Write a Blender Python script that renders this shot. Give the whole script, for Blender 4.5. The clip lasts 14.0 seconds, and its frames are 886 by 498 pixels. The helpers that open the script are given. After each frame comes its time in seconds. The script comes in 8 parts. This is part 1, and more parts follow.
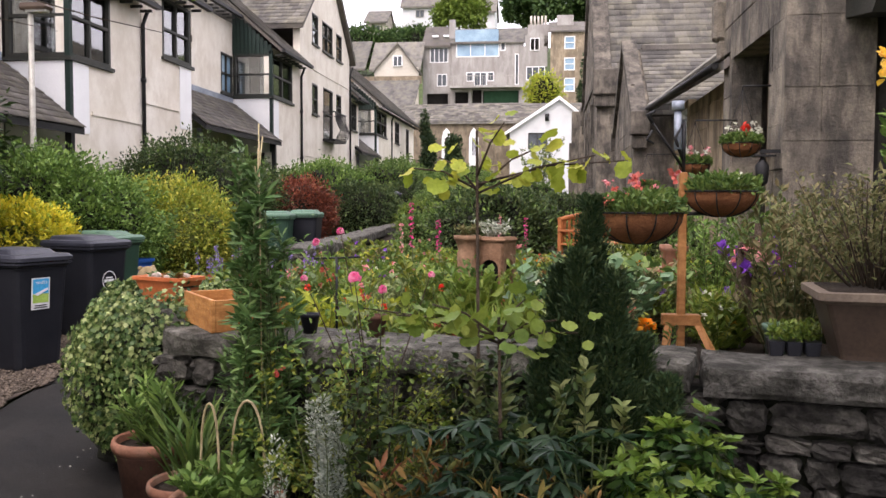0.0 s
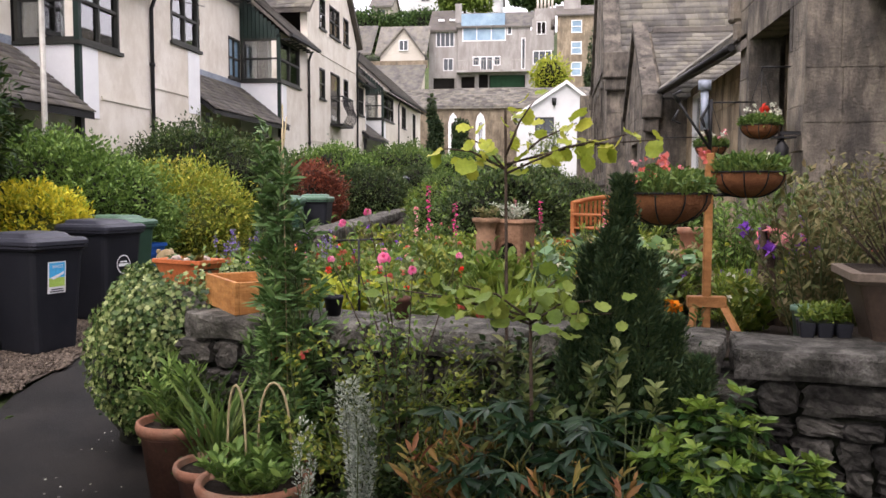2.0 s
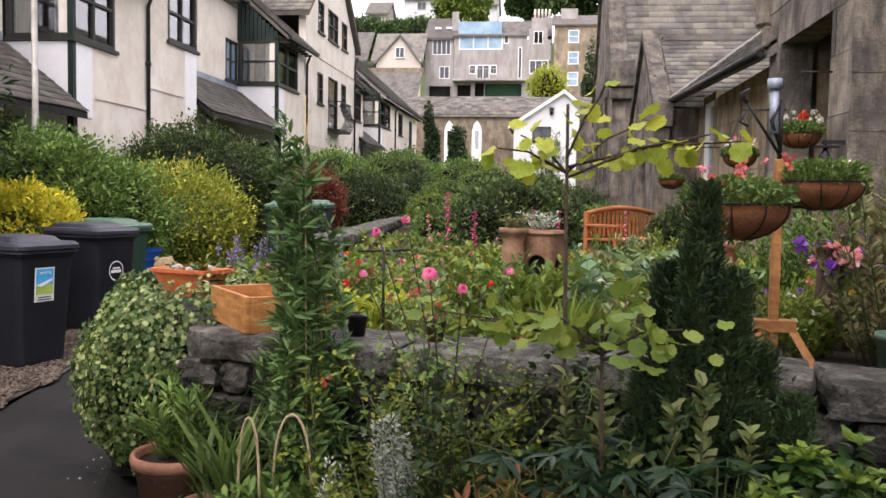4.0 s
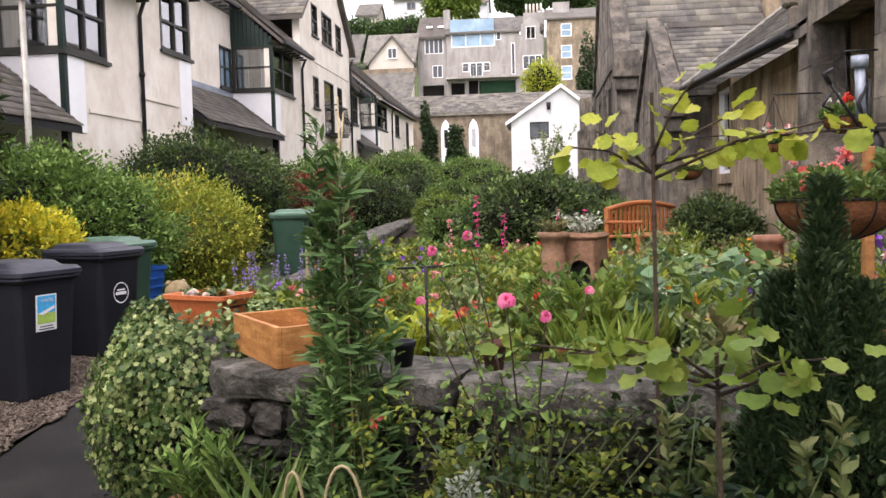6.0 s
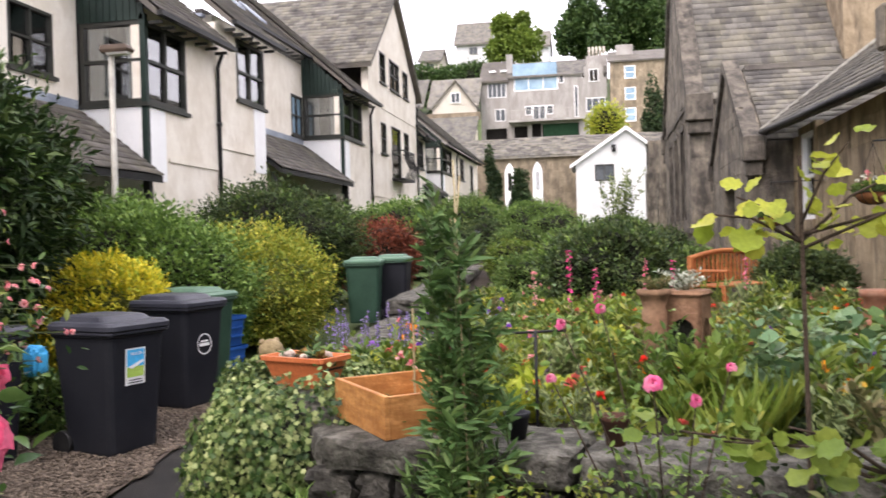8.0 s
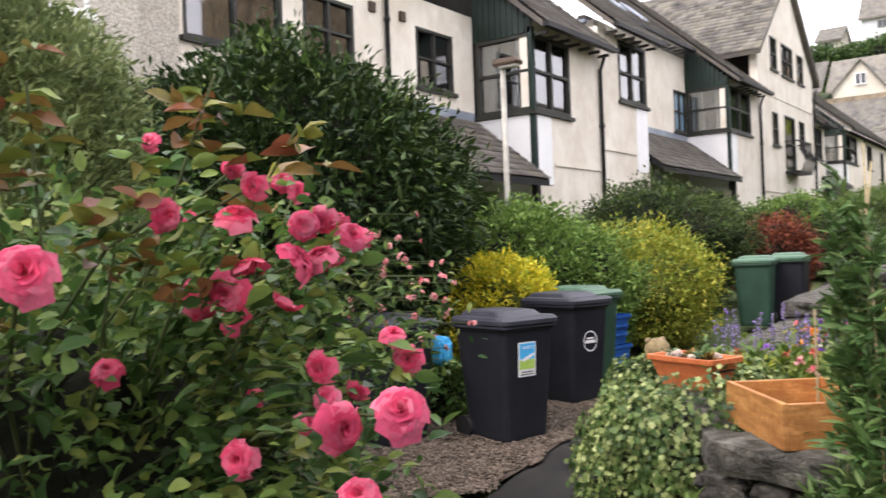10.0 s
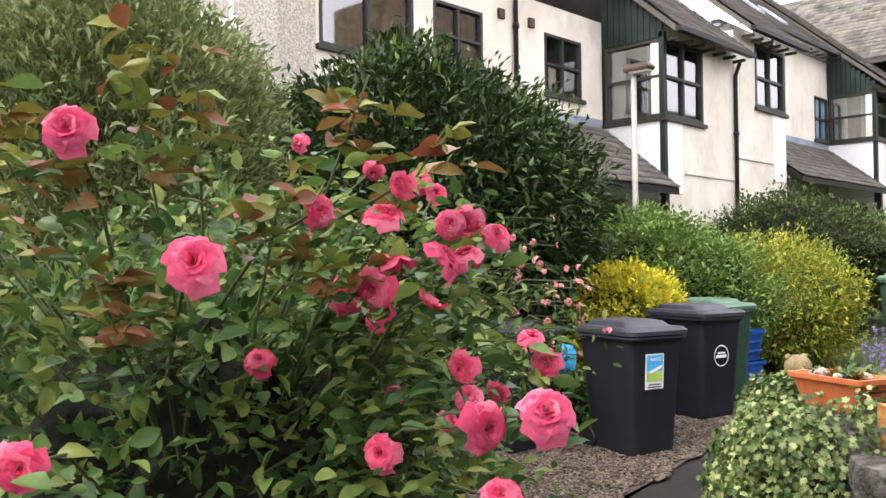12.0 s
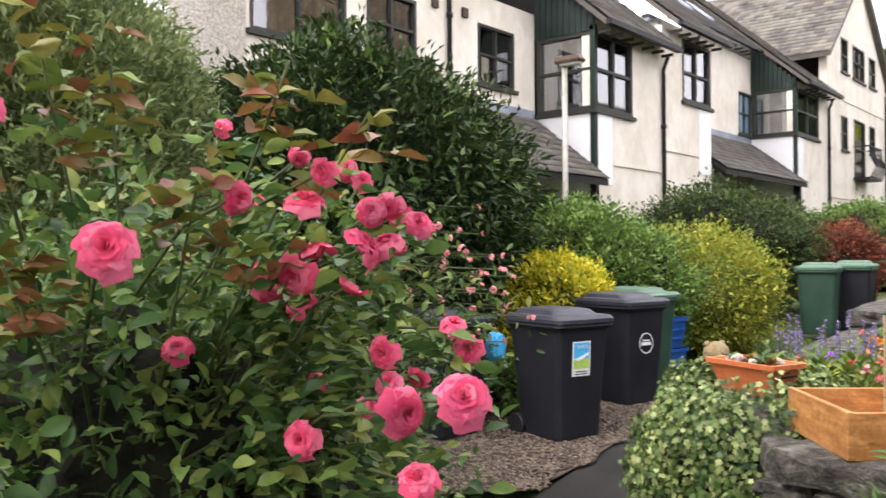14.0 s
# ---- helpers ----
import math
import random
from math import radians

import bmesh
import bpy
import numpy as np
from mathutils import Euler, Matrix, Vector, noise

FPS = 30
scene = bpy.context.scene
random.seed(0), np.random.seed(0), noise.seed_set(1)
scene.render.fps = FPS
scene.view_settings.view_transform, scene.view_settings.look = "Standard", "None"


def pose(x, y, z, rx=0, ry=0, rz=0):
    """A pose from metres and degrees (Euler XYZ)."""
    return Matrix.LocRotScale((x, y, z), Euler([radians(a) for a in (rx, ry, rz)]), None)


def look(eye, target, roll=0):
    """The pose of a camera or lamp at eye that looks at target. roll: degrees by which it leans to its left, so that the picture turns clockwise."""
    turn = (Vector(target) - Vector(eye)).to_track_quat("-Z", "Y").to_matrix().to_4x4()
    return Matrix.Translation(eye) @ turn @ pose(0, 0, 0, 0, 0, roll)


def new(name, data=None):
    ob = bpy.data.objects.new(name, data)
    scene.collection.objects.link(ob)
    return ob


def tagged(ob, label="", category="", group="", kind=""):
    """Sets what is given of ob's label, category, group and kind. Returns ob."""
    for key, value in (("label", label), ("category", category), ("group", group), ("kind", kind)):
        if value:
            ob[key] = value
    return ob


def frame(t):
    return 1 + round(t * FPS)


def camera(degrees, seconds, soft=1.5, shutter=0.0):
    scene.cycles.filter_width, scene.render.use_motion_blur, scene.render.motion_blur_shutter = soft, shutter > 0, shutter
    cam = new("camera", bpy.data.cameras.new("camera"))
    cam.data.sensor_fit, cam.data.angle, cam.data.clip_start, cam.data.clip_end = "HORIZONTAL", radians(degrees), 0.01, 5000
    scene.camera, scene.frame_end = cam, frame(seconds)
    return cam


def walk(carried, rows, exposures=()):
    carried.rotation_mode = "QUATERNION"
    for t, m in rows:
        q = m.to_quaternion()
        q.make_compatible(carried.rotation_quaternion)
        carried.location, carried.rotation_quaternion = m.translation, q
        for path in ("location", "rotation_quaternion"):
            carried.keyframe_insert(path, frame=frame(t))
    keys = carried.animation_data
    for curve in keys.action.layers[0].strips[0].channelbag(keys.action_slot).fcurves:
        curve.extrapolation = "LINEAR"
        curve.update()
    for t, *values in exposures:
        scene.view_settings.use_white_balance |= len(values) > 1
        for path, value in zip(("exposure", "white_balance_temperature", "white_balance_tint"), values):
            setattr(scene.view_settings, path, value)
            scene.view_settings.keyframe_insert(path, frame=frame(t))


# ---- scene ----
cam = camera(55.6, 14.0, shutter=0.5)
PATH = [
    (0, (-0.116, 0.719, 1.433), (-0.732, 5.674, 1.170), 0.20),
    (0.5, (-0.112, 0.720, 1.452), (-0.723, 5.674, 1.159), 0.31),
    (1, (-0.119, 0.703, 1.443), (-0.721, 5.657, 1.135), 0.31),
    (1.5, (-0.185, 0.698, 1.431), (-0.825, 5.649, 1.140), 0.19),
    (2, (-0.216, 0.738, 1.412), (-0.863, 5.684, 1.062), 0.10),
    (2.5, (-0.243, 0.844, 1.399), (-0.882, 5.788, 1.007), 0.55),
    (3, (-0.304, 0.962, 1.387), (-0.988, 5.906, 1.102), 2.11),
    (5.5, (-0.732, 1.518, 1.431), (-1.211, 6.484, 1.102), -1.56),
    (6, (-0.767, 1.611, 1.439), (-1.354, 6.567, 1.135), -1.43),
    (6.5, (-0.856, 1.676, 1.451), (-1.386, 6.639, 1.147), -1.36),
    (7, (-0.939, 1.712, 1.477), (-1.448, 6.680, 1.225), -1.09),
    (7.5, (-0.979, 1.715, 1.509), (-1.622, 6.670, 1.324), -1.79),
    (8, (-0.986, 1.715, 1.531), (-1.926, 6.626, 1.485), -1.59),
    (8.5, (-0.985, 1.732, 1.537), (-2.347, 6.543, 1.533), -2.13),
    (9, (-0.987, 1.725, 1.534), (-3.018, 6.294, 1.545), -2.36),
    (11.5, (-1.034, 1.706, 1.504), (-4.501, 5.308, 1.574), -1.03),
    (12, (-1.041, 1.691, 1.509), (-4.555, 5.246, 1.597), -0.63),
    (12.5, (-1.036, 1.698, 1.502), (-4.587, 5.217, 1.588), -0.57),
    (13, (-1.031, 1.701, 1.503), (-4.572, 5.231, 1.562), -0.52),
    (13.5, (-1.008, 1.712, 1.501), (-4.448, 5.340, 1.563), -0.82),
    (14, (-1.015, 1.700, 1.505), (-4.241, 5.520, 1.525), -0.39),
]
EXPOSURES = [(0, 1.1, 6500, 24), (3, 1.1, 6500, 24), (6.5, 1.27, 6500, 23), (7.5, 1.34, 6500, 22), (9, 1.17, 6500, 20), (11.5, 1.66, 6500, 19), (12.5, 1.64, 6500, 19), (14, 1.56, 6500, 19)]
walk(cam, [(t, look(eye, target, roll)) for t, eye, target, roll in PATH], EXPOSURES)

# ---------------------------------------------------------------- light
world = bpy.data.worlds.new("overcast")
scene.world = world
world.use_nodes = True
wt = world.node_tree
wt.nodes.clear()
w_out = wt.nodes.new("ShaderNodeOutputWorld")
w_bg = wt.nodes.new("ShaderNodeBackground")
w_sky = wt.nodes.new("ShaderNodeTexSky")
w_sky.sky_type = "NISHITA"
w_sky.sun_disc = False
w_sky.sun_elevation = radians(52)
w_sky.sun_rotation = radians(200)
w_sky.air_density, w_sky.dust_density, w_sky.ozone_density = 1.0, 6.0, 1.0
w_mix = wt.nodes.new("ShaderNodeMix")
w_mix.data_type = "RGBA"
w_mix.inputs[0].default_value = 0.8
w_mix.inputs[7].default_value = (11.0, 11.2, 11.4, 1)
wt.links.new(w_sky.outputs[0], w_mix.inputs[6])
wt.links.new(w_mix.outputs[2], w_bg.inputs[0])
w_bg.inputs[1].default_value = 0.115
wt.links.new(w_bg.outputs[0], w_out.inputs[0])

sun = new("sun", bpy.data.lights.new("sun", "SUN"))
sun.data.energy, sun.data.angle, sun.data.color = 0.9, radians(25), (1.0, 0.96, 0.9)
sun.matrix_world = look((0, 0, 60), (0 + 30 * math.sin(radians(20)), 30 * math.cos(radians(20)), 60 - 30 * math.tan(radians(52))))

# ---------------------------------------------------------------- materials
RNG = np.random.default_rng(7)


def material(name):
    m = bpy.data.materials.new(name)
    m.use_nodes = True
    t = m.node_tree
    return m, t, t.nodes["Principled BSDF"]


def ramp(t, fac, stops):
    r = t.nodes.new("ShaderNodeValToRGB")
    r.color_ramp.elements[0].position, r.color_ramp.elements[0].color = stops[0][0], (*stops[0][1], 1)
    r.color_ramp.elements[1].position, r.color_ramp.elements[1].color = stops[-1][0], (*stops[-1][1], 1)
    for p, c in stops[1:-1]:
        e = r.color_ramp.elements.new(p)
        e.color = (*c, 1)
    t.links.new(fac, r.inputs[0])
    return r.outputs[0]


def noise_tex(t, scale, detail=4, rough=0.6, stretch=None):
    co = t.nodes.new("ShaderNodeNewGeometry")
    n = t.nodes.new("ShaderNodeTexNoise")
    n.inputs["Scale"].default_value, n.inputs["Detail"].default_value, n.inputs["Roughness"].default_value = scale, detail, rough
    src = co.outputs["Position"]
    if stretch:
        mp = t.nodes.new("ShaderNodeMapping")
        mp.inputs["Scale"].default_value = stretch
        t.links.new(src, mp.inputs[0])
        src = mp.outputs[0]
    t.links.new(src, n.inputs[0])
    return n.outputs[0]


def blend(t, fac, a, b, mode="MIX", amount=None):
    m = t.nodes.new("ShaderNodeMix")
    m.data_type, m.blend_type = "RGBA", mode
    if fac is None:
        m.inputs[0].default_value = amount
    else:
        t.links.new(fac, m.inputs[0])
    for i, v in ((6, a), (7, b)):
        if isinstance(v, tuple):
            m.inputs[i].default_value = (*v, 1)
        else:
            t.links.new(v, m.inputs[i])
    return m.outputs[2]


def surface(name, c1, c2, rough=0.8, scale=3.0, grain=60.0, bump=0.3, bscale=40.0, metal=0.0, spread=0.25, stretch=None, stain=None, piece=0.0, spec=0.25, grit=0.8, streak=(1.6, 1.6, 0.45)):
    """A weathered surface: two colours in patches, fine grain, relief; stain: a darker third colour in streaks; piece: how far single pieces differ."""
    m, t, p = material(name)
    big = noise_tex(t, scale, 5, 0.6, stretch)
    col = ramp(t, big, [(0.5 - spread * 0.7, c1), (0.5 + spread * 0.7, c2)])
    fine = noise_tex(t, grain, 3, 0.7)
    g = ramp(t, fine, [(0.3, (0.72, 0.72, 0.72)), (0.7, (1.2, 1.2, 1.2))])
    col = blend(t, None, col, g, "MULTIPLY", grit)
    if stain:
        s = ramp(t, noise_tex(t, 1.3, 6, 0.7, streak), [(0.44, (0, 0, 0)), (0.62, (1, 1, 1))])
        sm = t.nodes.new("ShaderNodeMath")
        sm.operation = "MULTIPLY"
        sm.inputs[1].default_value = 0.8
        t.links.new(s, sm.inputs[0])
        col = blend(t, sm.outputs[0], col, stain)
    if piece:
        info = t.nodes.new("ShaderNodeObjectInfo")
        geo = t.nodes.new("ShaderNodeNewGeometry")
        add = t.nodes.new("ShaderNodeMath")
        add.operation = "ADD"
        t.links.new(info.outputs["Random"], add.inputs[0])
        t.links.new(geo.outputs["Random Per Island"], add.inputs[1])
        fr = t.nodes.new("ShaderNodeMath")
        fr.operation = "FRACT"
        t.links.new(add.outputs[0], fr.inputs[0])
        lo, hi = 1 - piece, 1 + piece
        col = blend(t, None, col, ramp(t, fr.outputs[0], [(0, (lo, lo, lo)), (1, (hi, hi, hi * 0.97))]), "MULTIPLY", 1.0)
    t.links.new(col, p.inputs["Base Color"])
    p.inputs["Roughness"].default_value, p.inputs["Metallic"].default_value = rough, metal
    p.inputs["Specular IOR Level"].default_value = spec
    if bump:
        b = t.nodes.new("ShaderNodeBump")
        b.inputs["Strength"].default_value, b.inputs["Distance"].default_value = bump, 0.03
        t.links.new(noise_tex(t, bscale, 5, 0.65), b.inputs["Height"])
        t.links.new(b.outputs[0], p.inputs["Normal"])
    return m


def leafy(name, cols, rough=0.5, trans=0.2, patch=1.2):
    """Leaves: each leaf its own shade out of cols, larger patches on top, some light shining through."""
    m, t, p = material(name)
    geo = t.nodes.new("ShaderNodeNewGeometry")
    n = len(cols)
    info = t.nodes.new("ShaderNodeObjectInfo")
    add = t.nodes.new("ShaderNodeMath")
    add.operation = "ADD"
    t.links.new(info.outputs["Random"], add.inputs[0])
    t.links.new(geo.outputs["Random Per Island"], add.inputs[1])
    fr = t.nodes.new("ShaderNodeMath")
    fr.operation = "FRACT"
    t.links.new(add.outputs[0], fr.inputs[0])
    col = ramp(t, fr.outputs[0], [(i / max(1, n - 1), c) for i, c in enumerate(cols)])
    big = ramp(t, noise_tex(t, patch, 3, 0.6), [(0.3, (0.7, 0.72, 0.7)), (0.7, (1.25, 1.22, 1.15))])
    col = blend(t, None, col, big, "MULTIPLY", 0.9)
    fine = ramp(t, noise_tex(t, 55, 3, 0.7), [(0.3, (0.75, 0.76, 0.7)), (0.7, (1.2, 1.18, 1.15))])
    col = blend(t, None, col, fine, "MULTIPLY", 0.7)
    t.links.new(col, p.inputs["Base Color"])
    p.inputs["Roughness"].default_value = rough
    p.inputs["Specular IOR Level"].default_value = 0.22
    tr = t.nodes.new("ShaderNodeBsdfTranslucent")
    t.links.new(col, tr.inputs[0])
    mx = t.nodes.new("ShaderNodeMixShader")
    mx.inputs[0].default_value = trans
    t.links.new(p.outputs[0], mx.inputs[1])
    t.links.new(tr.outputs[0], mx.inputs[2])
    t.links.new(mx.outputs[0], t.nodes["Material Output"].inputs[0])
    return m


def glazing(name):
    m, t, p = material(name)
    t.nodes.remove(p)
    fr = t.nodes.new("ShaderNodeFresnel")
    fr.inputs[0].default_value = 1.6
    gl = t.nodes.new("ShaderNodeBsdfGlossy")
    gl.inputs["Roughness"].default_value = 0.03
    tp = t.nodes.new("ShaderNodeBsdfTransparent")
    tp.inputs[0].default_value = (0.85, 0.88, 0.88, 1)
    mx = t.nodes.new("ShaderNodeMixShader")
    ma = t.nodes.new("ShaderNodeMath")
    ma.operation = "MULTIPLY_ADD"
    ma.inputs[1].default_value, ma.inputs[2].default_value = 0.85, 0.2
    t.links.new(fr.outputs[0], ma.inputs[0])
    t.links.new(ma.outputs[0], mx.inputs[0])
    t.links.new(tp.outputs[0], mx.inputs[1])
    t.links.new(gl.outputs[0], mx.inputs[2])
    t.links.new(mx.outputs[0], t.nodes["Material Output"].inputs[0])
    return m


ASPHALT = surface("wet_asphalt", (0.012, 0.011, 0.01), (0.04, 0.036, 0.032), 0.5, 1.6, 140, 0.7, 220, spread=0.3, spec=0.22, stain=(0.009, 0.009, 0.009), streak=(1.5, 1.5, 1.5))
EARTH = surface("earth", (0.017, 0.012, 0.008), (0.039, 0.029, 0.019), 0.95, 3, 50, 0.8, 30)
GRASS = surface("grass_ground", (0.04, 0.06, 0.02), (0.08, 0.11, 0.035), 0.95, 0.6, 30, 0.6, 30)
GRAVEL = surface("gravel", (0.088, 0.068, 0.052), (0.192, 0.152, 0.120), 0.9, 8, 60, 0.5, 80, piece=0.5)
STONE = surface("grey_limestone", (0.02, 0.018, 0.016), (0.13, 0.122, 0.106), 0.85, 9, 70, 1.0, 38, stain=(0.014, 0.013, 0.011), piece=0.45, streak=(6, 6, 6), spread=0.2)
CAPSTONE = surface("coping_stone", (0.045, 0.042, 0.036), (0.2, 0.19, 0.165), 0.88, 11, 80, 1.0, 40, stain=(0.032, 0.032, 0.024), piece=0.14, streak=(6, 6, 6), spread=0.2)
ASHLAR = surface("weathered_sandstone", (0.1, 0.09, 0.078), (0.3, 0.26, 0.205), 0.92, 3.2, 55, 0.7, 30, stain=(0.04, 0.037, 0.034), piece=0.16, streak=(2.6, 2.6, 0.8))
BUFFWALL = surface("buff_sandstone", (0.25, 0.19, 0.12), (0.47, 0.37, 0.25), 0.92, 3.0, 55, 0.6, 30, stain=(0.12, 0.095, 0.068), piece=0.14, streak=(3.2, 3.2, 0.7))
SOOTSTONE = surface("soot_dark_sandstone", (0.06, 0.054, 0.047), (0.2, 0.175, 0.14), 0.92, 3.5, 55, 0.8, 30, stain=(0.03, 0.028, 0.026), streak=(3, 3, 1))
RENDER_W = surface("cream_render", (0.74, 0.68, 0.575), (0.84, 0.79, 0.695), 0.92, 0.8, 60, 0.3, 60, stain=(0.64, 0.575, 0.47), grit=0.4, streak=(1.2, 1.2, 0.9))
ROUGHCAST = surface("roughcast", (0.4, 0.36, 0.29), (0.72, 0.67, 0.58), 0.95, 28, 40, 1.0, 30, spread=0.2)
WHITE = surface("white_paint", (0.8, 0.8, 0.79), (0.86, 0.86, 0.85), 0.6, 2, 40, 0.05, 30, grit=0.12)
FRAME = surface("dark_brown_frame", (0.024, 0.027, 0.023), (0.05, 0.048, 0.04), 0.5, 2, 40, 0.1, 40)
GREENWOOD = surface("dark_green_boards", (0.006, 0.018, 0.014), (0.013, 0.029, 0.022), 0.55, 2, 40, 0.15, 40, spec=0.3)
SLATE = surface("grey_slate", (0.075, 0.071, 0.068), (0.185, 0.174, 0.158), 0.75, 1.3, 30, 0.35, 22, piece=0.36, stain=(0.2, 0.185, 0.145))
SLATE_D = surface("dark_slate", (0.07, 0.062, 0.057), (0.15, 0.135, 0.122), 0.7, 1.3, 30, 0.35, 22, piece=0.3, stain=(0.12, 0.108, 0.08))
BLACKIRON = surface("black_iron", (0.008, 0.008, 0.009), (0.02, 0.02, 0.02), 0.5, 6, 60, 0.1, 50)
GLASS = glazing("window_glass")
FARGLASS = surface("dark_far_glass", (0.04, 0.05, 0.055), (0.09, 0.1, 0.11), 0.15, 2, 20, 0, 20, spec=0.4)
# Opaque panes with the sky's reflection put into a blue colour.
SKYGLASS = surface("sky_tint_glass", (0.17, 0.28, 0.38), (0.33, 0.47, 0.56), 0.15, 0.7, 20, 0, 20, spec=0.4)
CURTAIN = surface("net_curtain", (0.55, 0.54, 0.5), (0.72, 0.71, 0.67), 0.95, 6, 60, 0.2, 20, stretch=(8, 8, 0.6))
# Near-black for indoors; the missing light is put into the colour.
ROOM_SHADE = surface("room_shade", (0.03, 0.028, 0.025), (0.06, 0.055, 0.05), 0.95, 1, 20, 0)
LEAD = surface("lead_flashing", (0.22, 0.25, 0.3), (0.36, 0.4, 0.46), 0.45, 2, 30, 0.15, 20, metal=0.3)
BIN_BLACK = surface("black_plastic", (0.011, 0.012, 0.016), (0.018, 0.019, 0.024), 0.5, 3, 90, 0.06, 80)
BIN_LID = surface("grey_black_plastic", (0.03, 0.032, 0.042), (0.05, 0.052, 0.065), 0.42, 3, 90, 0.06, 80)
BIN_GREEN = surface("green_plastic", (0.02, 0.05, 0.032), (0.032, 0.075, 0.048), 0.5, 3, 90, 0.06, 80)
BIN_GREENLID = surface("pale_green_plastic", (0.06, 0.12, 0.08), (0.09, 0.17, 0.11), 0.45, 3, 90, 0.06, 80)
BLUE = surface("blue_plastic", (0.01, 0.06, 0.24), (0.02, 0.1, 0.36), 0.45, 3, 60, 0.05, 40)
SKYBLUE = surface("light_blue_print", (0.05, 0.4, 0.75), (0.08, 0.5, 0.85), 0.4, 3, 60, 0, 40)
LIME = surface("lime_print", (0.4, 0.6, 0.1), (0.5, 0.7, 0.16), 0.4, 3, 60, 0, 40)
TERRACOTTA = surface("terracotta", (0.2, 0.085, 0.05), (0.34, 0.16, 0.1), 0.85, 4, 50, 0.25, 40, stain=(0.24, 0.17, 0.12))
# Stained old clay, darkened further: shadow on pot bodies is in the colour.
TERRA_DARK = surface("shaded_old_terracotta", (0.07, 0.03, 0.02), (0.14, 0.065, 0.042), 0.85, 4, 50, 0.25, 40, stain=(0.055, 0.035, 0.026))
ORANGE_POT = surface("orange_plastic_terracotta", (0.45, 0.12, 0.04), (0.55, 0.17, 0.06), 0.55, 3, 50, 0.1, 40)
BROWN_POT = surface("brown_plastic", (0.052, 0.036, 0.026), (0.085, 0.058, 0.04), 0.6, 3, 50, 0.12, 40)
RIM_POT = surface("pale_worn_rim", (0.13, 0.1, 0.075), (0.22, 0.175, 0.13), 0.7, 4, 50, 0.12, 40)
PINE = surface("orange_pine", (0.27, 0.115, 0.035), (0.42, 0.2, 0.07), 0.6, 2.5, 40, 0.2, 30, stretch=(2.0, 2.0, 9.0))
TEAK = surface("red_brown_teak", (0.3, 0.1, 0.035), (0.44, 0.17, 0.06), 0.6, 3, 40, 0.15, 30, stretch=(1.0, 1.0, 5.0))
COIR = surface("coir_liner", (0.16, 0.062, 0.025), (0.28, 0.12, 0.05), 0.95, 6, 90, 0.6, 70)
BAMBOO = surface("bamboo_cane", (0.3, 0.24, 0.13), (0.46, 0.38, 0.22), 0.6, 6, 40, 0.1, 40)
BARK = surface("brown_bark", (0.035, 0.024, 0.016), (0.09, 0.065, 0.045), 0.95, 12, 60, 0.6, 60)
STEM = surface("green_stem", (0.05, 0.075, 0.025), (0.1, 0.12, 0.045), 0.7, 10, 60, 0.1, 50)
# Near-black for cores and gaps; the shade there is in the colour.
SHADE = surface("shade_core", (0.007, 0.008, 0.005), (0.018, 0.019, 0.011), 1.0, 8, 40, 0.8, 25)
INNERGREEN = surface("inner_green", (0.045, 0.06, 0.014), (0.1, 0.115, 0.028), 1.0, 8, 40, 0.8, 25)
BOXWOOD = surface("orange_planks", (0.36, 0.15, 0.04), (0.58, 0.29, 0.1), 0.55, 3.0, 50, 0.25, 30, stretch=(3.0, 3.0, 14.0), stain=(0.3, 0.12, 0.035), streak=(4, 4, 16))
PALEWALL = surface("off_white_render", (0.56, 0.57, 0.57), (0.68, 0.68, 0.67), 0.9, 0.8, 30, 0.15, 30, grit=0.25)
GALV = surface("galvanised_steel", (0.3, 0.29, 0.25), (0.44, 0.43, 0.38), 0.5, 6, 60, 0.1, 40, metal=0.4)
TANTERRA = surface("weathered_tan_terracotta", (0.17, 0.09, 0.05), (0.32, 0.19, 0.115), 0.9, 6, 50, 0.4, 40, stain=(0.12, 0.085, 0.05))
BEARSTONE = surface("mossy_cast_stone", (0.2, 0.15, 0.075), (0.36, 0.28, 0.16), 0.9, 12, 80, 0.4, 60)
PEBBLE = surface("pale_pebbles", (0.4, 0.3, 0.24), (0.6, 0.5, 0.42), 0.8, 6, 60, 0.2, 40, piece=0.3)
NAVY = surface("navy_door_paint", (0.01, 0.014, 0.045), (0.016, 0.022, 0.065), 0.5, 2, 40, 0.1, 30)
GREYREND = surface("grey_render", (0.3, 0.285, 0.26), (0.42, 0.4, 0.37), 0.92, 0.5, 20, 0.2, 20, stain=(0.24, 0.22, 0.2))
CREAMREND = surface("cream_cottage_render", (0.5, 0.46, 0.38), (0.6, 0.56, 0.48), 0.92, 0.5, 20, 0.2, 20)
BUFFSTONE = surface("buff_rubble", (0.2, 0.16, 0.11), (0.38, 0.31, 0.22), 0.95, 1.6, 8, 0.6, 6, piece=0.3, stain=(0.14, 0.115, 0.085))
DEEPGREEN = surface("deep_green_paint", (0.012, 0.05, 0.02), (0.02, 0.07, 0.03), 0.7, 2, 20, 0.1, 20)

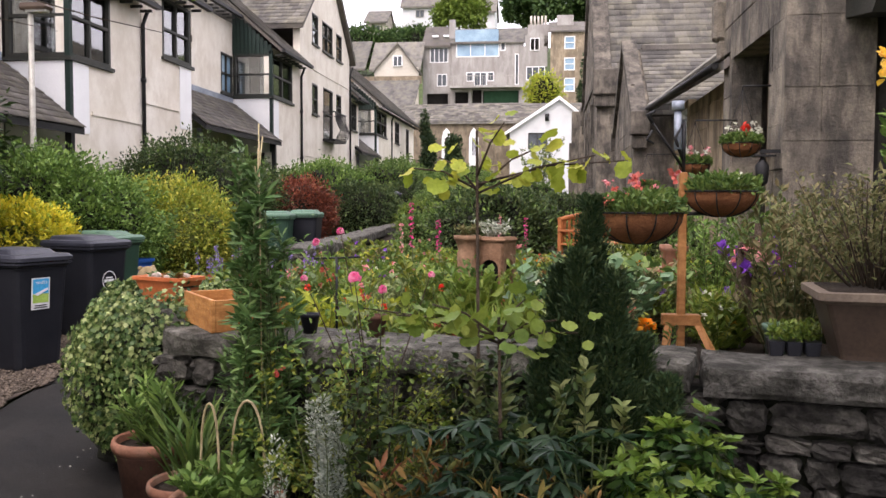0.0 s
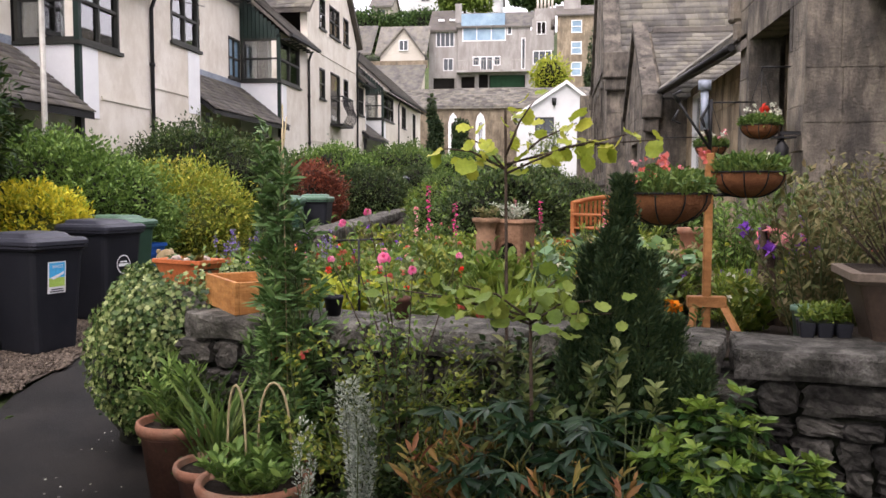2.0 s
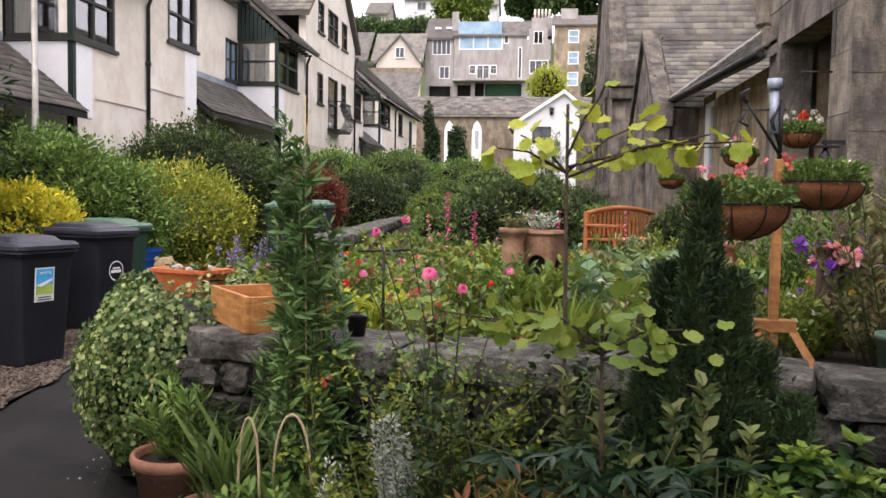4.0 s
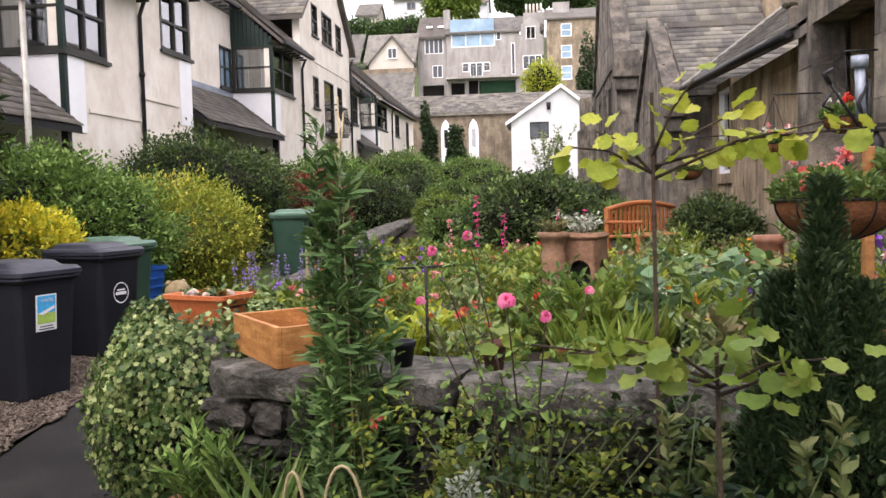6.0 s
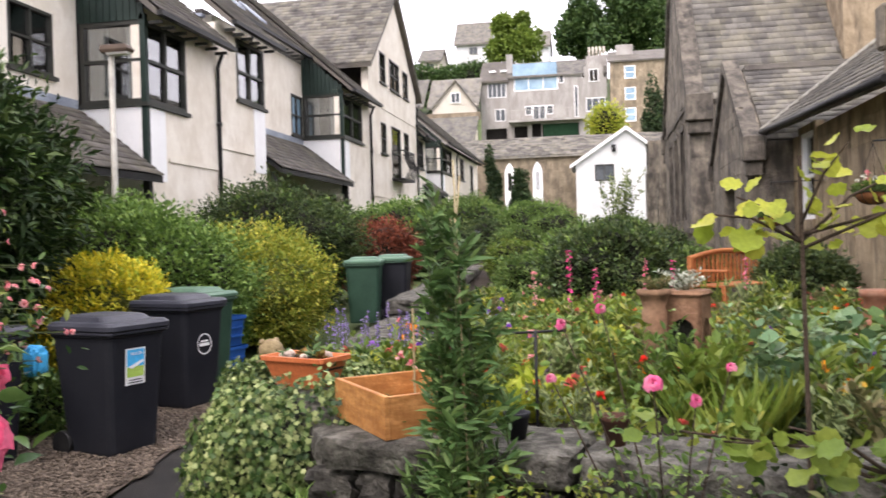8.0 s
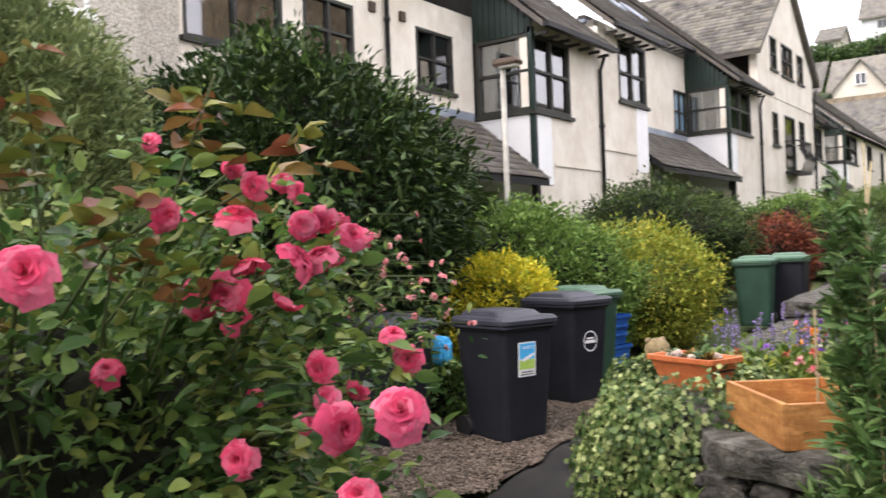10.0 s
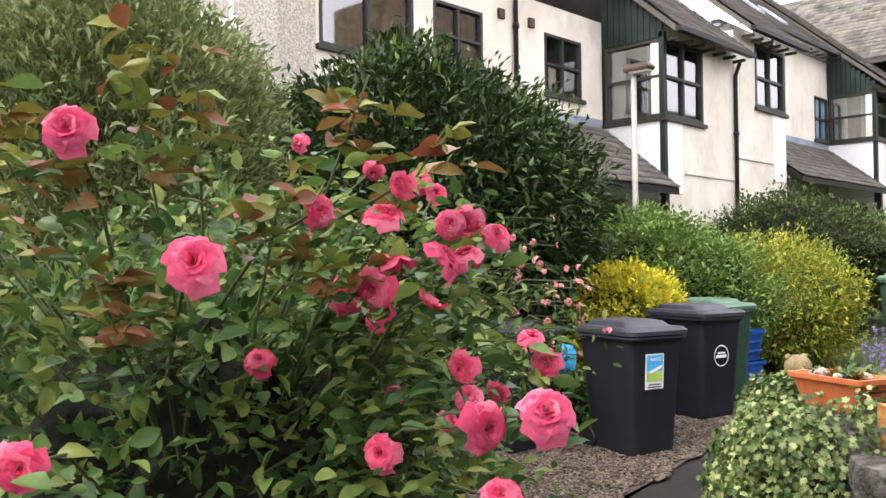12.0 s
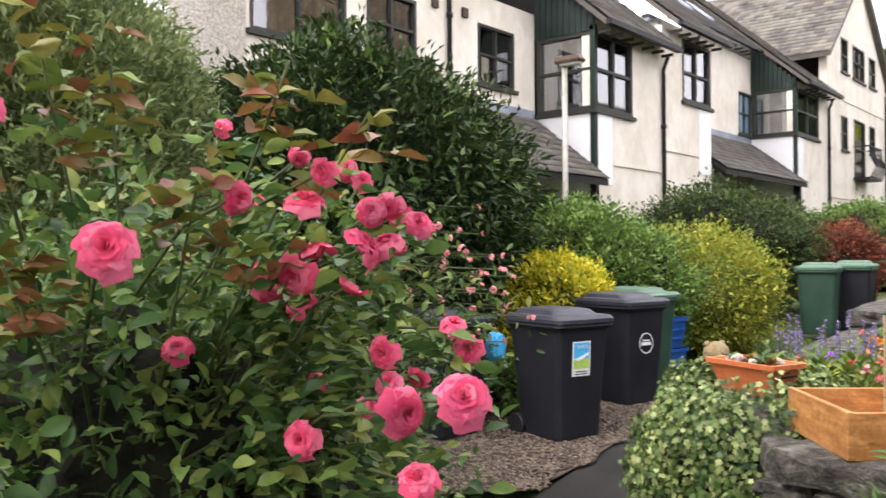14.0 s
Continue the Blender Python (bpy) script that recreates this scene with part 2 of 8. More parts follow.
L_DARK = leafy("dark_evergreen_leaves", [(0.017, 0.038, 0.013), (0.033, 0.066, 0.02), (0.064, 0.1, 0.028)], 0.42, 0.12)
L_HEDGE = leafy("hedge_leaves", [(0.06, 0.12, 0.028), (0.125, 0.22, 0.05), (0.23, 0.34, 0.085)])
L_COTON = leafy("small_dark_leaves", [(0.03, 0.058, 0.022), (0.062, 0.1, 0.036), (0.115, 0.15, 0.05)])
L_GOLD = leafy("golden_green_leaves", [(0.085, 0.145, 0.025), (0.155, 0.215, 0.034), (0.28, 0.285, 0.05)])
L_GOLDEN = leafy("golden_yellow_leaves", [(0.15, 0.22, 0.03), (0.28, 0.33, 0.045), (0.48, 0.43, 0.07)])
L_PEA = leafy("pea_leaves", [(0.047, 0.106, 0.033), (0.086, 0.166, 0.052), (0.156, 0.239, 0.081)], 0.5, 0.2)
L_TIP = leafy("glossy_young_leaves", [(0.09, 0.17, 0.03), (0.15, 0.24, 0.04), (0.22, 0.3, 0.06)], 0.3, 0.25)
L_DARKTIP = leafy("glossy_dark_leaves", [(0.014, 0.039, 0.012), (0.027, 0.066, 0.017), (0.047, 0.094, 0.023)], 0.28, 0.12)
L_POD = leafy("pale_pods", [(0.112, 0.152, 0.048), (0.160, 0.192, 0.072), (0.200, 0.208, 0.088)], 0.6, 0.1)
L_YELLOW = leafy("yellow_variegated_leaves", [(0.204, 0.300, 0.030), (0.660, 0.600, 0.050), (0.816, 0.672, 0.060)])
L_RED = leafy("red_barberry_leaves", [(0.09, 0.035, 0.026), (0.2, 0.06, 0.038), (0.3, 0.09, 0.046)])
L_IVY = leafy("variegated_ivy_leaves", [(0.018, 0.045, 0.012), (0.05, 0.1, 0.026), (0.1, 0.165, 0.05), (0.2, 0.265, 0.09), (0.4, 0.45, 0.2), (0.12, 0.18, 0.055), (0.03, 0.07, 0.018)], 0.42)
L_LIME = leafy("lime_vine_leaves", [(0.235, 0.319, 0.032), (0.388, 0.439, 0.056), (0.493, 0.499, 0.074)], 0.45, 0.4)
L_VINE = leafy("vine_leaves", [(0.114, 0.194, 0.030), (0.190, 0.267, 0.045), (0.257, 0.306, 0.060)], 0.45, 0.35)
L_FRESH = leafy("fresh_green_leaves", [(0.080, 0.149, 0.027), (0.119, 0.177, 0.031), (0.200, 0.246, 0.048)], 0.35, 0.3)
L_MID = leafy("mid_green_leaves", [(0.055, 0.114, 0.031), (0.103, 0.175, 0.044), (0.174, 0.242, 0.063)])
L_BLUEGREEN = leafy("blue_green_leaves", [(0.085, 0.172, 0.085), (0.150, 0.255, 0.126), (0.205, 0.283, 0.151)], 0.4)
L_CONIFER = leafy("conifer_sprays", [(0.019, 0.044, 0.020), (0.037, 0.070, 0.029), (0.072, 0.101, 0.037)], 0.6, 0.1)
# Darker copy of the mid green; shade low down is in the colour.
L_SHADED = leafy("shaded_green_leaves", [(0.018, 0.042, 0.012), (0.036, 0.068, 0.019), (0.072, 0.104, 0.026)], 0.42, 0.15)
L_WILLOW = leafy("grey_green_leaves", [(0.1, 0.145, 0.062), (0.19, 0.245, 0.105), (0.32, 0.37, 0.17)], 0.55, 0.2)
L_HELLE = leafy("hellebore_leaves", [(0.007, 0.023, 0.011), (0.014, 0.038, 0.017), (0.026, 0.055, 0.025)], 0.35, 0.12)
L_SILVER = leafy("silver_leaves", [(0.26, 0.3, 0.26), (0.42, 0.46, 0.4), (0.55, 0.58, 0.52)], 0.8, 0.15)
L_DRY = leafy("dry_olive_leaves", [(0.093, 0.116, 0.046), (0.186, 0.186, 0.078), (0.230, 0.184, 0.103)], 0.7)
L_ROSE = leafy("rose_leaves", [(0.028, 0.066, 0.02), (0.055, 0.12, 0.034), (0.095, 0.18, 0.05), (0.155, 0.245, 0.064), (0.23, 0.265, 0.068)], 0.33, 0.3)
L_BRONZE = leafy("bronze_rose_leaves", [(0.12, 0.19, 0.04), (0.22, 0.24, 0.045), (0.2, 0.17, 0.045), (0.24, 0.12, 0.045), (0.2, 0.06, 0.04)], 0.35)
L_AUTUMN = leafy("yellowing_leaves", [(0.12, 0.13, 0.035), (0.24, 0.19, 0.05), (0.26, 0.14, 0.045), (0.2, 0.07, 0.04)], 0.6)
L_TREE = leafy("far_tree_leaves", [(0.031, 0.070, 0.025), (0.062, 0.116, 0.034), (0.109, 0.171, 0.054)])
L_TREELIME = leafy("far_lime_leaves", [(0.12, 0.19, 0.035), (0.19, 0.26, 0.045)])
P_ROSE = leafy("pink_petals", [(0.78, 0.06, 0.17), (0.86, 0.12, 0.26), (0.9, 0.24, 0.38)], 0.5, 0.3, 6)
P_PALE = leafy("pale_pink_petals", [(0.8, 0.2, 0.28), (0.85, 0.36, 0.4), (0.85, 0.5, 0.52)], 0.5, 0.35, 6)
P_MAGENTA = leafy("magenta_petals", [(0.6, 0.035, 0.2), (0.75, 0.09, 0.33)], 0.5, 0.3, 6)
P_PINK = leafy("soft_pink_petals", [(0.72, 0.07, 0.24), (0.8, 0.16, 0.36), (0.85, 0.34, 0.48)], 0.5, 0.3, 6)
P_ORANGE = leafy("orange_petals", [(0.765, 0.198, 0.009), (0.810, 0.360, 0.018)], 0.5, 0.3, 6)
P_YELLOW = leafy("yellow_petals", [(0.85, 0.55, 0.06), (0.9, 0.7, 0.2)], 0.5, 0.3, 6)
P_PURPLE = leafy("purple_petals", [(0.2, 0.06, 0.5), (0.35, 0.13, 0.65)], 0.5, 0.3, 6)
P_LILAC = leafy("lavender_petals", [(0.2, 0.14, 0.4), (0.32, 0.24, 0.55)], 0.6, 0.3, 6)
P_RED = leafy("red_petals", [(0.75, 0.03, 0.02), (0.8, 0.09, 0.05)], 0.5, 0.3, 6)
P_CORAL = leafy("coral_petals", [(0.637, 0.102, 0.085), (0.680, 0.204, 0.170)], 0.5, 0.3, 6)
P_WHITE = leafy("white_petals", [(0.7, 0.72, 0.62), (0.8, 0.8, 0.75)], 0.5, 0.3, 6)

# ---------------------------------------------------------------- helpers


def thing(name, loc, label, category, group="", turn=0.0, kind=""):
    ob = new(name)
    ob.matrix_basis = pose(*loc, 0, 0, turn)
    ob.empty_display_size = 0.1
    return tagged(ob, label, category, group, kind)


def part(name, bm, mat, parent=None, label=""):
    """Links a bmesh or a mesh as one object under a thing or a part."""
    if isinstance(bm, bpy.types.Mesh):
        me = bm
    else:
        me = bpy.data.meshes.new(name)
        bm.to_mesh(me)
        bm.free()
    if mat and not me.materials:
        me.materials.append(mat)
    ob = new(name, me)
    if parent:
        ob.parent = parent
    return tagged(ob, label)


def arrays(name, verts, faces, mat, smooth=False):
    """A mesh from numpy arrays: verts (n, 3), faces (m, 3 or 4)."""
    me = bpy.data.meshes.new(name)
    k = faces.shape[1]
    me.vertices.add(len(verts))
    me.vertices.foreach_set("co", np.ascontiguousarray(verts, dtype=np.float32).ravel())
    me.loops.add(faces.size)
    me.loops.foreach_set("vertex_index", np.ascontiguousarray(faces, dtype=np.int32).ravel())
    me.polygons.add(len(faces))
    me.polygons.foreach_set("loop_start", np.arange(0, faces.size, k, dtype=np.int32))
    me.polygons.foreach_set("loop_total", np.full(len(faces), k, dtype=np.int32))
    me.update(calc_edges=True)
    if smooth:
        me.polygons.foreach_set("use_smooth", np.ones(len(faces), dtype=bool))
    me.materials.append(mat)
    return me


def box(bm, x0, x1, y0, y1, z0, z1, bevel=0.0, m=None):
    r = bmesh.ops.create_cube(bm, size=1.0)
    vs = r["verts"]
    for v in vs:
        v.co = Vector((x0 + (v.co.x + 0.5) * (x1 - x0), y0 + (v.co.y + 0.5) * (y1 - y0), z0 + (v.co.z + 0.5) * (z1 - z0)))
    if bevel:
        es = list({e for v in vs for e in v.link_edges})
        r2 = bmesh.ops.bevel(bm, geom=es, offset=bevel, segments=1, affect="EDGES", profile=0.5)
        vs = list({v for f in r2["faces"] for v in f.verts} | {v for v in vs if v.is_valid})
    if m is not None:
        bmesh.ops.transform(bm, matrix=m, verts=[v for v in vs if v.is_valid])
    return vs


def boxes(*dims, bevel=0.0):
    bm = bmesh.new()
    for d in dims:
        box(bm, *d, bevel=bevel)
    return bm


def prism(bm, pts, vec):
    """A solid from a flat outline pushed along vec."""
    a = [bm.verts.new(p) for p in pts]
    b = [bm.verts.new(Vector(p) + Vector(vec)) for p in pts]
    n = len(pts)
    bm.faces.new(a)
    bm.faces.new(b[::-1])
    for i in range(n):
        bm.faces.new((a[i], b[i], b[(i + 1) % n], a[(i + 1) % n]))
    bmesh.ops.recalc_face_normals(bm, faces=bm.faces)
    return bm


def lathe(profile, n=24, bm=None, loc=(0, 0, 0), sq=0.0):
    """A turned solid from (radius, height) pairs; sq > 0 squares it off."""
    bm = bm or bmesh.new()
    rings = []
    for r, z in profile:
        ring = []
        for i in range(n):
            a = 2 * math.pi * i / n
            c, s = math.cos(a), math.sin(a)
            k = 1.0 if not sq else 1 / max(abs(c), abs(s)) ** sq
            ring.append(bm.verts.new((loc[0] + r * k * c, loc[1] + r * k * s, loc[2] + z)))
        rings.append(ring)
    for a, b in zip(rings, rings[1:]):
        for i in range(n):
            bm.faces.new((a[i], a[(i + 1) % n], b[(i + 1) % n], b[i]))
    bm.faces.new(rings[0][::-1])
    bm.faces.new(rings[-1])
    for f in bm.faces:
        f.smooth = not sq
    return bm


def tube(bm, pts, r0, r1=None, n=6):
    """A tapering round stem along pts."""
    r1 = r0 if r1 is None else r1
    pts = [Vector(p) for p in pts]
    rings = []
    for i, p in enumerate(pts):
        d = (pts[min(i + 1, len(pts) - 1)] - pts[max(i - 1, 0)]).normalized()
        u = d.cross(Vector((0.3, 0.9, 0.2))).normalized()
        v = d.cross(u)
        r = r0 + (r1 - r0) * i / max(1, len(pts) - 1)
        rings.append([bm.verts.new(p + r * (math.cos(2 * math.pi * k / n) * u + math.sin(2 * math.pi * k / n) * v)) for k in range(n)])
    for a, b in zip(rings, rings[1:]):
        for k in range(n):
            bm.faces.new((a[k], a[(k + 1) % n], b[(k + 1) % n], b[k])).smooth = True
    bm.faces.new(rings[0][::-1])
    bm.faces.new(rings[-1])
    return bm


def wall_cells(bm, axis, plane, thick, u0, u1, z0, z1, holes):
    """A wall along axis ('x' or 'y') with openings (ua, ub, za, zb) cut right through; its face lies on plane and its thickness goes to plane + thick."""
    us = sorted({u0, u1, *[h[0] for h in holes], *[h[1] for h in holes]})
    for a, b in zip(us, us[1:]):
        if b - a < 1e-4:
            continue
        cuts = sorted((h[2], h[3]) for h in holes if h[0] <= a + 1e-4 and h[1] >= b - 1e-4)
        z = z0
        for c, d in cuts + [(z1, z1)]:
            if c - z > 1e-3:
                p, q = sorted((plane, plane + thick))
                if axis == "y":
                    box(bm, p, q, a, b, z, c)
                else:
                    box(bm, a, b, p, q, z, c)
            z = max(z, d)
    bmesh.ops.remove_doubles(bm, verts=bm.verts[:], dist=0.0005)
    return bm


def unit(v):
    return v / np.maximum(np.linalg.norm(v, axis=-1, keepdims=True), 1e-9)


def leaves(name, P, D, size, mat, ratio=0.45, fold=0.25, droop=0.15, spread=0.35, rng=RNG, fine=False):
    """One mesh of pointed, folded leaves: P where they start, D the way they point, size their length."""
    n = len(P)
    D = unit(D)
    side = unit(np.cross(D, unit(rng.normal(size=(n, 3)) * 0.6 + [0, 0, 1.0])))
    up = np.cross(side, D)
    L = (size * rng.uniform(1 - spread, 1 + spread, n))[:, None]
    W = L * ratio
    if n > 22000:
        mid = P + D * L * 0.5
        tip = P + D * L - up * L * droop
        V = np.stack([P, mid - side * W * 0.5 + up * W * fold, tip, mid + side * W * 0.5 + up * W * fold], 1)
        base = (np.arange(n) * 4)[:, None]
        F = np.concatenate([base + [0, 2, 1], base + [0, 3, 2]])
        return arrays(name, V.reshape(-1, 3), F, mat)
    if fine:
        V = [P]
        curl = rng.uniform(-0.5, 1.6, (n, 1))
        for f, w in ((0.14, 0.28), (0.36, 0.48), (0.6, 0.45), (0.82, 0.25)):
            m = P + D * L * f - up * L * droop * f * f * curl
            wave = rng.uniform(-0.08, 0.08, (2, n, 1))
            V += [m - side * W * w + up * W * (fold * w * 1.6 + wave[0]), m, m + side * W * w + up * W * (fold * w * 1.6 + wave[1])]
        V = np.stack(V + [P + D * L - up * L * droop * curl], 1)
        quads = [[0, 2, 1], [0, 3, 2]]
        for r in (1, 4, 7):
            quads += [[r, r + 1, r + 4], [r, r + 4, r + 3], [r + 1, r + 2, r + 5], [r + 1, r + 5, r + 4]]
        quads += [[10, 11, 13], [11, 12, 13]]
        base = (np.arange(n) * 14)[:, None]
        return arrays(name, V.reshape(-1, 3), np.concatenate([base + q for q in quads]), mat, True)
    V = [P]
    for f, w in ((0.28, 0.42), (0.62, 0.46)):
        m = P + D * L * f - up * L * droop * f * f
        V += [m - side * W * w + up * W * fold, m, m + side * W * w + up * W * fold]
    V = np.stack(V + [P + D * L - up * L * droop], 1)
    base = (np.arange(n) * 8)[:, None]
    F = np.concatenate([base + q for q in ([0, 2, 1], [0, 3, 2], [1, 2, 5], [1, 5, 4], [2, 3, 6], [2, 6, 5], [4, 5, 7], [5, 6, 7])])
    return arrays(name, V.reshape(-1, 3), F, mat)


def broad_leaves(name, P, D, size, mat, lobes=5, depth=0.14, cup=0.15, rng=RNG, ratio=1.0, up=None):
    """Broad lobed leaves, each a fan round a middle point."""
    n = len(P)
    D = unit(D)
    ref = unit(rng.normal(size=(n, 3)) * 0.35 + (np.array([0, 0, 1.0]) if up is None else up))
    side = unit(np.cross(D, ref))
    up = np.cross(side, D)
    k = lobes * 2 + 1
    ang = np.linspace(-2.7, 2.7, k)
    rad = np.where(np.arange(k) % 2 == 1, 1.0, 1.0 - depth)
    rad = rad * (0.62 + 0.38 * np.cos(ang / 2))
    L = (size * rng.uniform(0.7, 1.3, n))[:, None]
    c = P + D * L * 0.45
    V = [P, c - up * L * cup * 0.4]
    for a, r in zip(ang, rad):
        wob = rng.uniform(-0.08, 0.08, (n, 1))
        V.append(c + D * L * 0.55 * r * np.cos(a) + side * L * 0.55 * ratio * r * np.sin(a) + up * L * (wob + cup * (r - 0.6)) - up * L * 0.12 * max(0, math.cos(a)))
    V = np.stack(V, 1)
    m = V.shape[1]
    base = (np.arange(n) * m)[:, None]
    F = np.concatenate([base + [1, 2 + i, 3 + i] for i in range(k - 1)] + [base + [0, 2, 1], base + [0, 1, m - 1]])
    return arrays(name, V.reshape(-1, 3), F, mat)


def lump(p, freq, amp, seed):
    """Uneven swelling of a bush's outline in each direction."""
    return np.array([1 + amp * noise.noise(Vector(q) * freq + Vector((seed, seed * 0.7, 1.3))) + 0.5 * amp * noise.noise(Vector(q) * freq * 2.3 + Vector((0.4, seed, 7.1))) for q in p])


def shell(n, radii, rng, seed, amp=0.3, freq=1.7, low=-0.35, flat=1.0):
    """n points and outward ways on a lumpy ellipsoid, from low upwards."""
    d = unit(rng.normal(size=(int(n * 2.2) + 60, 3)))
    d = d[d[:, 2] > low][:n]
    few = unit(rng.normal(size=(700, 3)))
    fac_few = lump(few, freq, amp, seed)
    idx = np.argmax(d @ few.T, axis=1)
    r = fac_few[idx]
    e = np.sign(d) * np.abs(d) ** flat
    return e * np.array(radii) * r[:, None], unit(d / np.array(radii))


def core_mesh(name, radii, mat, seed, amp=0.3, freq=1.7, scale=0.8, low=-0.35, flat=1.0, base=None):
    bm = bmesh.new()
    bmesh.ops.create_icosphere(bm, subdivisions=4, radius=1.0)
    for v in bm.verts:
        d = v.co.normalized()
        r = 1 + amp * noise.noise(d * freq + Vector((seed, seed * 0.7, 1.3))) + 0.5 * amp * noise.noise(d * freq * 2.3 + Vector((0.4, seed, 7.1)))
        z = max(d.z, low)
        v.co = Vector((math.copysign(abs(d.x) ** flat, d.x) * radii[0], math.copysign(abs(d.y) ** flat, d.y) * radii[1], math.copysign(abs(z) ** flat, z) * radii[2])) * r * scale
        if base is not None and d.z < low:
            v.co.z = base
    me = bpy.data.meshes.new(name)
    bm.to_mesh(me)
    bm.free()
    me.materials.append(mat)
    return me


def bush(name, label, category, loc, radii, height, n, leaf, mat, seed, ratio=0.5, amp=0.3, twig=5, inner=SHADE, freq=1.7, group="", flat=1.0, tips=None, upward=0.25, broad=False):
    """A shrub at loc: a core with the inner shade put into its dark colour, stems to the ground and leaves in sprays
    all round. height: of its middle above loc.
    """
    rng = np.random.default_rng(seed)
    ob = thing(name, loc, label, category, group)
    low = max(-0.95, -height / radii[2])
    P, N = shell(max(1, n // twig), radii, rng, seed, amp, freq, low, flat)
    k = twig
    lift = rng.uniform(0.84, 1.04, len(P)) + np.where(rng.random(len(P)) < 0.12, rng.uniform(0.02, 0.09, len(P)), 0)
    C = P * lift[:, None]
    pts = np.repeat(C, k, 0) + rng.normal(size=(len(P) * k, 3)) * leaf * 0.33 * math.sqrt(twig)
    ways = np.repeat(N, k, 0) + rng.normal(size=(len(P) * k, 3)) * 0.7 + [0, 0, upward]
    pts[:, 2] += height
    keep = pts[:, 2] > 0.01
    if broad:
        part("foliage", broad_leaves("foliage", pts[keep], ways[keep], leaf, mat, rng=rng), mat, ob)
    else:
        part("foliage", leaves("foliage", pts[keep], ways[keep], leaf, mat, ratio, rng=rng), mat, ob)
    if tips:
        m = rng.random(len(P)) < tips[1]
        q = np.repeat(P[m] * 1.03, 4, 0) + rng.normal(size=(m.sum() * 4, 3)) * leaf * 0.6
        q[:, 2] += height
        g = np.repeat(N[m], 4, 0) + rng.normal(size=(m.sum() * 4, 3)) * 0.6 + [0, 0, 0.4]
        kk = q[:, 2] > 0.05
        part("young_foliage", leaves("young_foliage", q[kk], g[kk], leaf, tips[0], ratio, rng=rng), tips[0], ob)
    c = part("shade_core", core_mesh("shade_core", radii, inner, seed, amp, freq, 0.84, low, flat), inner, ob)
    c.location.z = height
    bm = bmesh.new()
    for i in range(5):
        a = 2 * math.pi * i / 5 + seed
        tube(bm, [(0.12 * radii[0] * math.cos(a), 0.12 * radii[1] * math.sin(a), -0.02), (0.3 * radii[0] * math.cos(a), 0.3 * radii[1] * math.sin(a), height * 0.6), (0.5 * radii[0] * math.cos(a), 0.5 * radii[1] * math.sin(a), height)], 0.03, 0.012)
    part("stems", bm, BARK, ob)
    return ob

# ---------------------------------------------------------------- ground


def gz(y):
    return float(np.interp(y, [-60, 2, 5, 7.3, 9, 15, 30, 55, 62, 70, 83, 100, 140, 200, 420], [-0.35, -0.3, -0.19, -0.06, 0.0, 0.2, 0.9, 2.2, 2.5, 5, 9.6, 15, 26.5, 38, 60]))


def sheet(name, rows, zf, mat, label, kind="structure", nx=10, wob=0.0):
    """Ground strip: rows of (y, x_left, x_right)."""
    V, F = [], []
    for y, a, b in rows:
        for i in range(nx + 1):
            x = a + (b - a) * i / nx
            V.append((x, y, zf(x, y) + wob * noise.noise(Vector((x * 2, y * 2, 0)))))
    for j in range(len(rows) - 1):
        for i in range(nx):
            k = j * (nx + 1) + i
            F.append((k, k + 1, k + nx + 2, k + nx + 1))
    ob = part(name, arrays(name, np.array(V), np.array(F), mat, True), mat)
    return tagged(ob, label, "ground", "", kind)


sheet("ground", [(y, -500, 500) for y in (-300, -60, -20, -8, 0, 2, 3.4, 4.2, 5, 6.4, 7.3, 9, 10, 12, 15, 20, 25, 30, 35, 40, 45, 50, 55, 58, 62, 66, 70, 76, 83, 90, 100, 120, 140, 170, 200, 300, 420)], lambda x, y: gz(y) - 0.06, GRASS, "grassy earth ground rising up a hillside", nx=40)
sheet("path", [(y, a, b) for y, a, b in ((-8, -6, 5), (0, -3.3, 4), (2, -3.3, 4), (3.4, -3.3, 4), (4.2, -3.4, 3.0), (4.6, -3.5, 0.4), (5.0, -3.7, -1.9), (5.6, -3.9, -2.1), (6.4, -4.15, -2.6), (7.5, -4.3, -2.9), (10, -4.35, -3.2), (12.5, -4.4, -3.5), (15, -4.7, -3.75), (20, -5.2, -4.2), (26, -5.8, -4.7), (40, -7, -5.5))], lambda x, y: gz(y) + 0.004, ASPHALT, "dark wet asphalt garden path")


def in_gravel(n, rng):
    x = rng.uniform(-6.3, -3.95, n)
    y = rng.uniform(5.75, 9.6, n)
    edge = np.interp(y, [5.7, 6.0, 6.4, 7.1, 8.4, 9.6], [-5.2, -4.65, -4.2, -4.22, -4.4, -4.5]) + 0.05 * np.sin(y * 9)
    k = x < edge
    return x[k], y[k]


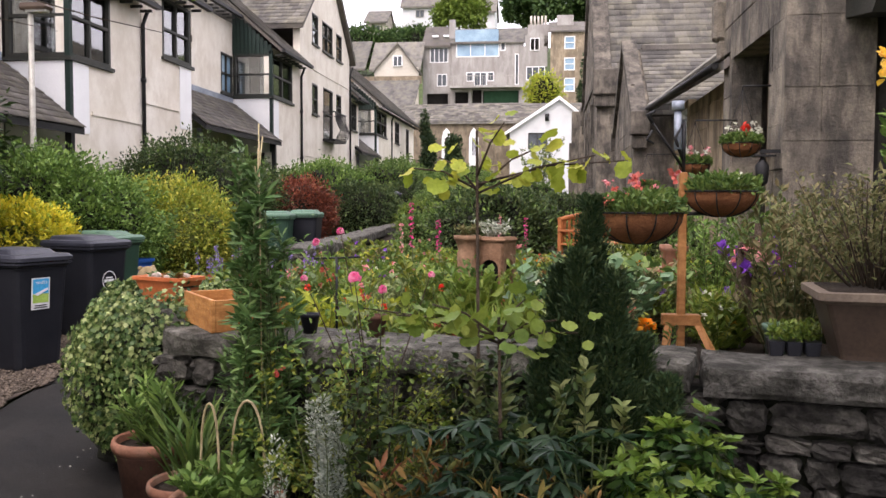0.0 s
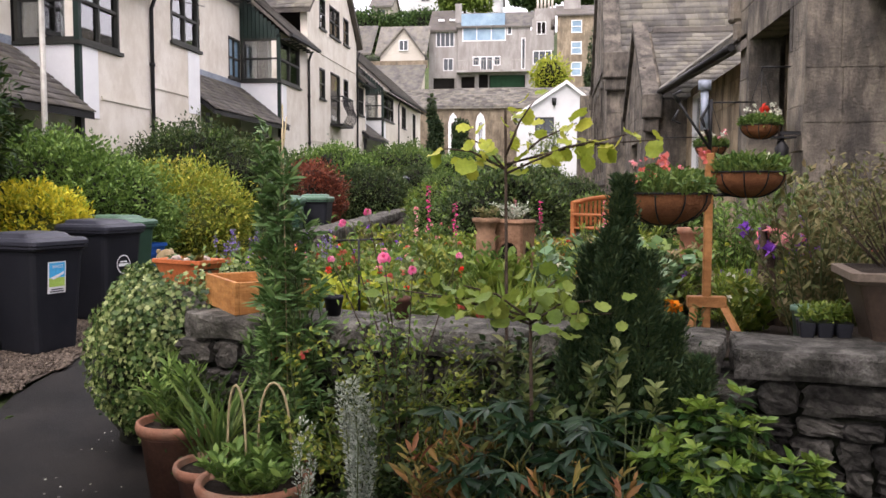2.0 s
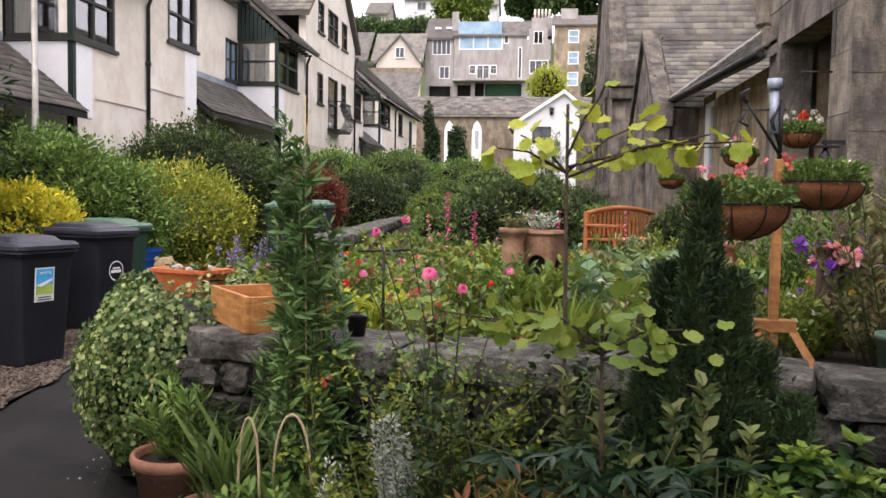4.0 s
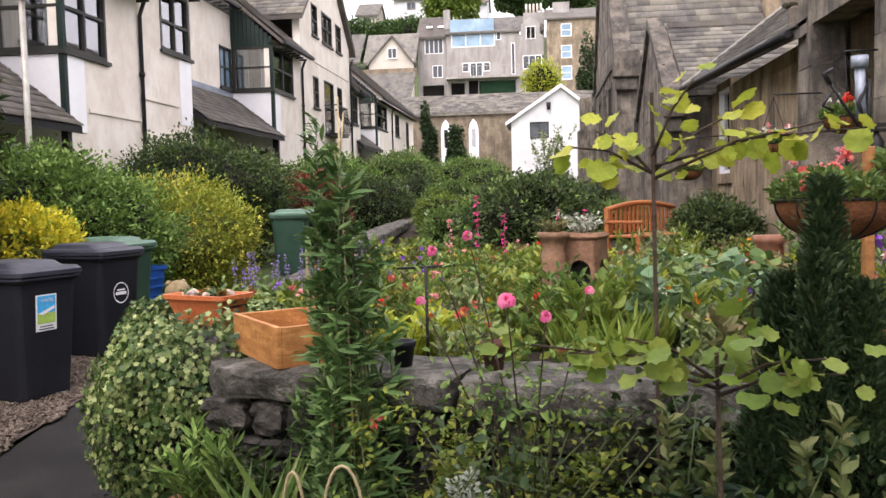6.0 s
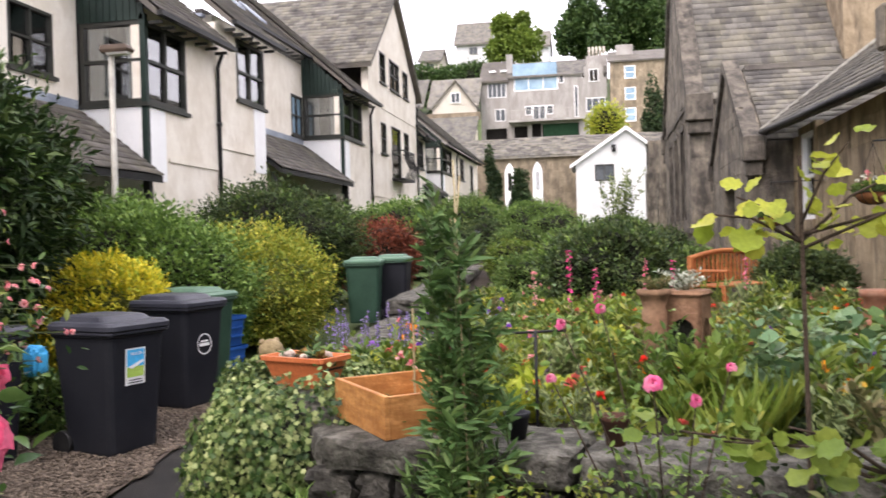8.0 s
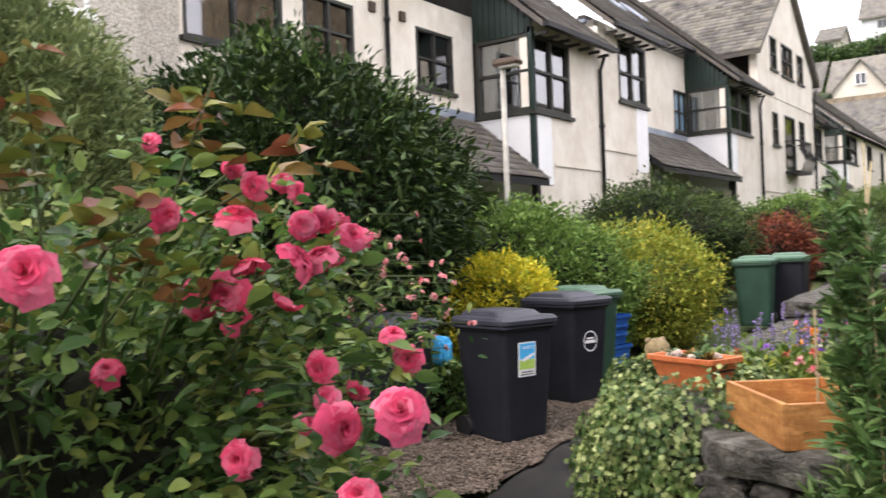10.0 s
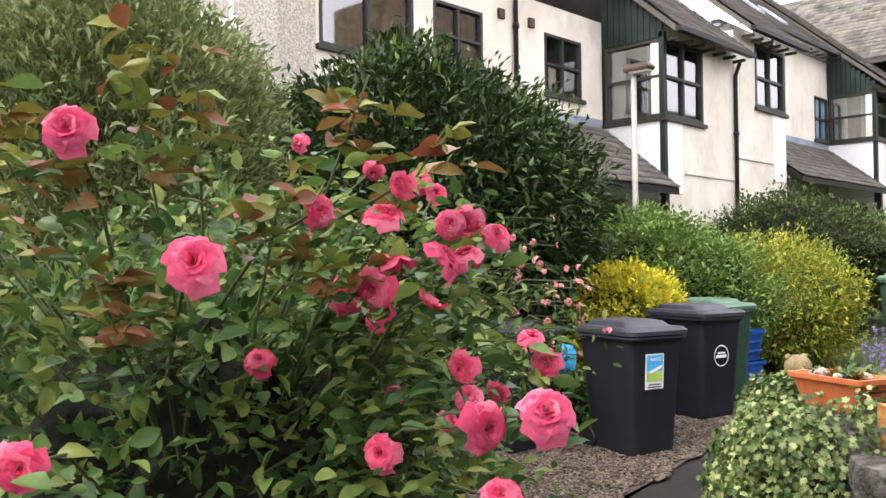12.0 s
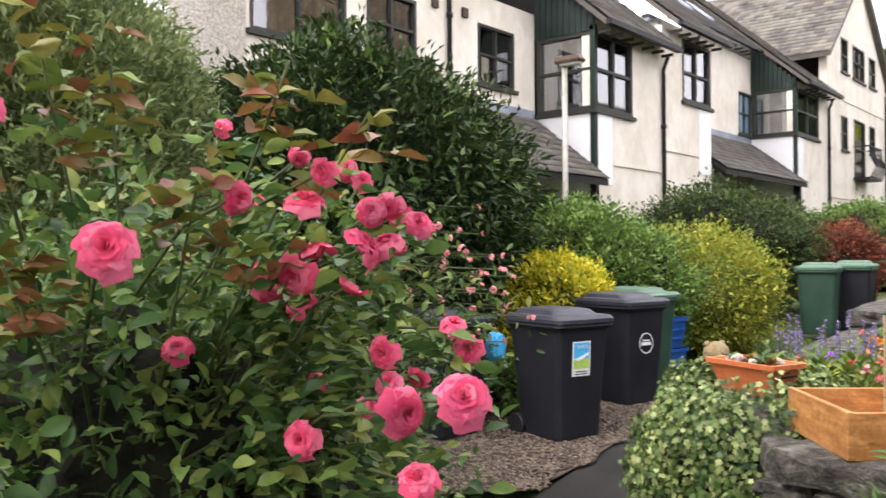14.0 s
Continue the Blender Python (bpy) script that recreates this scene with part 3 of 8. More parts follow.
def gravel_bed():
    rng = np.random.default_rng(3)
    x, y = in_gravel(30000, rng)
    n = len(x)
    oct_v = np.array([(1, 0, 0), (0, 1, 0), (-1, 0, 0), (0, -1, 0), (0, 0, 0.8), (0, 0, -0.6)])
    oct_f = np.array([(0, 1, 4), (1, 2, 4), (2, 3, 4), (3, 0, 4), (1, 0, 5), (2, 1, 5), (3, 2, 5), (0, 3, 5)])
    s = rng.uniform(0.008, 0.022, (n, 1, 3)) * [1.3, 1.0, 0.7]
    a = rng.uniform(0, 6.28, n)
    R = np.stack([np.stack([np.cos(a), -np.sin(a), 0 * a], -1), np.stack([np.sin(a), np.cos(a), 0 * a], -1), np.stack([0 * a, 0 * a, 1 + 0 * a], -1)], 1)
    V = np.einsum("nij,nkj->nki", R, oct_v[None] * s + rng.normal(size=(n, 6, 3)) * 0.002)
    V += np.stack([x, y, np.interp(y, [5, 7.3, 9, 15], [-0.19, -0.06, 0.0, 0.2]) + rng.uniform(0.02, 0.036, n)], -1)[:, None]
    F = (np.arange(n) * 6)[:, None, None] + oct_f[None]
    ob = part("gravel", arrays("gravel", V.reshape(-1, 3), F.reshape(-1, 3), GRAVEL), GRAVEL)
    tagged(ob, "loose brown-grey gravel round the wheeled bins", "gravel", "", "stuff")


gravel_bed()
sheet("gravel_base", [(y, -6.6, float(np.interp(y, [5.7, 6.0, 6.4, 7.1, 8.4, 9.6], [-5.2, -4.65, -4.2, -4.22, -4.4, -4.5]))) for y in (5.7, 6.0, 6.4, 6.75, 7.1, 7.5, 8.0, 8.4, 9.0, 9.6)], lambda x, y: gz(y) + 0.022, GRAVEL, "packed grit under loose gravel")
sheet("garden_bed", [(y, float(np.interp(y, [5, 6.4, 10.5, 15.3, 26], [-2.2, -2.75, -3.1, -3.6, -4.5])), 2.2) for y in (4.95, 5.3, 5.7, 6.2, 7, 8, 9, 10, 11, 12, 14, 16, 18, 20, 23, 26, 30)], lambda x, y: float(np.interp(y, [5, 7, 11, 16, 30], [0.6, 0.58, 0.46, 0.6, 1.3])), EARTH, "dark raised garden soil between stone walls", nx=24, wob=0.06)

# ---------------------------------------------------------------- stone walls


def stone_meshes(count, seed, jit, cuts=1, corner=0.86, edge=0.95):
    out = []
    for i in range(count):
        rng = random.Random(seed + i)
        bm = bmesh.new()
        bmesh.ops.create_cube(bm, size=1.0)
        bmesh.ops.subdivide_edges(bm, edges=bm.edges[:], cuts=cuts, use_grid_fill=True)
        for v in bm.verts:
            k = sum(abs(c) > 0.4 for c in v.co)
            pull = {3: corner, 2: edge, 1: 1.04}.get(k, 1)
            v.co = Vector([c * pull + rng.uniform(-jit, jit) for c in v.co])
        me = bpy.data.meshes.new("stone")
        bm.to_mesh(me)
        bm.free()
        out.append(me)
    return out


RUBBLE = stone_meshes(20, 40, 0.085, 3, 0.9, 0.96)


def slab_meshes(count, seed):
    """Split-faced coping slabs: rough long faces, a fairly flat top."""
    out = []
    for i in range(count):
        bm = bmesh.new()
        bmesh.ops.create_cube(bm, size=1.0)
        for axis, cuts in ((0, 15), (1, 5), (2, 3)):
            es = [e for e in bm.edges if abs((e.verts[0].co - e.verts[1].co)[axis]) > 0.9]
            bmesh.ops.subdivide_edges(bm, edges=es, cuts=cuts, use_grid_fill=True)
        for v in bm.verts:
            q = Vector((v.co.x, v.co.y * 0.46, v.co.z * 0.15))
            d = noise.noise_vector(q * 7 + Vector((seed + i * 9, 0, 0))) * 0.022 + noise.noise_vector(q * 24 + Vector((0, seed + i * 7, 0))) * 0.016
            k = [abs(c) > 0.49 for c in v.co]
            pull = 0.02 if sum(k) >= 2 else 0.0
            s = [1 if c > 0 else -1 for c in v.co]
            d.z *= 0.35
            q += d - Vector([pull * s[a] * (0.6 if k[a] else 0) for a in range(3)])
            v.co = Vector((q.x, q.y / 0.46, q.z / 0.15))
        me = bpy.data.meshes.new("slab")
        bm.to_mesh(me)
        bm.free()
        out.append(me)
    return out


SLABS = slab_meshes(6, 90)
for me_ in RUBBLE:
    me_.materials.append(STONE)
for me_ in SLABS:
    me_.materials.append(CAPSTONE)


def stone_wall(name, a, b, z0, ztop, thick, label, cap=0.17, caplen=1.0, capdeep=0.46, seed=1, slopez=0.0):
    """A dry-stone wall from a to b (plan, the face on its right), with thick coping slabs on top."""
    rng = random.Random(seed)
    d = Vector((b[0] - a[0], b[1] - a[1], 0))
    L = d.length
    ang = math.degrees(math.atan2(d.y, d.x))
    root = thing(name, (a[0], a[1], z0), label, "wall", turn=ang, kind="structure")
    core_h = ztop - z0 - cap
    bm = bmesh.new()
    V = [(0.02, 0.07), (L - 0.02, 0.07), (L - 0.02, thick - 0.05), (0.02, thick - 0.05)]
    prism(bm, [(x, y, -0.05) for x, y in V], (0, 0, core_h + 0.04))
    # Near-black block; shade in the gaps between stones is its colour.
    part("joint_shade_core", bm, SHADE, root)
    z = 0.0
    while z < core_h - 0.03:
        h = min(rng.uniform(0.06, 0.135), core_h - z)
        if core_h - z - h < 0.06:
            h = core_h - z
        x = -rng.uniform(0, 0.1)
        while x < L:
            w = min(rng.uniform(0.1, 0.36), L - x + 0.06)
            for side in (0, 1):
                ob = part("stone", rng.choice(RUBBLE), STONE, root)
                y = 0.06 + rng.uniform(-0.02, 0.015) if side == 0 else thick - 0.06
                ob.location = (x + w / 2, y + (0.04 if side == 0 else -0.02), z + h / 2)
                ob.scale = (w * rng.uniform(0.9, 0.99), 0.2, h * rng.uniform(0.84, 0.97))
                ob.rotation_euler = (0, rng.uniform(-0.06, 0.06), rng.uniform(-0.1, 0.1))
                if thick > 0.6 or seed == 99:
                    break
            x += w + 0.012
        z += h + 0.008
    x = 0.0
    while x < L - 0.05:
        w = min(rng.uniform(0.75, 1.25) * caplen, L - x)
        if L - x - w < 0.35:
            w = L - x
        ob = part("coping_stone", rng.choice(SLABS), CAPSTONE, root)
        ob.location = (x + w / 2, thick / 2 - 0.02 + rng.uniform(-0.02, 0.02), core_h + cap / 2 + slopez * (x + w / 2) + rng.uniform(-0.01, 0.01))
        ob.scale = (w * 0.985, capdeep, cap * 1.0)
        ob.rotation_euler = (0, rng.uniform(-0.012, 0.012), rng.uniform(-0.02, 0.02))
        x += w + 0.01
    return root


stone_wall("garden_wall_south", (-2.12, 4.93), (2.05, 4.02), -0.25, 0.77, 0.42, "dry-stone garden wall with thick grey coping slabs", 0.145, 1.0, 0.46, seed=5)
stone_wall("garden_wall_corner", (-2.85, 6.5), (-2.1, 5.0), -0.2, 0.75, 0.42, "ivy-grown end of a dry-stone garden wall", 0.15, seed=6)
stone_wall("garden_wall_west", (-3.25, 10.4), (-2.88, 6.55), 0.02, 0.74, 0.4, "low dry-stone garden wall beside the path", seed=7)
stone_wall("garden_wall_west", (-4.6, 25.5), (-3.27, 10.45), 0.2, 0.92, 0.4, "low garden wall with flat pale coping by the path", seed=99, caplen=1.3, slopez=-0.0)

# ---------------------------------------------------------------- roofs, windows


def slates(name, parent, origin, u, v, width, length, mat, course=0.2, slate=0.28, seed=1, clip=None, thick=0.012):
    """A roof slope laid with real slates, in courses from the eave upwards; clip(a, b) keeps a slate at a along, b up."""
    rng = np.random.default_rng(seed)
    u, v = unit(np.array(u, float)), unit(np.array(v, float))
    w = np.cross(u, v)
    if w[2] < 0:
        w = -w
    o = np.array(origin, float)
    V, F = [], []
    rows = int(length / course)
    for j in range(rows + 1):
        a = -(slate * 0.5 if j % 2 else 0) + rng.uniform(-0.02, 0.02)
        while a < width:
            s = slate * rng.uniform(0.8, 1.2)
            a0, a1 = max(a, 0), min(a + s - 0.008, width)
            b0, b1 = j * course + rng.uniform(-0.008, 0.008), min(j * course + course * 1.6, length + 0.02)
            a += s
            if a1 - a0 < 0.03 or (clip and not clip((a0 + a1) / 2, b0 + course / 2)):
                continue
            lift = 0.03 + rng.uniform(0, 0.008)
            i = len(V)
            for (p, q, r) in ((a0, b0, lift), (a1, b0, lift + rng.uniform(-0.004, 0.004)), (a1, b1, 0.006), (a0, b1, 0.006)):
                V.append(o + u * p + v * q + w * r)
            for (p, q, r) in ((a0, b0, lift - thick - 0.006), (a1, b0, lift - thick - 0.006)):
                V.append(o + u * p + v * q + w * r)
            F += [(i, i + 1, i + 2, i + 3), (i + 4, i + 5, i + 1, i)]
    ob = part("slate_covering", arrays("slate_covering", np.array(V), np.array(F), mat), mat, parent)
    return tagged(ob, kind="stuff")


def window(parent, axis, plane, out, u0, u1, z0, z1, cols, rows, frame_mat=FRAME, bar=0.05, deep=0.09, sill=True, curtain=False, glass_back=0.05, transom=None, glass=GLASS):
    """A window in a wall along axis; out: +1 or -1, the way it faces along the other axis. Frame, bars, one pane a field."""
    def B(bm, a, b, lo, hi, f0, f1):
        p, q = sorted((plane + out * f0, plane + out * f1))
        if axis == "y":
            box(bm, p, q, a, b, lo, hi)
        else:
            box(bm, a, b, p, q, lo, hi)
    bm = bmesh.new()
    rings = []
    for f in (-deep, 0.014):
        for d in (0, bar):
            ring = [(u0 + d, z0 + d), (u1 - d, z0 + d), (u1 - d, z1 - d), (u0 + d, z1 - d)]
            rings.append([bm.verts.new((plane + out * f, a, b) if axis == "y" else (a, plane + out * f, b)) for a, b in ring])
    for p, q in ((0, 1), (1, 3), (3, 2), (2, 0)):
        for i in range(4):
            bm.faces.new((rings[p][i], rings[p][(i + 1) % 4], rings[q][(i + 1) % 4], rings[q][i]))
    bmesh.ops.recalc_face_normals(bm, faces=bm.faces)
    win = part("window", bm, frame_mat, parent)
    us = [u0 + (u1 - u0) * i / cols for i in range(cols + 1)]
    zs = [z0 + (z1 - z0) * i / rows for i in range(rows + 1)]
    if transom:
        zs = [z0, z0 + (z1 - z0) * transom, z1]
    for x in us[1:-1]:
        bm = bmesh.new()
        B(bm, x - bar * 0.45, x + bar * 0.45, z0 + bar, z1 - bar, -deep + 0.02, 0.004)
        part("mullion", bm, frame_mat, win)
    for z in zs[1:-1]:
        bm = bmesh.new()
        B(bm, u0 + bar, u1 - bar, z - bar * 0.4, z + bar * 0.4, -deep + 0.03, 0.001)
        part("transom", bm, frame_mat, win)
    if sill:
        bm = bmesh.new()
        B(bm, u0 - 0.06, u1 + 0.06, z0 - 0.07, z0 - 0.003, -deep, 0.07)
        part("window_sill", bm, frame_mat, win)
    for x0, x1 in zip(us, us[1:]):
        for za, zb in zip(zs, zs[1:]):
            bm = bmesh.new()
            B(bm, x0 + bar * 0.45, x1 - bar * 0.45, za + bar * 0.4, zb - bar * 0.4, -glass_back - 0.006, -glass_back)
            g = part("pane", bm, glass, win)
            g.visible_shadow = False
    if curtain:
        for s0, s1 in ((u0 + 0.06, u0 + (u1 - u0) * 0.34), (u1 - (u1 - u0) * 0.36, u1 - 0.06)):
            n = 14
            V = []
            for i in range(n + 1):
                a = s0 + (s1 - s0) * i / n
                o2 = plane - out * (deep + 0.1 + 0.03 * math.sin(i * 1.9))
                for z in (z0 + 0.05, z1 - 0.05):
                    V.append((o2, a, z) if axis == "y" else (a, o2, z))
            F = [(2 * i, 2 * i + 2, 2 * i + 3, 2 * i + 1) for i in range(n)]
            part("curtain", arrays("curtain", np.array(V), np.array(F), CURTAIN, True), CURTAIN, win)
    return win


# ---------------------------------------------------------------- the cream terrace
FX, RX = -8.68, -9.95
SLOPE = 0.88


def roof_plane(parent, y0, y1, eave_x, eave_z, ridge_x, seed, mat=SLATE_D):
    rise = (eave_x - ridge_x) * SLOPE
    run = eave_x - ridge_x
    bm = bmesh.new()
    prism(bm, [(eave_x, y0, eave_z - 0.02), (ridge_x, y0, eave_z + rise - 0.02), (ridge_x, y0, eave_z + rise - 0.14), (eave_x, y0, eave_z - 0.14)], (0, y1 - y0, 0))
    r = part("roof", bm, SLATE_D, parent)
    slates("slates", r, (eave_x + 0.03, y0, eave_z - 0.02), (0, 1, 0), (-run, 0, rise), y1 - y0, math.hypot(run, rise), mat, 0.22, 0.3, seed)
    bm = boxes((eave_x + 0.005, eave_x + 0.11, y0, y1, eave_z - 0.13, eave_z - 0.045))
    part("gutter", bm, BLACKIRON, parent)
    y = y0 + 0.25
    while y < y1 - 0.1:
        part("rafter_end", boxes((eave_x - 0.3, eave_x - 0.05, y, y + 0.045, eave_z - 0.2, eave_z - 0.145)), FRAME, parent)
        y += 0.42
    return r


def downpipe(parent, x, y, z0, z1, r=0.04):
    bm = bmesh.new()
    tube(bm, [(x + 0.06, y, z0), (x + 0.06, y, z1 - 0.3), (x + 0.18, y, z1)], r, r, 8)
    for z in np.arange(z0 + 0.6, z1 - 0.3, 1.6):
        tube(bm, [(x + 0.06, y, z), (x + 0.06, y, z + 0.08)], r * 1.45, r * 1.45, 8)
    part("downpipe", bm, BLACKIRON, parent)


def lean_to(parent, y0, y1, dz, seed):
    """A low slate roof between two wings."""
    e = (-8.36, 2.78 + dz)
    t = (RX + 0.01, 4.0 + dz)
    bm = bmesh.new()
    prism(bm, [(e[0], y0, e[1]), (t[0], y0, t[1]), (t[0], y0, t[1] - 0.12), (e[0], y0, e[1] - 0.12)], (0, y1 - y0, 0))
    r = part("porch_roof", bm, BLACKIRON, parent)
    slates("slates", r, (e[0] + 0.02, y0, e[1]), (0, 1, 0), (t[0] - e[0], 0, t[1] - e[1]), y1 - y0, math.hypot(t[0] - e[0], t[1] - e[1]) - 0.02, SLATE_D, 0.2, 0.28, seed)
    part("porch_flashing", boxes((RX + 0.004, RX + 0.03, y0, y1, t[1], t[1] + 0.16)), LEAD, parent)
    for ya in (y0 + 0.05, y1 - 0.2):
        part("porch_post", boxes((-8.62, -8.5, ya, ya + 0.12, gz(ya) - 0.1, e[1] - 0.08)), BLACKIRON, parent)


def corner_bay(parent, y_corner, y_end, z_sill, z_head, eave_z, south=True):
    """Corner window of a wing: a big front light and a side light, white panels below, dark green boards above."""
    s = 1 if south else -1
    window(parent, "y", FX, 1, min(y_corner, y_end), max(y_corner, y_end), z_sill, z_head, 2, 2, bar=0.07, curtain=True, transom=0.52)
    window(parent, "x", y_corner, -s, RX + 0.05, FX - 0.0, z_sill, z_head, 1, 2, bar=0.07, transom=0.52, curtain=True)
    x0, x1 = RX + 0.02, FX - 0.07
    zb = z_sill - 1.35
    bm = bmesh.new()
    a, b = sorted((y_corner - s * 0.02, y_corner + s * 0.02))
    box(bm, x0, x1, a, b, zb - 0.4, z_sill - 0.075)
    w = y_corner + s * 0.62
    a, b = sorted((y_corner + s * 0.07, w))
    box(bm, FX - 0.01, FX + 0.02, a, b, zb, z_sill - 0.075)
    part("white_panel", bm, WHITE, parent, "smooth white painted panel")
    a, b = sorted((y_corner - s * 0.03, y_corner + s * 0.07))
    part("corner_post", boxes((FX - 0.07, FX + 0.03, a, b, zb - 0.4, z_head + 0.1)), GREENWOOD, parent, "dark green corner post")
    n = 10
    for i in range(n):
        xa = RX + 0.02 + (FX - RX) * i / n
        xb = xa + (FX - RX) / n - 0.012
        top = eave_z + (-8.35 - (xa + xb) / 2) * SLOPE - 0.1
        a, b = sorted((y_corner - s * 0.03, y_corner + s * 0.01))
        part("cladding_board", boxes((xa, xb, a, b, z_head + 0.003, top)), GREENWOOD, parent)


def terrace_wing(parent, y0, y1, z_base, eave_z, holes, render=RENDER_W):
    bm = bmesh.new()
    wall_cells(bm, "y", FX, -0.25, y0, y1, z_base, eave_z + 0.1, holes)
    return part("wall", bm, render, parent)


def recess(parent, y0, y1, z_base, eave_z, holes, mat=RENDER_W):
    bm = bmesh.new()
    wall_cells(bm, "y", RX, -0.25, y0, y1, z_base, eave_z + 0.15, holes)
    return part("wall", bm, mat, parent)


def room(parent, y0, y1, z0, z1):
    """Near-black walls and floors, the rooms' lack of light put into the colour, and the far walls that close the
    house.
    """
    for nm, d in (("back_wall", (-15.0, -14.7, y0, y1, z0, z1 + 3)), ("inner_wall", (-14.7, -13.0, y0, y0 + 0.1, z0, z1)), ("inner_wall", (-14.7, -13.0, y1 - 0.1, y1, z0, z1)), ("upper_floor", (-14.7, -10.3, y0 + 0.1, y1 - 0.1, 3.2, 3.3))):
        part(nm, boxes(d), ROOM_SHADE, parent)


def terrace():
    # house one: ends at the first downpipe
    h = thing("terraced_house", (0, 0, 0), "cream rendered terraced house with dark green windows and slate roof", "house", "cream terrace")
    wins = [(8.42, 10.13, 4.43, 5.55), (10.55, 11.65, 4.5, 5.5), (13.25, 14.33, 4.45, 5.5)]
    recess(h, 8.36, 15.0, -0.1, 5.85, wins)
    recess(h, 7.35, 8.355, -0.1, 5.85, (), ROUGHCAST)
    window(h, "y", RX, 1, *wins[0], 2, 1, curtain=True)
    window(h, "y", RX, 1, *wins[1], 2, 2)
    window(h, "y", RX, 1, *wins[2], 2, 2, transom=0.5)
    part("wall", boxes((-9.5, -9.25, -2.0, 7.3, -0.1, 6.6), (-12.0, -9.5, 7.05, 7.3, -0.1, 6.6)), ROUGHCAST, h, "grey roughcast side wall")
    window(h, "y", -9.25, 1, 5.9, 6.7, 4.2, 5.4, 2, 2, frame_mat=WHITE)
    hw = [(15.07, 16.47, 4.08, 5.5)]
    terrace_wing(h, 15.03, 17.75, 0.1, 5.6, hw)
    corner_bay(h, 15.03, 16.47, 4.08, 5.5, 5.55)
    part("wing_side_wall", boxes((RX, FX - 0.02, 15.05, 15.25, 0.1, 2.35)), RENDER_W, h)
    part("string_course", boxes((FX, FX + 0.03, 15.75, 17.7, 3.1, 3.17)), RENDER_W, h)
    roof_plane(h, 14.8, 17.72, -8.3, 5.62, -13.2, 11)
    roof_plane(h, 7.2, 14.8, -9.6, 6.05 + 0.55, -13.2, 12)
    lean_to(h, 10.6, 14.95, 0.0, 13)
    downpipe(h, FX, 17.73, 0.2, 5.5)
    downpipe(h, RX, 12.42, 3.2, 6.5)
    for ya in (12.02, 12.8):
        part("vent", boxes((RX, RX + 0.05, ya, ya + 0.14, 5.5, 5.66)), BROWN_POT, h)
    room(h, 7.4, 17.7, 0, 6)
    # house two: the right wing of the pair, a recess and the next wing
    h = thing("terraced_house", (0, 0, 0), "cream rendered terraced house with corner bay and small window painted sky-reflection blue", "house", "cream terrace")
    terrace_wing(h, 17.77, 20.27, 0.3, 6.05, [(18.75, 20.2, 4.72, 6.05)])
    window(h, "y", FX, 1, 18.75, 20.2, 4.72, 6.05, 2, 2, bar=0.07, transom=0.48)
    window(h, "x", 20.27, 1, RX + 0.3, FX, 4.72, 6.05, 1, 2, bar=0.07)
    part("white_panel", boxes((FX - 0.01, FX + 0.02, 19.6, 20.22, 3.2, 4.64), (RX + 0.02, FX - 0.02, 20.25, 20.29, 3.2, 4.64)), WHITE, h, "smooth white painted panel")
    part("string_course", boxes((FX, FX + 0.03, 17.8, 19.55, 3.57, 3.64)), RENDER_W, h)
    roof_plane(h, 17.75, 20.45, -8.3, 6.2, -13.2, 14)
    wins = [(25.3, 26.23, 4.82, 6.03)]
    recess(h, 20.3, 26.3, 0.4, 6.9, wins)
    # The sky reflected in this window is painted as blue panes.
    window(h, "y", RX, 1, *wins[0], 2, 2, bar=0.06, glass=SKYGLASS)
    roof_plane(h, 20.45, 26.1, -9.62, 7.3, -13.2, 15)
    downpipe(h, RX, 22.4, 4.4, 7.2)
    for ya in (21.6, 23.0):
        part("vent", boxes((RX, RX + 0.05, ya, ya + 0.15, 5.9, 6.08)), BROWN_POT, h)
    lean_to(h, 20.35, 26.2, 0.58, 16)
    terrace_wing(h, 26.25, 29.25, 0.5, 6.2, [(26.3, 28.35, 4.8, 6.1)])
    corner_bay(h, 26.25, 28.35, 4.8, 6.1, 6.15)
    roof_plane(h, 26.1, 29.3, -8.3, 6.25, -13.2, 17)
    part("valley_flashing", boxes((-9.3, -8.9, 17.66, 17.8, 6.25, 6.32)), LEAD, h)
    for ya in (21.9, 23.3):
        bm = prism(bmesh.new(), [(-10.0, ya, 7.68), (-10.6, ya, 8.21), (-10.6, ya, 8.27), (-10.0, ya, 7.74)], (0, 0.45, 0))
        part("roof_light", bm, LEAD, h)
    downpipe(h, FX, 29.25, 0.8, 6.15)
    room(h, 17.8, 29.2, 0, 6.5)
    # gabled house
    h = thing("gabled_house", (0, 0, 0), "tall cream gabled house with dark windows and iron balcony", "house", "cream terrace")
    yl, yr, ye, yp = 29.3, 36.6, 7.6, 32.95
    wins = [(30.8, 31.6, 7.3, 8.4), (32.2, 33.7, 7.28, 8.4), (34.3, 35.2, 7.3, 8.35), (30.76, 31.5, 4.75, 5.85), (32.3, 33.7, 3.95, 5.9), (34.3, 35.08, 4.9, 5.9), (30.8, 31.5, 1.9, 3.0), (34.2, 35.0, 1.9, 3.0)]
    bm = bmesh.new()
    wall_cells(bm, "y", FX, -0.25, yl + 0.95, yr - 0.95, 0.7, 8.5, wins)
    for ya, yb in ((yl, yl + 0.95), (yr, yr - 0.95)):
        box(bm, FX - 0.25, FX, min(ya, yb), max(ya, yb), 0.7, 7.68)
        prism(bm, [(FX, ya, 7.68), (FX, yb, 7.68), (FX, yb, 8.5)], (-0.25, 0, 0))
    peak = 10.95
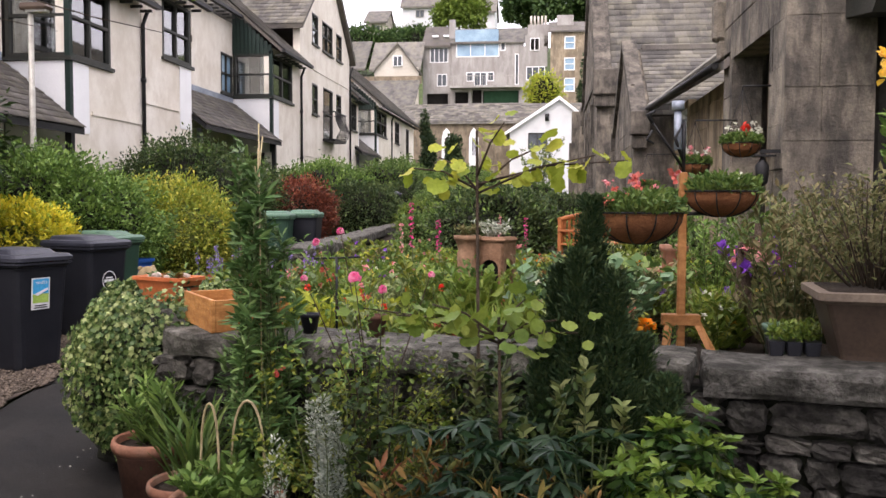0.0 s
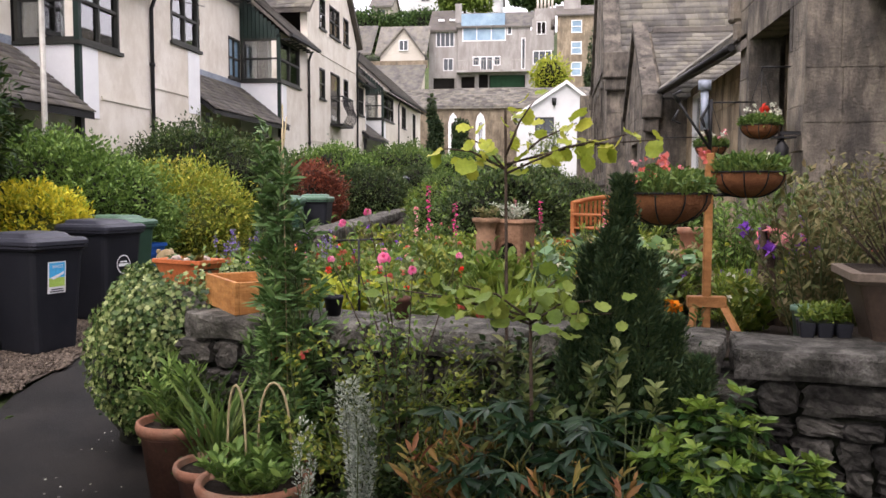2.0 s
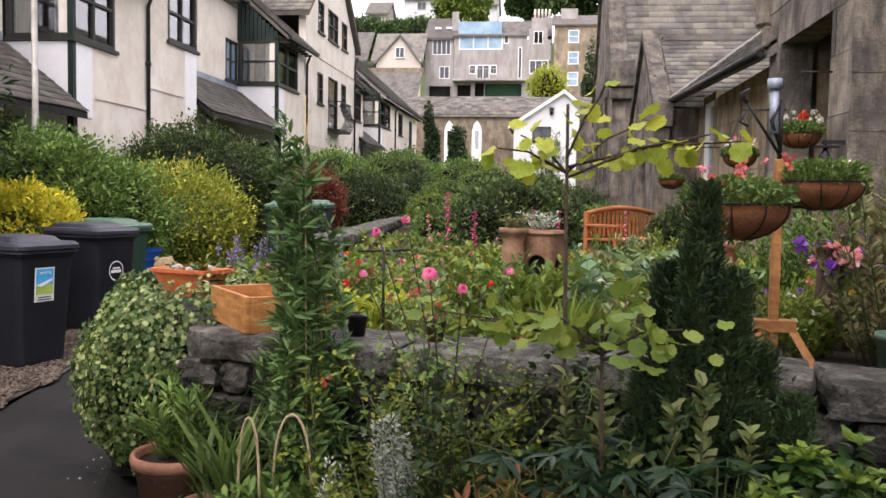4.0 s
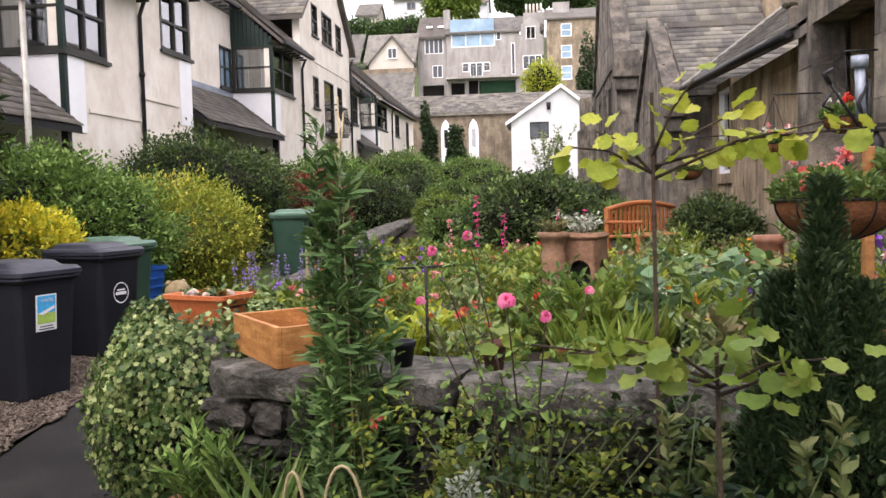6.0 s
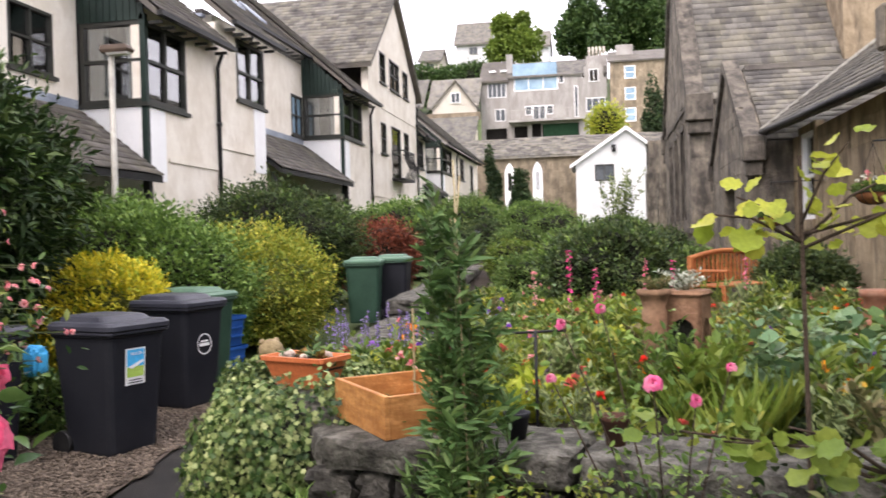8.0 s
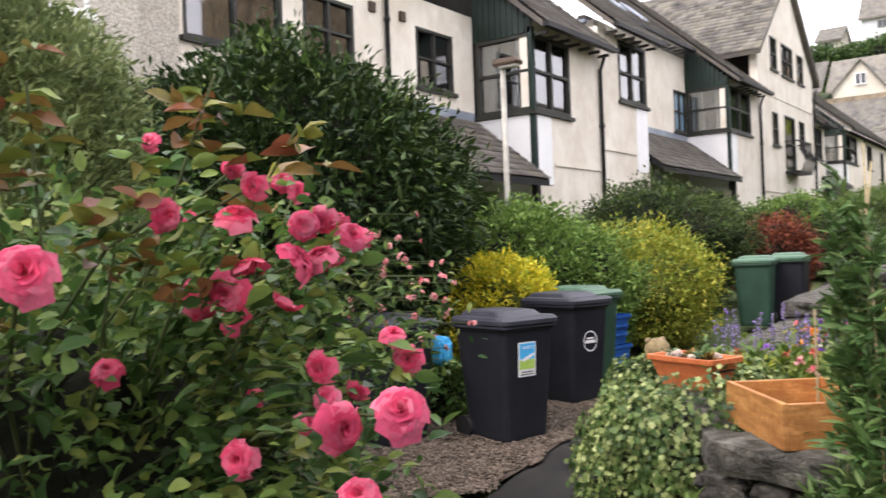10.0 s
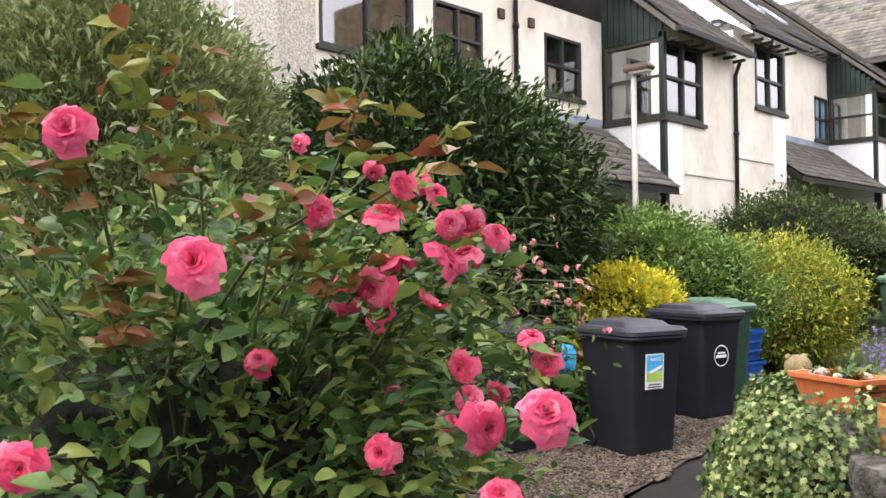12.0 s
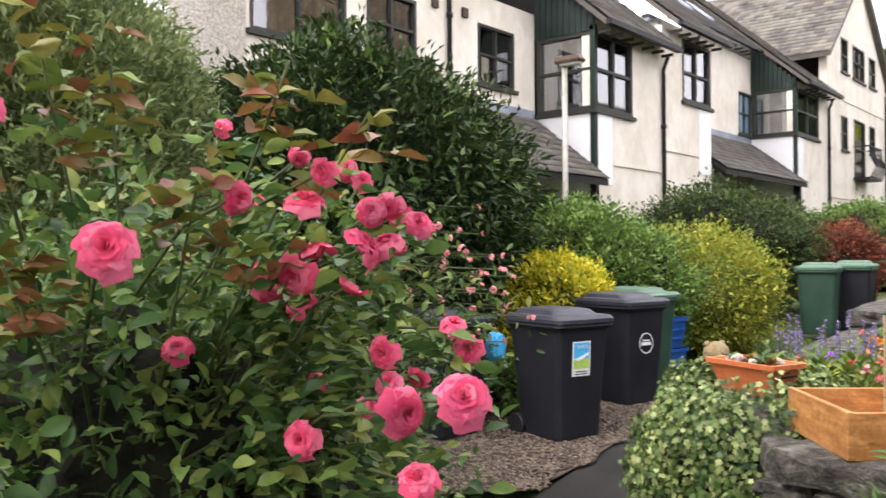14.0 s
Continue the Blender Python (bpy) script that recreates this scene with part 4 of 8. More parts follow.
    prism(bm, [(FX, yl + 0.95, 8.5), (FX, yr - 0.95, 8.5), (FX, yp, peak)], (-0.25, 0, 0))
    part("wall", bm, RENDER_W, h)
    for w in wins[:3]:
        window(h, "y", FX, 1, *w, 2 if w[1] - w[0] > 1 else 1, 2)
    for w in wins[3:]:
        window(h, "y", FX, 1, *w, 1, 2)
    bm = bmesh.new()
    box(bm, FX, FX + 0.5, 32.2, 33.9, 3.85, 3.93)
    part("balcony_floor", bm, BLACKIRON, h)
    for i in range(13):
        y = 32.25 + i * 0.135
        bm = bmesh.new()
        tube(bm, [(FX + 0.48, y, 4.95), (FX + 0.52, y, 4.6), (FX + 0.68, y, 4.25), (FX + 0.5, y, 3.92)], 0.012, 0.012, 5)
        part("baluster", bm, BLACKIRON, h)
    part("balcony_rail", boxes((FX + 0.46, FX + 0.5, 32.2, 33.95, 4.94, 4.98), (FX, FX + 0.5, 33.91, 33.95, 4.94, 4.98), (FX, FX + 0.5, 32.2, 32.24, 4.94, 4.98)), BLACKIRON, h)
    part("string_course", boxes((FX, FX + 0.025, yl, yr, 3.15, 3.22), (FX, FX + 0.025, yl, yr, 6.35, 6.42)), RENDER_W, h)
    for s, yb, seed in ((1, yl - 0.35, 18), (-1, yr + 0.35, 19)):
        ln = math.hypot(yp - yb, 3.45)
        zb = peak + 0.1 - 3.45
        bm = bmesh.new()
        prism(bm, [(FX + 0.2, yb, zb), (FX + 0.2, yp, peak + 0.1), (FX + 0.2, yp, peak - 0.05), (FX + 0.2, yb, zb - 0.15)], (-6, 0, 0))
        r = part("roof", bm, SLATE_D, h)
        slates("slates", r, (FX - 5.8, yb, zb), (1, 0, 0), (0, yp - yb, 3.45), 6.02, ln, SLATE, 0.24, 0.32, seed)
    downpipe(h, FX, 36.5, 1.0, 7.3)
    room(h, 29.4, 36.5, 0, 7)
    # last houses of the row
    h = thing("terraced_house", (0, 0, 0), "cream terraced house at the far end of the row", "house", "cream terrace")
    recess(h, 36.65, 42.3, 0.9, 6.9, [(39.2, 40.2, 5.0, 6.0)])
    window(h, "y", RX, 1, 39.2, 40.2, 5.0, 6.0, 2, 2)
    roof_plane(h, 36.9, 42.0, -9.6, 7.2, -13.2, 20)
    lean_to(h, 37.6, 42.1, 1.0, 21)
    terrace_wing(h, 36.65, 38.3, 0.9, 6.0, [(36.9, 37.9, 4.7, 5.9)])
    window(h, "y", FX, 1, 36.9, 37.9, 4.7, 5.9, 2, 2)
    part("white_panel", boxes((RX + 0.02, FX + 0.02, 38.3, 38.35, 3.2, 4.9)), WHITE, h)
    roof_plane(h, 36.7, 38.5, -8.3, 6.1, -13.2, 23)
    terrace_wing(h, 42.25, 54.0, 1.0, 6.3, [(42.3, 45.0, 4.95, 6.2), (47.5, 48.8, 4.9, 6.1), (51.2, 52.2, 4.3, 6.0), (47.6, 48.6, 2.4, 3.4), (51.2, 52.2, 2.4, 3.4)])
    corner_bay(h, 42.25, 45.0, 4.95, 6.2, 6.3)
    for w in ((47.5, 48.8, 4.9, 6.1), (51.2, 52.2, 4.3, 6.0), (47.6, 48.6, 2.4, 3.4), (51.2, 52.2, 2.4, 3.4)):
        window(h, "y", FX, 1, *w, 2, 2)
    roof_plane(h, 42.0, 54.2, -8.3, 6.4, -13.2, 22)
    part("end_wall", boxes((-14, FX - 0.02, 54.0, 54.25, 1.0, 6.5)), RENDER_W, h)
    downpipe(h, FX, 46.3, 1.2, 6.3)
    room(h, 36.7, 54, 0, 6)


terrace()

# ---------------------------------------------------------------- stone almshouses


def ashlar(parent, axis, plane, out, u0, u1, z0, z1, holes=(), course=0.3, seed=1, mat=ASHLAR, proud=0.02, clip=None, lo=0.35, hi=0.8):
    """Squared blocks laid in courses on a wall's face, every block a piece of its own."""
    rng = random.Random(seed)
    z = z0
    while z < z1 - 0.02:
        h = min(course * rng.uniform(0.85, 1.2), z1 - z)
        u = u0 - rng.uniform(0, 0.3)
        while u < u1:
            w = rng.uniform(lo, hi)
            a, b = max(u, u0), min(u + w, u1)
            u += w
            cuts = [(a, b)]
            for (ha, hb, za, zb) in holes:
                if z + h > za + 0.02 and z < zb - 0.02:
                    nxt = []
                    for (p, q) in cuts:
                        if hb <= p or ha >= q:
                            nxt.append((p, q))
                        else:
                            if ha - p > 0.04:
                                nxt.append((p, ha))
                            if q - hb > 0.04:
                                nxt.append((hb, q))
                    cuts = nxt
            for p, q in cuts:
                if q - p < 0.04 or (clip and not clip((p + q) / 2, z + h / 2)):
                    continue
                o = proud * rng.uniform(0.4, 1.3)
                f0, f1 = sorted((plane - out * 0.05, plane + out * o))
                bm = bmesh.new()
                if axis == "y":
                    box(bm, f0, f1, p + 0.004, q - 0.004, z + 0.004, z + h - 0.004)
                else:
                    box(bm, p + 0.004, q - 0.004, f0, f1, z + 0.004, z + h - 0.004)
                part("stone_block", bm, mat, parent)
        z += h


def almshouses():
    h = thing("almshouse", (0, 0, 0), "weathered sandstone almshouse with grey slate roof and porch", "house", "stone almshouses")
    win = (15.5, 16.35, 1.72, 3.1)
    X = 2.25
    bm = bmesh.new()
    wall_cells(bm, "y", X, 0.4, 10.3, 22.0, 0.2, 3.12, [win])
    part("wall", bm, BUFFWALL, h)
    ashlar(h, "y", X, -1, 10.55, 18.0, 0.5, 3.1, [(win[0] - 0.12, win[1] + 0.12, win[2] - 0.15, win[3] + 0.1)], 0.34, 31, BUFFWALL, 0.012)
    window(h, "y", X, -1, *win, 1, 2, frame_mat=WHITE, sill=False, bar=0.06)
    part("window_surround", boxes((X - 0.03, X + 0.1, win[0] - 0.13, win[0], win[2] - 0.16, win[3] + 0.12), (X - 0.03, X + 0.1, win[1], win[1] + 0.13, win[2] - 0.16, win[3] + 0.12), (X - 0.06, X + 0.1, win[0], win[1], win[2] - 0.16, win[2] - 0.003), (X - 0.03, X + 0.1, win[0], win[1], win[3] + 0.003, win[3] + 0.12)), BUFFWALL, h)
    # near roof slope
    e, ez, rx, rz, rise = 1.78, 3.02, 5.6, 5.9, 0.27
    bm = bmesh.new()
    prism(bm, [(e, 10.3, ez), (rx, 10.3, rz), (rx, 10.3, rz - 0.15), (e, 10.3, ez - 0.1)], (0, 6.9, rise))
    r = part("roof", bm, SLATE_D, h)
    slates("slates", r, (e - 0.02, 10.3, ez), (0, 6.9, rise), (rx - e, 0, rz - ez), 6.9, math.hypot(rx - e, rz - ez), SLATE, 0.2, 0.26, 41)
    bm = bmesh.new()
    prism(bm, [(e - 0.03, 17.14, ez + rise + 0.005), (rx, 17.14, rz + rise + 0.02), (rx, 17.14, rz + rise + 0.1), (e - 0.03, 17.14, ez + rise + 0.06)], (0, 0.12, 0))
    part("verge", bm, GALV, h, "pale mortar verge")
    bm = bmesh.new()
    tube(bm, [(e - 0.06, 10.5, ez - 0.03), (e - 0.06, 17.0, ez + rise - 0.04)], 0.042, 0.042, 8)
    part("gutter", bm, BLACKIRON, h)
    ez += rise
    bm = bmesh.new()
    tube(bm, [(e - 0.06, 16.9, ez - 0.08), (1.95, 17.6, 2.95), (2.15, 17.9, 2.7), (2.15, 17.9, 0.5)], 0.05, 0.05, 8)
    part("downpipe", bm, BLACKIRON, h)
    # small gable over the next doorway
    gx, y0, y1, ya = 1.5, 17.0, 21.6, 19.3
    bm = bmesh.new()
    wall_cells(bm, "y", gx, 0.3, y0, y1, 0.3, 3.1, [(18.6, 20.0, 0.3, 2.4)])
    prism(bm, [(gx, y0, 3.1), (gx, y1, 3.1), (gx, ya, 4.75)], (0.3, 0, 0))
    box(bm, gx + 0.3, X, y0, y0 + 0.3, 0.3, 3.1)
    part("gable_wall", bm, ASHLAR, h)
    ashlar(h, "x", y0, -1, gx, X + 0.1, 0.6, 3.1, (), 0.32, 33, proud=0.012)
    ashlar(h, "y", gx, -1, y0, y1, 0.6, 4.5, [(18.55, 20.05, 0.3, 2.45)], 0.32, 34, proud=0.012, clip=lambda u, z: z < 3.1 or abs(u - ya) < (4.7 - z) * 1.35)
    # Dark sheet behind the doorway, painted as its unlit depth.
    part("doorway_shade", boxes((gx + 0.32, gx + 0.4, 18.5, 20.1, 0.3, 2.5)), ROOM_SHADE, h)
    for s, yb in ((1, y0), (-1, y1)):
        bm = bmesh.new()
        prism(bm, [(gx - 0.08, yb - s * 0.12, 3.15), (gx - 0.08, ya, 4.98), (gx - 0.08, ya, 4.78), (gx - 0.08, yb - s * 0.12, 2.98)], (0.3, 0, 0))
        part("gable_coping", bm, SOOTSTONE, h)
        part("kneeler", boxes((gx - 0.1, gx + 0.26, min(yb, yb - s * 0.22), max(yb, yb - s * 0.22), 2.75, 3.2), (gx - 0.06, gx + 0.22, min(yb, yb - s * 0.14), max(yb, yb - s * 0.14), 2.5, 2.75), bevel=0.02), SOOTSTONE, h)
        ln = math.hypot(ya - yb, 1.65)
        slates("slates", h, (gx + 0.3, yb, 3.12), (1, 0, 0), (0, ya - yb, 1.65), 3.6, ln, SLATE, 0.18, 0.26, 42 + s, clip=(lambda a, b: gx + 0.3 + a < 5.4))
        bm = bmesh.new()
        prism(bm, [(gx + 0.3, yb, 3.08), (gx + 0.3, ya, 4.73), (gx + 0.3, ya, 4.6), (gx + 0.3, yb, 2.95)], (3.6, 0, 0))
        part("gable_roof", bm, SLATE_D, h)
    part("ridge", boxes((gx + 0.34, 5.0, ya - 0.12, ya + 0.12, 4.74, 4.84)), SLATE_D, h)
    # tall hall behind with a steep slate roof
    h2 = thing("stone_hall", (0, 0, 0), "tall old stone hall with steep slate roof and gable coping", "house", "stone almshouses")
    bm = bmesh.new()
    wall_cells(bm, "y", 2.6, 0.4, 27.0, 46.0, 0.5, 4.4, [])
    part("wall", bm, ASHLAR, h2)
    ln = math.hypot(4.5, 5.4)
    bm = bmesh.new()
    prism(bm, [(2.0, 27.0, 4.2), (6.5, 27.0, 9.6), (6.5, 27.0, 9.4), (2.0, 27.0, 4.05)], (0, 19, 0))
    r = part("roof", bm, SLATE_D, h2)
    slates("slates", r, (1.98, 27.0, 4.2), (0, 1, 0), (4.5, 0, 5.4), 19, ln, SLATE, 0.24, 0.3, 51)
    part("cross_wing", boxes((4.75, 8.5, 23.2, 31.0, 0.5, 12.0)), BUFFWALL, h2, "tall buff stone cross wing")
    gx, y0, y1, ya, ze, zp = 1.12, 22.5, 30.5, 26.5, 4.7, 9.4
    bm = bmesh.new()
    wall_cells(bm, "y", gx, 0.4, y0, y1, 0.4, ze, [(24.0, 24.8, 2.0, 4.2), (25.8, 26.6, 2.0, 4.2), (27.8, 28.6, 2.0, 4.2)])
    prism(bm, [(gx, y0, ze), (gx, y1, ze), (gx, ya, zp)], (0.4, 0, 0))
    box(bm, gx + 0.4, 4.7, y0, y0 + 0.4, 0.4, ze - 0.05)
    part("gable_wall", bm, ASHLAR, h2)
    for ya_ in (24.0, 25.8, 27.8):
        part("window_surround", boxes((gx - 0.05, gx + 0.05, ya_ - 0.14, ya_, 1.9, 4.3), (gx - 0.05, gx + 0.05, ya_ + 0.8, ya_ + 0.94, 1.9, 4.3), (gx - 0.05, gx + 0.05, ya_, ya_ + 0.8, 4.2, 4.36)), SOOTSTONE, h2)
    part("string_course", boxes((gx - 0.06, gx, y0, y1, 1.55, 1.68)), SOOTSTONE, h2)
    part("string_course", boxes((gx - 0.05, gx, y0, y1, 4.62, 4.74)), SOOTSTONE, h2)
    # One dark sheet behind all three openings, painted as unlit rooms.
    part("behind_window_shade", boxes((gx + 0.3, gx + 0.36, 23.9, 28.7, 1.9, 4.3)), ROOM_SHADE, h2)
    ashlar(h2, "x", y0, -1, gx, 4.7, 0.6, ze - 0.1, (), 0.36, 35, proud=0.015)
    ashlar(h2, "y", gx, -1, y0, y1, 0.6, 8.6, [(23.85, 24.95, 1.5, 4.7), (25.65, 26.75, 1.5, 4.7), (27.65, 28.75, 1.5, 4.7)], 0.36, 45, proud=0.02, clip=lambda u, z: z < ze or abs(u - ya) < (zp - 0.4 - z) * 0.85)
    for s, yb in ((1, y0), (-1, y1)):
        bm = bmesh.new()
        prism(bm, [(gx - 0.1, yb - s * 0.15, ze + 0.1), (gx - 0.1, ya, zp + 0.3), (gx - 0.1, ya, zp), (gx - 0.1, yb - s * 0.15, ze - 0.2)], (0.42, 0, 0))
        part("gable_coping", bm, SOOTSTONE, h2)
        part("kneeler", boxes((gx - 0.14, gx + 0.5, min(yb, yb - s * 0.3), max(yb, yb - s * 0.3), ze - 0.5, ze + 0.15), (gx - 0.08, gx + 0.45, min(yb, yb - s * 0.2), max(yb, yb - s * 0.2), ze - 0.8, ze - 0.5), bevel=0.03), SOOTSTONE, h2)
        ln = math.hypot(ya - yb, zp - ze)
        bm = bmesh.new()
        prism(bm, [(gx + 0.32, yb, ze - 0.02), (gx + 0.32, ya, zp - 0.02), (gx + 0.32, ya, zp - 0.2), (gx + 0.32, yb, ze - 0.2)], (3.3, 0, 0))
        r = part("gable_roof", bm, SLATE_D, h2)
        slates("slates", r, (gx + 0.32, yb, ze), (1, 0, 0), (0, ya - yb, zp - ze), 3.3, ln, SLATE, 0.24, 0.3, 52 + s)
    bm = bmesh.new()
    box(bm, 0.95, 1.7, 32.2, 33.0, 0.6, 3.2)
    box(bm, 1.05, 1.65, 32.25, 32.95, 3.2, 4.6)
    part("buttress", bm, ASHLAR, h2)
    part("buttress", boxes((0.75, 1.5, 36.0, 37.0, 0.6, 4.0), (0.85, 1.4, 36.1, 36.9, 4.0, 5.3)), ASHLAR, h2)
    # near porch
    h3 = thing("stone_porch", (0, 0, 0), "soot-stained sandstone porch with dark doorway", "porch")
    px, y0, y1 = 1.85, 8.1, 10.62
    door = (8.62, 10.15, 0.3, 3.02)
    bm = bmesh.new()
    wall_cells(bm, "y", px, 0.3, y0, y1, 0.2, 3.6, [door])
    prism(bm, [(px, y0, 3.6), (px, y1, 3.6), (px, y1 + 0.1, 3.72), (px, 9.3, 5.4), (px, y0 - 0.1, 3.72)], (0.3, 0, 0))
    wall_cells(bm, "x", y0, 0.3, px + 0.3, 3.7, 0.2, 4.4, [(2.56, 3.6, 0.3, 3.05)])
    box(bm, px + 0.3, 3.4, y1 - 0.3, y1, 0.2, 3.6)
    box(bm, 3.4, 3.7, y0, y1, 0.2, 3.6)
    part("porch_wall", bm, ASHLAR, h3)
    ashlar(h3, "y", px, -1, y0, y1, 0.4, 3.6, [door], 0.42, 36, lo=0.4, hi=0.9, proud=0.012)
    ashlar(h3, "y", px, -1, y0, y1, 3.6, 5.2, (), 0.42, 37, lo=0.4, hi=0.9, proud=0.012, clip=lambda u, z: abs(u - 9.35) < (5.5 - z) * 0.66)
    ashlar(h3, "x", y0, -1, px - 0.012, 2.56, 0.4, 4.3, (), 0.5, 38, lo=0.45, hi=0.9, proud=0.012)
    part("inner_door", boxes((2.6, 2.66, 8.9, 10.2, 0.4, 2.7)), NAVY, h3, "navy blue painted door")
    # Dark sheets inside the porch; its shade is in their colour.
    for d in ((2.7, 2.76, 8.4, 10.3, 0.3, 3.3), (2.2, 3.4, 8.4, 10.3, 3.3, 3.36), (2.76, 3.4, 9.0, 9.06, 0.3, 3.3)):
        part("porch_shade", boxes(d), ROOM_SHADE, h3)
    # Dark slab added to fill the dark area above the opening.
    bm = bmesh.new()
    prism(bm, [(2.3, 8.08, 3.3), (2.3, 8.08, 2.98), (2.3, 7.5, 2.9), (2.3, 7.4, 3.0)], (1.5, 0, 0))
    part("dark_slab", bm, FRAME, h3, "dark sloping slab above the side opening")
    part("kneeler", boxes((px - 0.12, px + 0.3, y1, y1 + 0.2, 3.3, 3.75), (px - 0.08, px + 0.3, y1, y1 + 0.1, 3.05, 3.3), bevel=0.03), ASHLAR, h3)
    bm = bmesh.new()
    prism(bm, [(px - 0.2, y0 - 0.2, 4.35), (3.6, y0 - 0.2, 4.35), (3.6, y0 - 0.2, 4.55), (px - 0.2, y0 - 0.2, 4.55)], (0, 1.2, 0))
    part("porch_roof", bm, SLATE_D, h3)
    h4 = thing("almshouse", (0, 0, 0), "stone almshouse wall running on beside the porch", "house", "stone almshouses")
    part("wall", boxes((3.7, 4.1, -6.0, 10.3, 0.0, 4.2)), ASHLAR, h4)


almshouses()

# ---------------------------------------------------------------- far buildings


def plain_window(parent, x0, x1, y, z0, z1, mat=WHITE, cols=1, rows=2, bar=0.08, glass=FARGLASS):
    return window(parent, "x", y, -1, x0, x1, z0, z1, cols, rows, frame_mat=mat, bar=bar * 0.85, deep=0.12, sill=False, glass=glass)


def far_buildings():
    c = thing("chapel", (0, 0, 0), "long buff stone chapel with slate roof and white lancet windows", "chapel")
    y = 62.0
    bm = bmesh.new()
    lan = [(-7.85, -7.15, 3.0, 6.3), (-5.85, -5.15, 3.0, 6.3)]
    wall_cells(bm, "x", y, 0.5, -16, 6, 1.5, 7.45, lan)
    part("wall", bm, BUFFSTONE, c)
    for a, b, z0, z1 in lan:
        bm = bmesh.new()
        prism(bm, [(a, y - 0.05, z0), (a + 0.2, y - 0.05, z0), (a + 0.2, y - 0.05, z1), (a, y - 0.05, z1)], (0, 0.3, 0))
        prism(bm, [(b - 0.2, y - 0.05, z0), (b, y - 0.05, z0), (b, y - 0.05, z1), (b - 0.2, y - 0.05, z1)], (0, 0.3, 0))
        m = (a + b) / 2
        prism(bm, [(a, y - 0.05, z1), (b, y - 0.05, z1), (b - 0.12, y - 0.05, z1 + 0.45), (m, y - 0.05, z1 + 0.75), (a + 0.12, y - 0.05, z1 + 0.45)], (0, 0.3, 0))
        box(bm, a + 0.2, b - 0.2, y - 0.04, y + 0.1, 4.3, 5.0)
        part("lancet_surround", bm, WHITE, c)
        part("pane", boxes((a + 0.2, b - 0.2, y + 0.12, y + 0.14, z0, z1)), GLASS, c)
    bm = bmesh.new()
    prism(bm, [(-16, y - 0.2, 7.45), (-16, y + 3.4, 9.15), (-16, y + 3.4, 9.0), (-16, y - 0.2, 7.3)], (22, 0, 0))
    prism(bm, [(-16, y + 3.4, 9.15), (-16, y + 7, 7.45), (-16, y + 7, 7.3), (-16, y + 3.4, 9.0)], (22, 0, 0))
    r = part("roof", bm, SLATE, c)
    slates("slates", r, (-16, y - 0.22, 7.45), (1, 0, 0), (0, 3.6, 1.7), 22, 3.98, SLATE, 0.3, 0.45, 61)
    part("back_wall", boxes((-16, 6, y + 6.5, y + 7, 1.5, 7.4), (-16, -15.5, y, y + 7, 1.5, 7.4), (5.5, 6, y, y + 7, 1.5, 7.4)), BUFFSTONE, c)

    w = thing("white_cottage", (0, 0, 0), "small white rendered cottage with a gable and white bargeboards", "house")
    y = 55.7
    zl, zr, zp, xl, xr, xp = 6.35, 7.45, 8.35, -2.6, 1.75, 0.56
    bm = bmesh.new()
    wall_cells(bm, "x", y, 0.3, xl, xr, 1.8, 6.3, [(-1.42, -0.22, 5.05, 6.1)])
    prism(bm, [(xl, y, 6.3), (xr, y, 6.3), (xr, y, zr), (xp, y, zp), (xl, y, zl)], (0, 0.3, 0))
    box(bm, xl, xl + 0.3, y + 0.3, y + 6, 1.8, 6.3)
    box(bm, xr - 0.3, xr, y + 0.3, y + 6, 1.8, 6.3)
    part("wall", bm, PALEWALL, w)
    plain_window(w, -1.42, -0.22, y, 5.05, 6.1, FRAME, 2, 1)
    # Dark sheet close behind the window, painted as an unlit room.
    part("room", boxes((-2.2, 1.4, y + 0.45, y + 0.5, 2, 6.2)), ROOM_SHADE, w)
    for a, b, za, zb in ((xl - 0.35, xp, zl - 0.22, zp + 0.08), (xr + 0.3, xp, zr - 0.2, zp + 0.08)):
        bm = bmesh.new()
        prism(bm, [(a, y - 0.25, za), (b, y - 0.25, zb), (b, y - 0.25, zb - 0.22), (a, y - 0.25, za - 0.22)], (0, 0.08, 0))
        part("bargeboard", bm, WHITE, w)
        bm = bmesh.new()
        prism(bm, [(a, y - 0.17, za + 0.02), (b, y - 0.17, zb + 0.02), (b, y - 0.17, zb - 0.1), (a, y - 0.17, za - 0.1)], (0, 6, 0))
        part("roof", bm, SLATE, w)
    bm = bmesh.new()
    tube(bm, [(-0.22, y - 0.12, 7.3), (-0.22, y - 0.12, 6.85)], 0.16, 0.12, 8)
    part("wall_lamp", bm, BLACKIRON, w)
    part("side_annexe", boxes((1.76, 3.2, y + 0.4, y + 4, 1.8, 6.6)), ASHLAR, w)

    # grey block of flats on the slope above
    f = thing("grey_townhouse", (0, 0, 0), "grey rendered townhouse with loft windows and balcony", "house", "hillside houses")
    y = 83.0
    z0 = 8.5
    wl = [(-11.7, -9.9, 15.3, 16.75, 4), (-11.0, -10.0, 13.0, 14.2, 2)]
    bm = bmesh.new()
    wall_cells(bm, "x", y, 0.4, -12.4, -9.62, z0, 16.95, [q[:4] for q in wl] + [(-12.0, -9.9, 11.2, 12.3)])
    part("wall", bm, GREYREND, f)
    for q in wl:
        plain_window(f, *q[:2], y, *q[2:4], cols=q[4], rows=1)
    bm = bmesh.new()
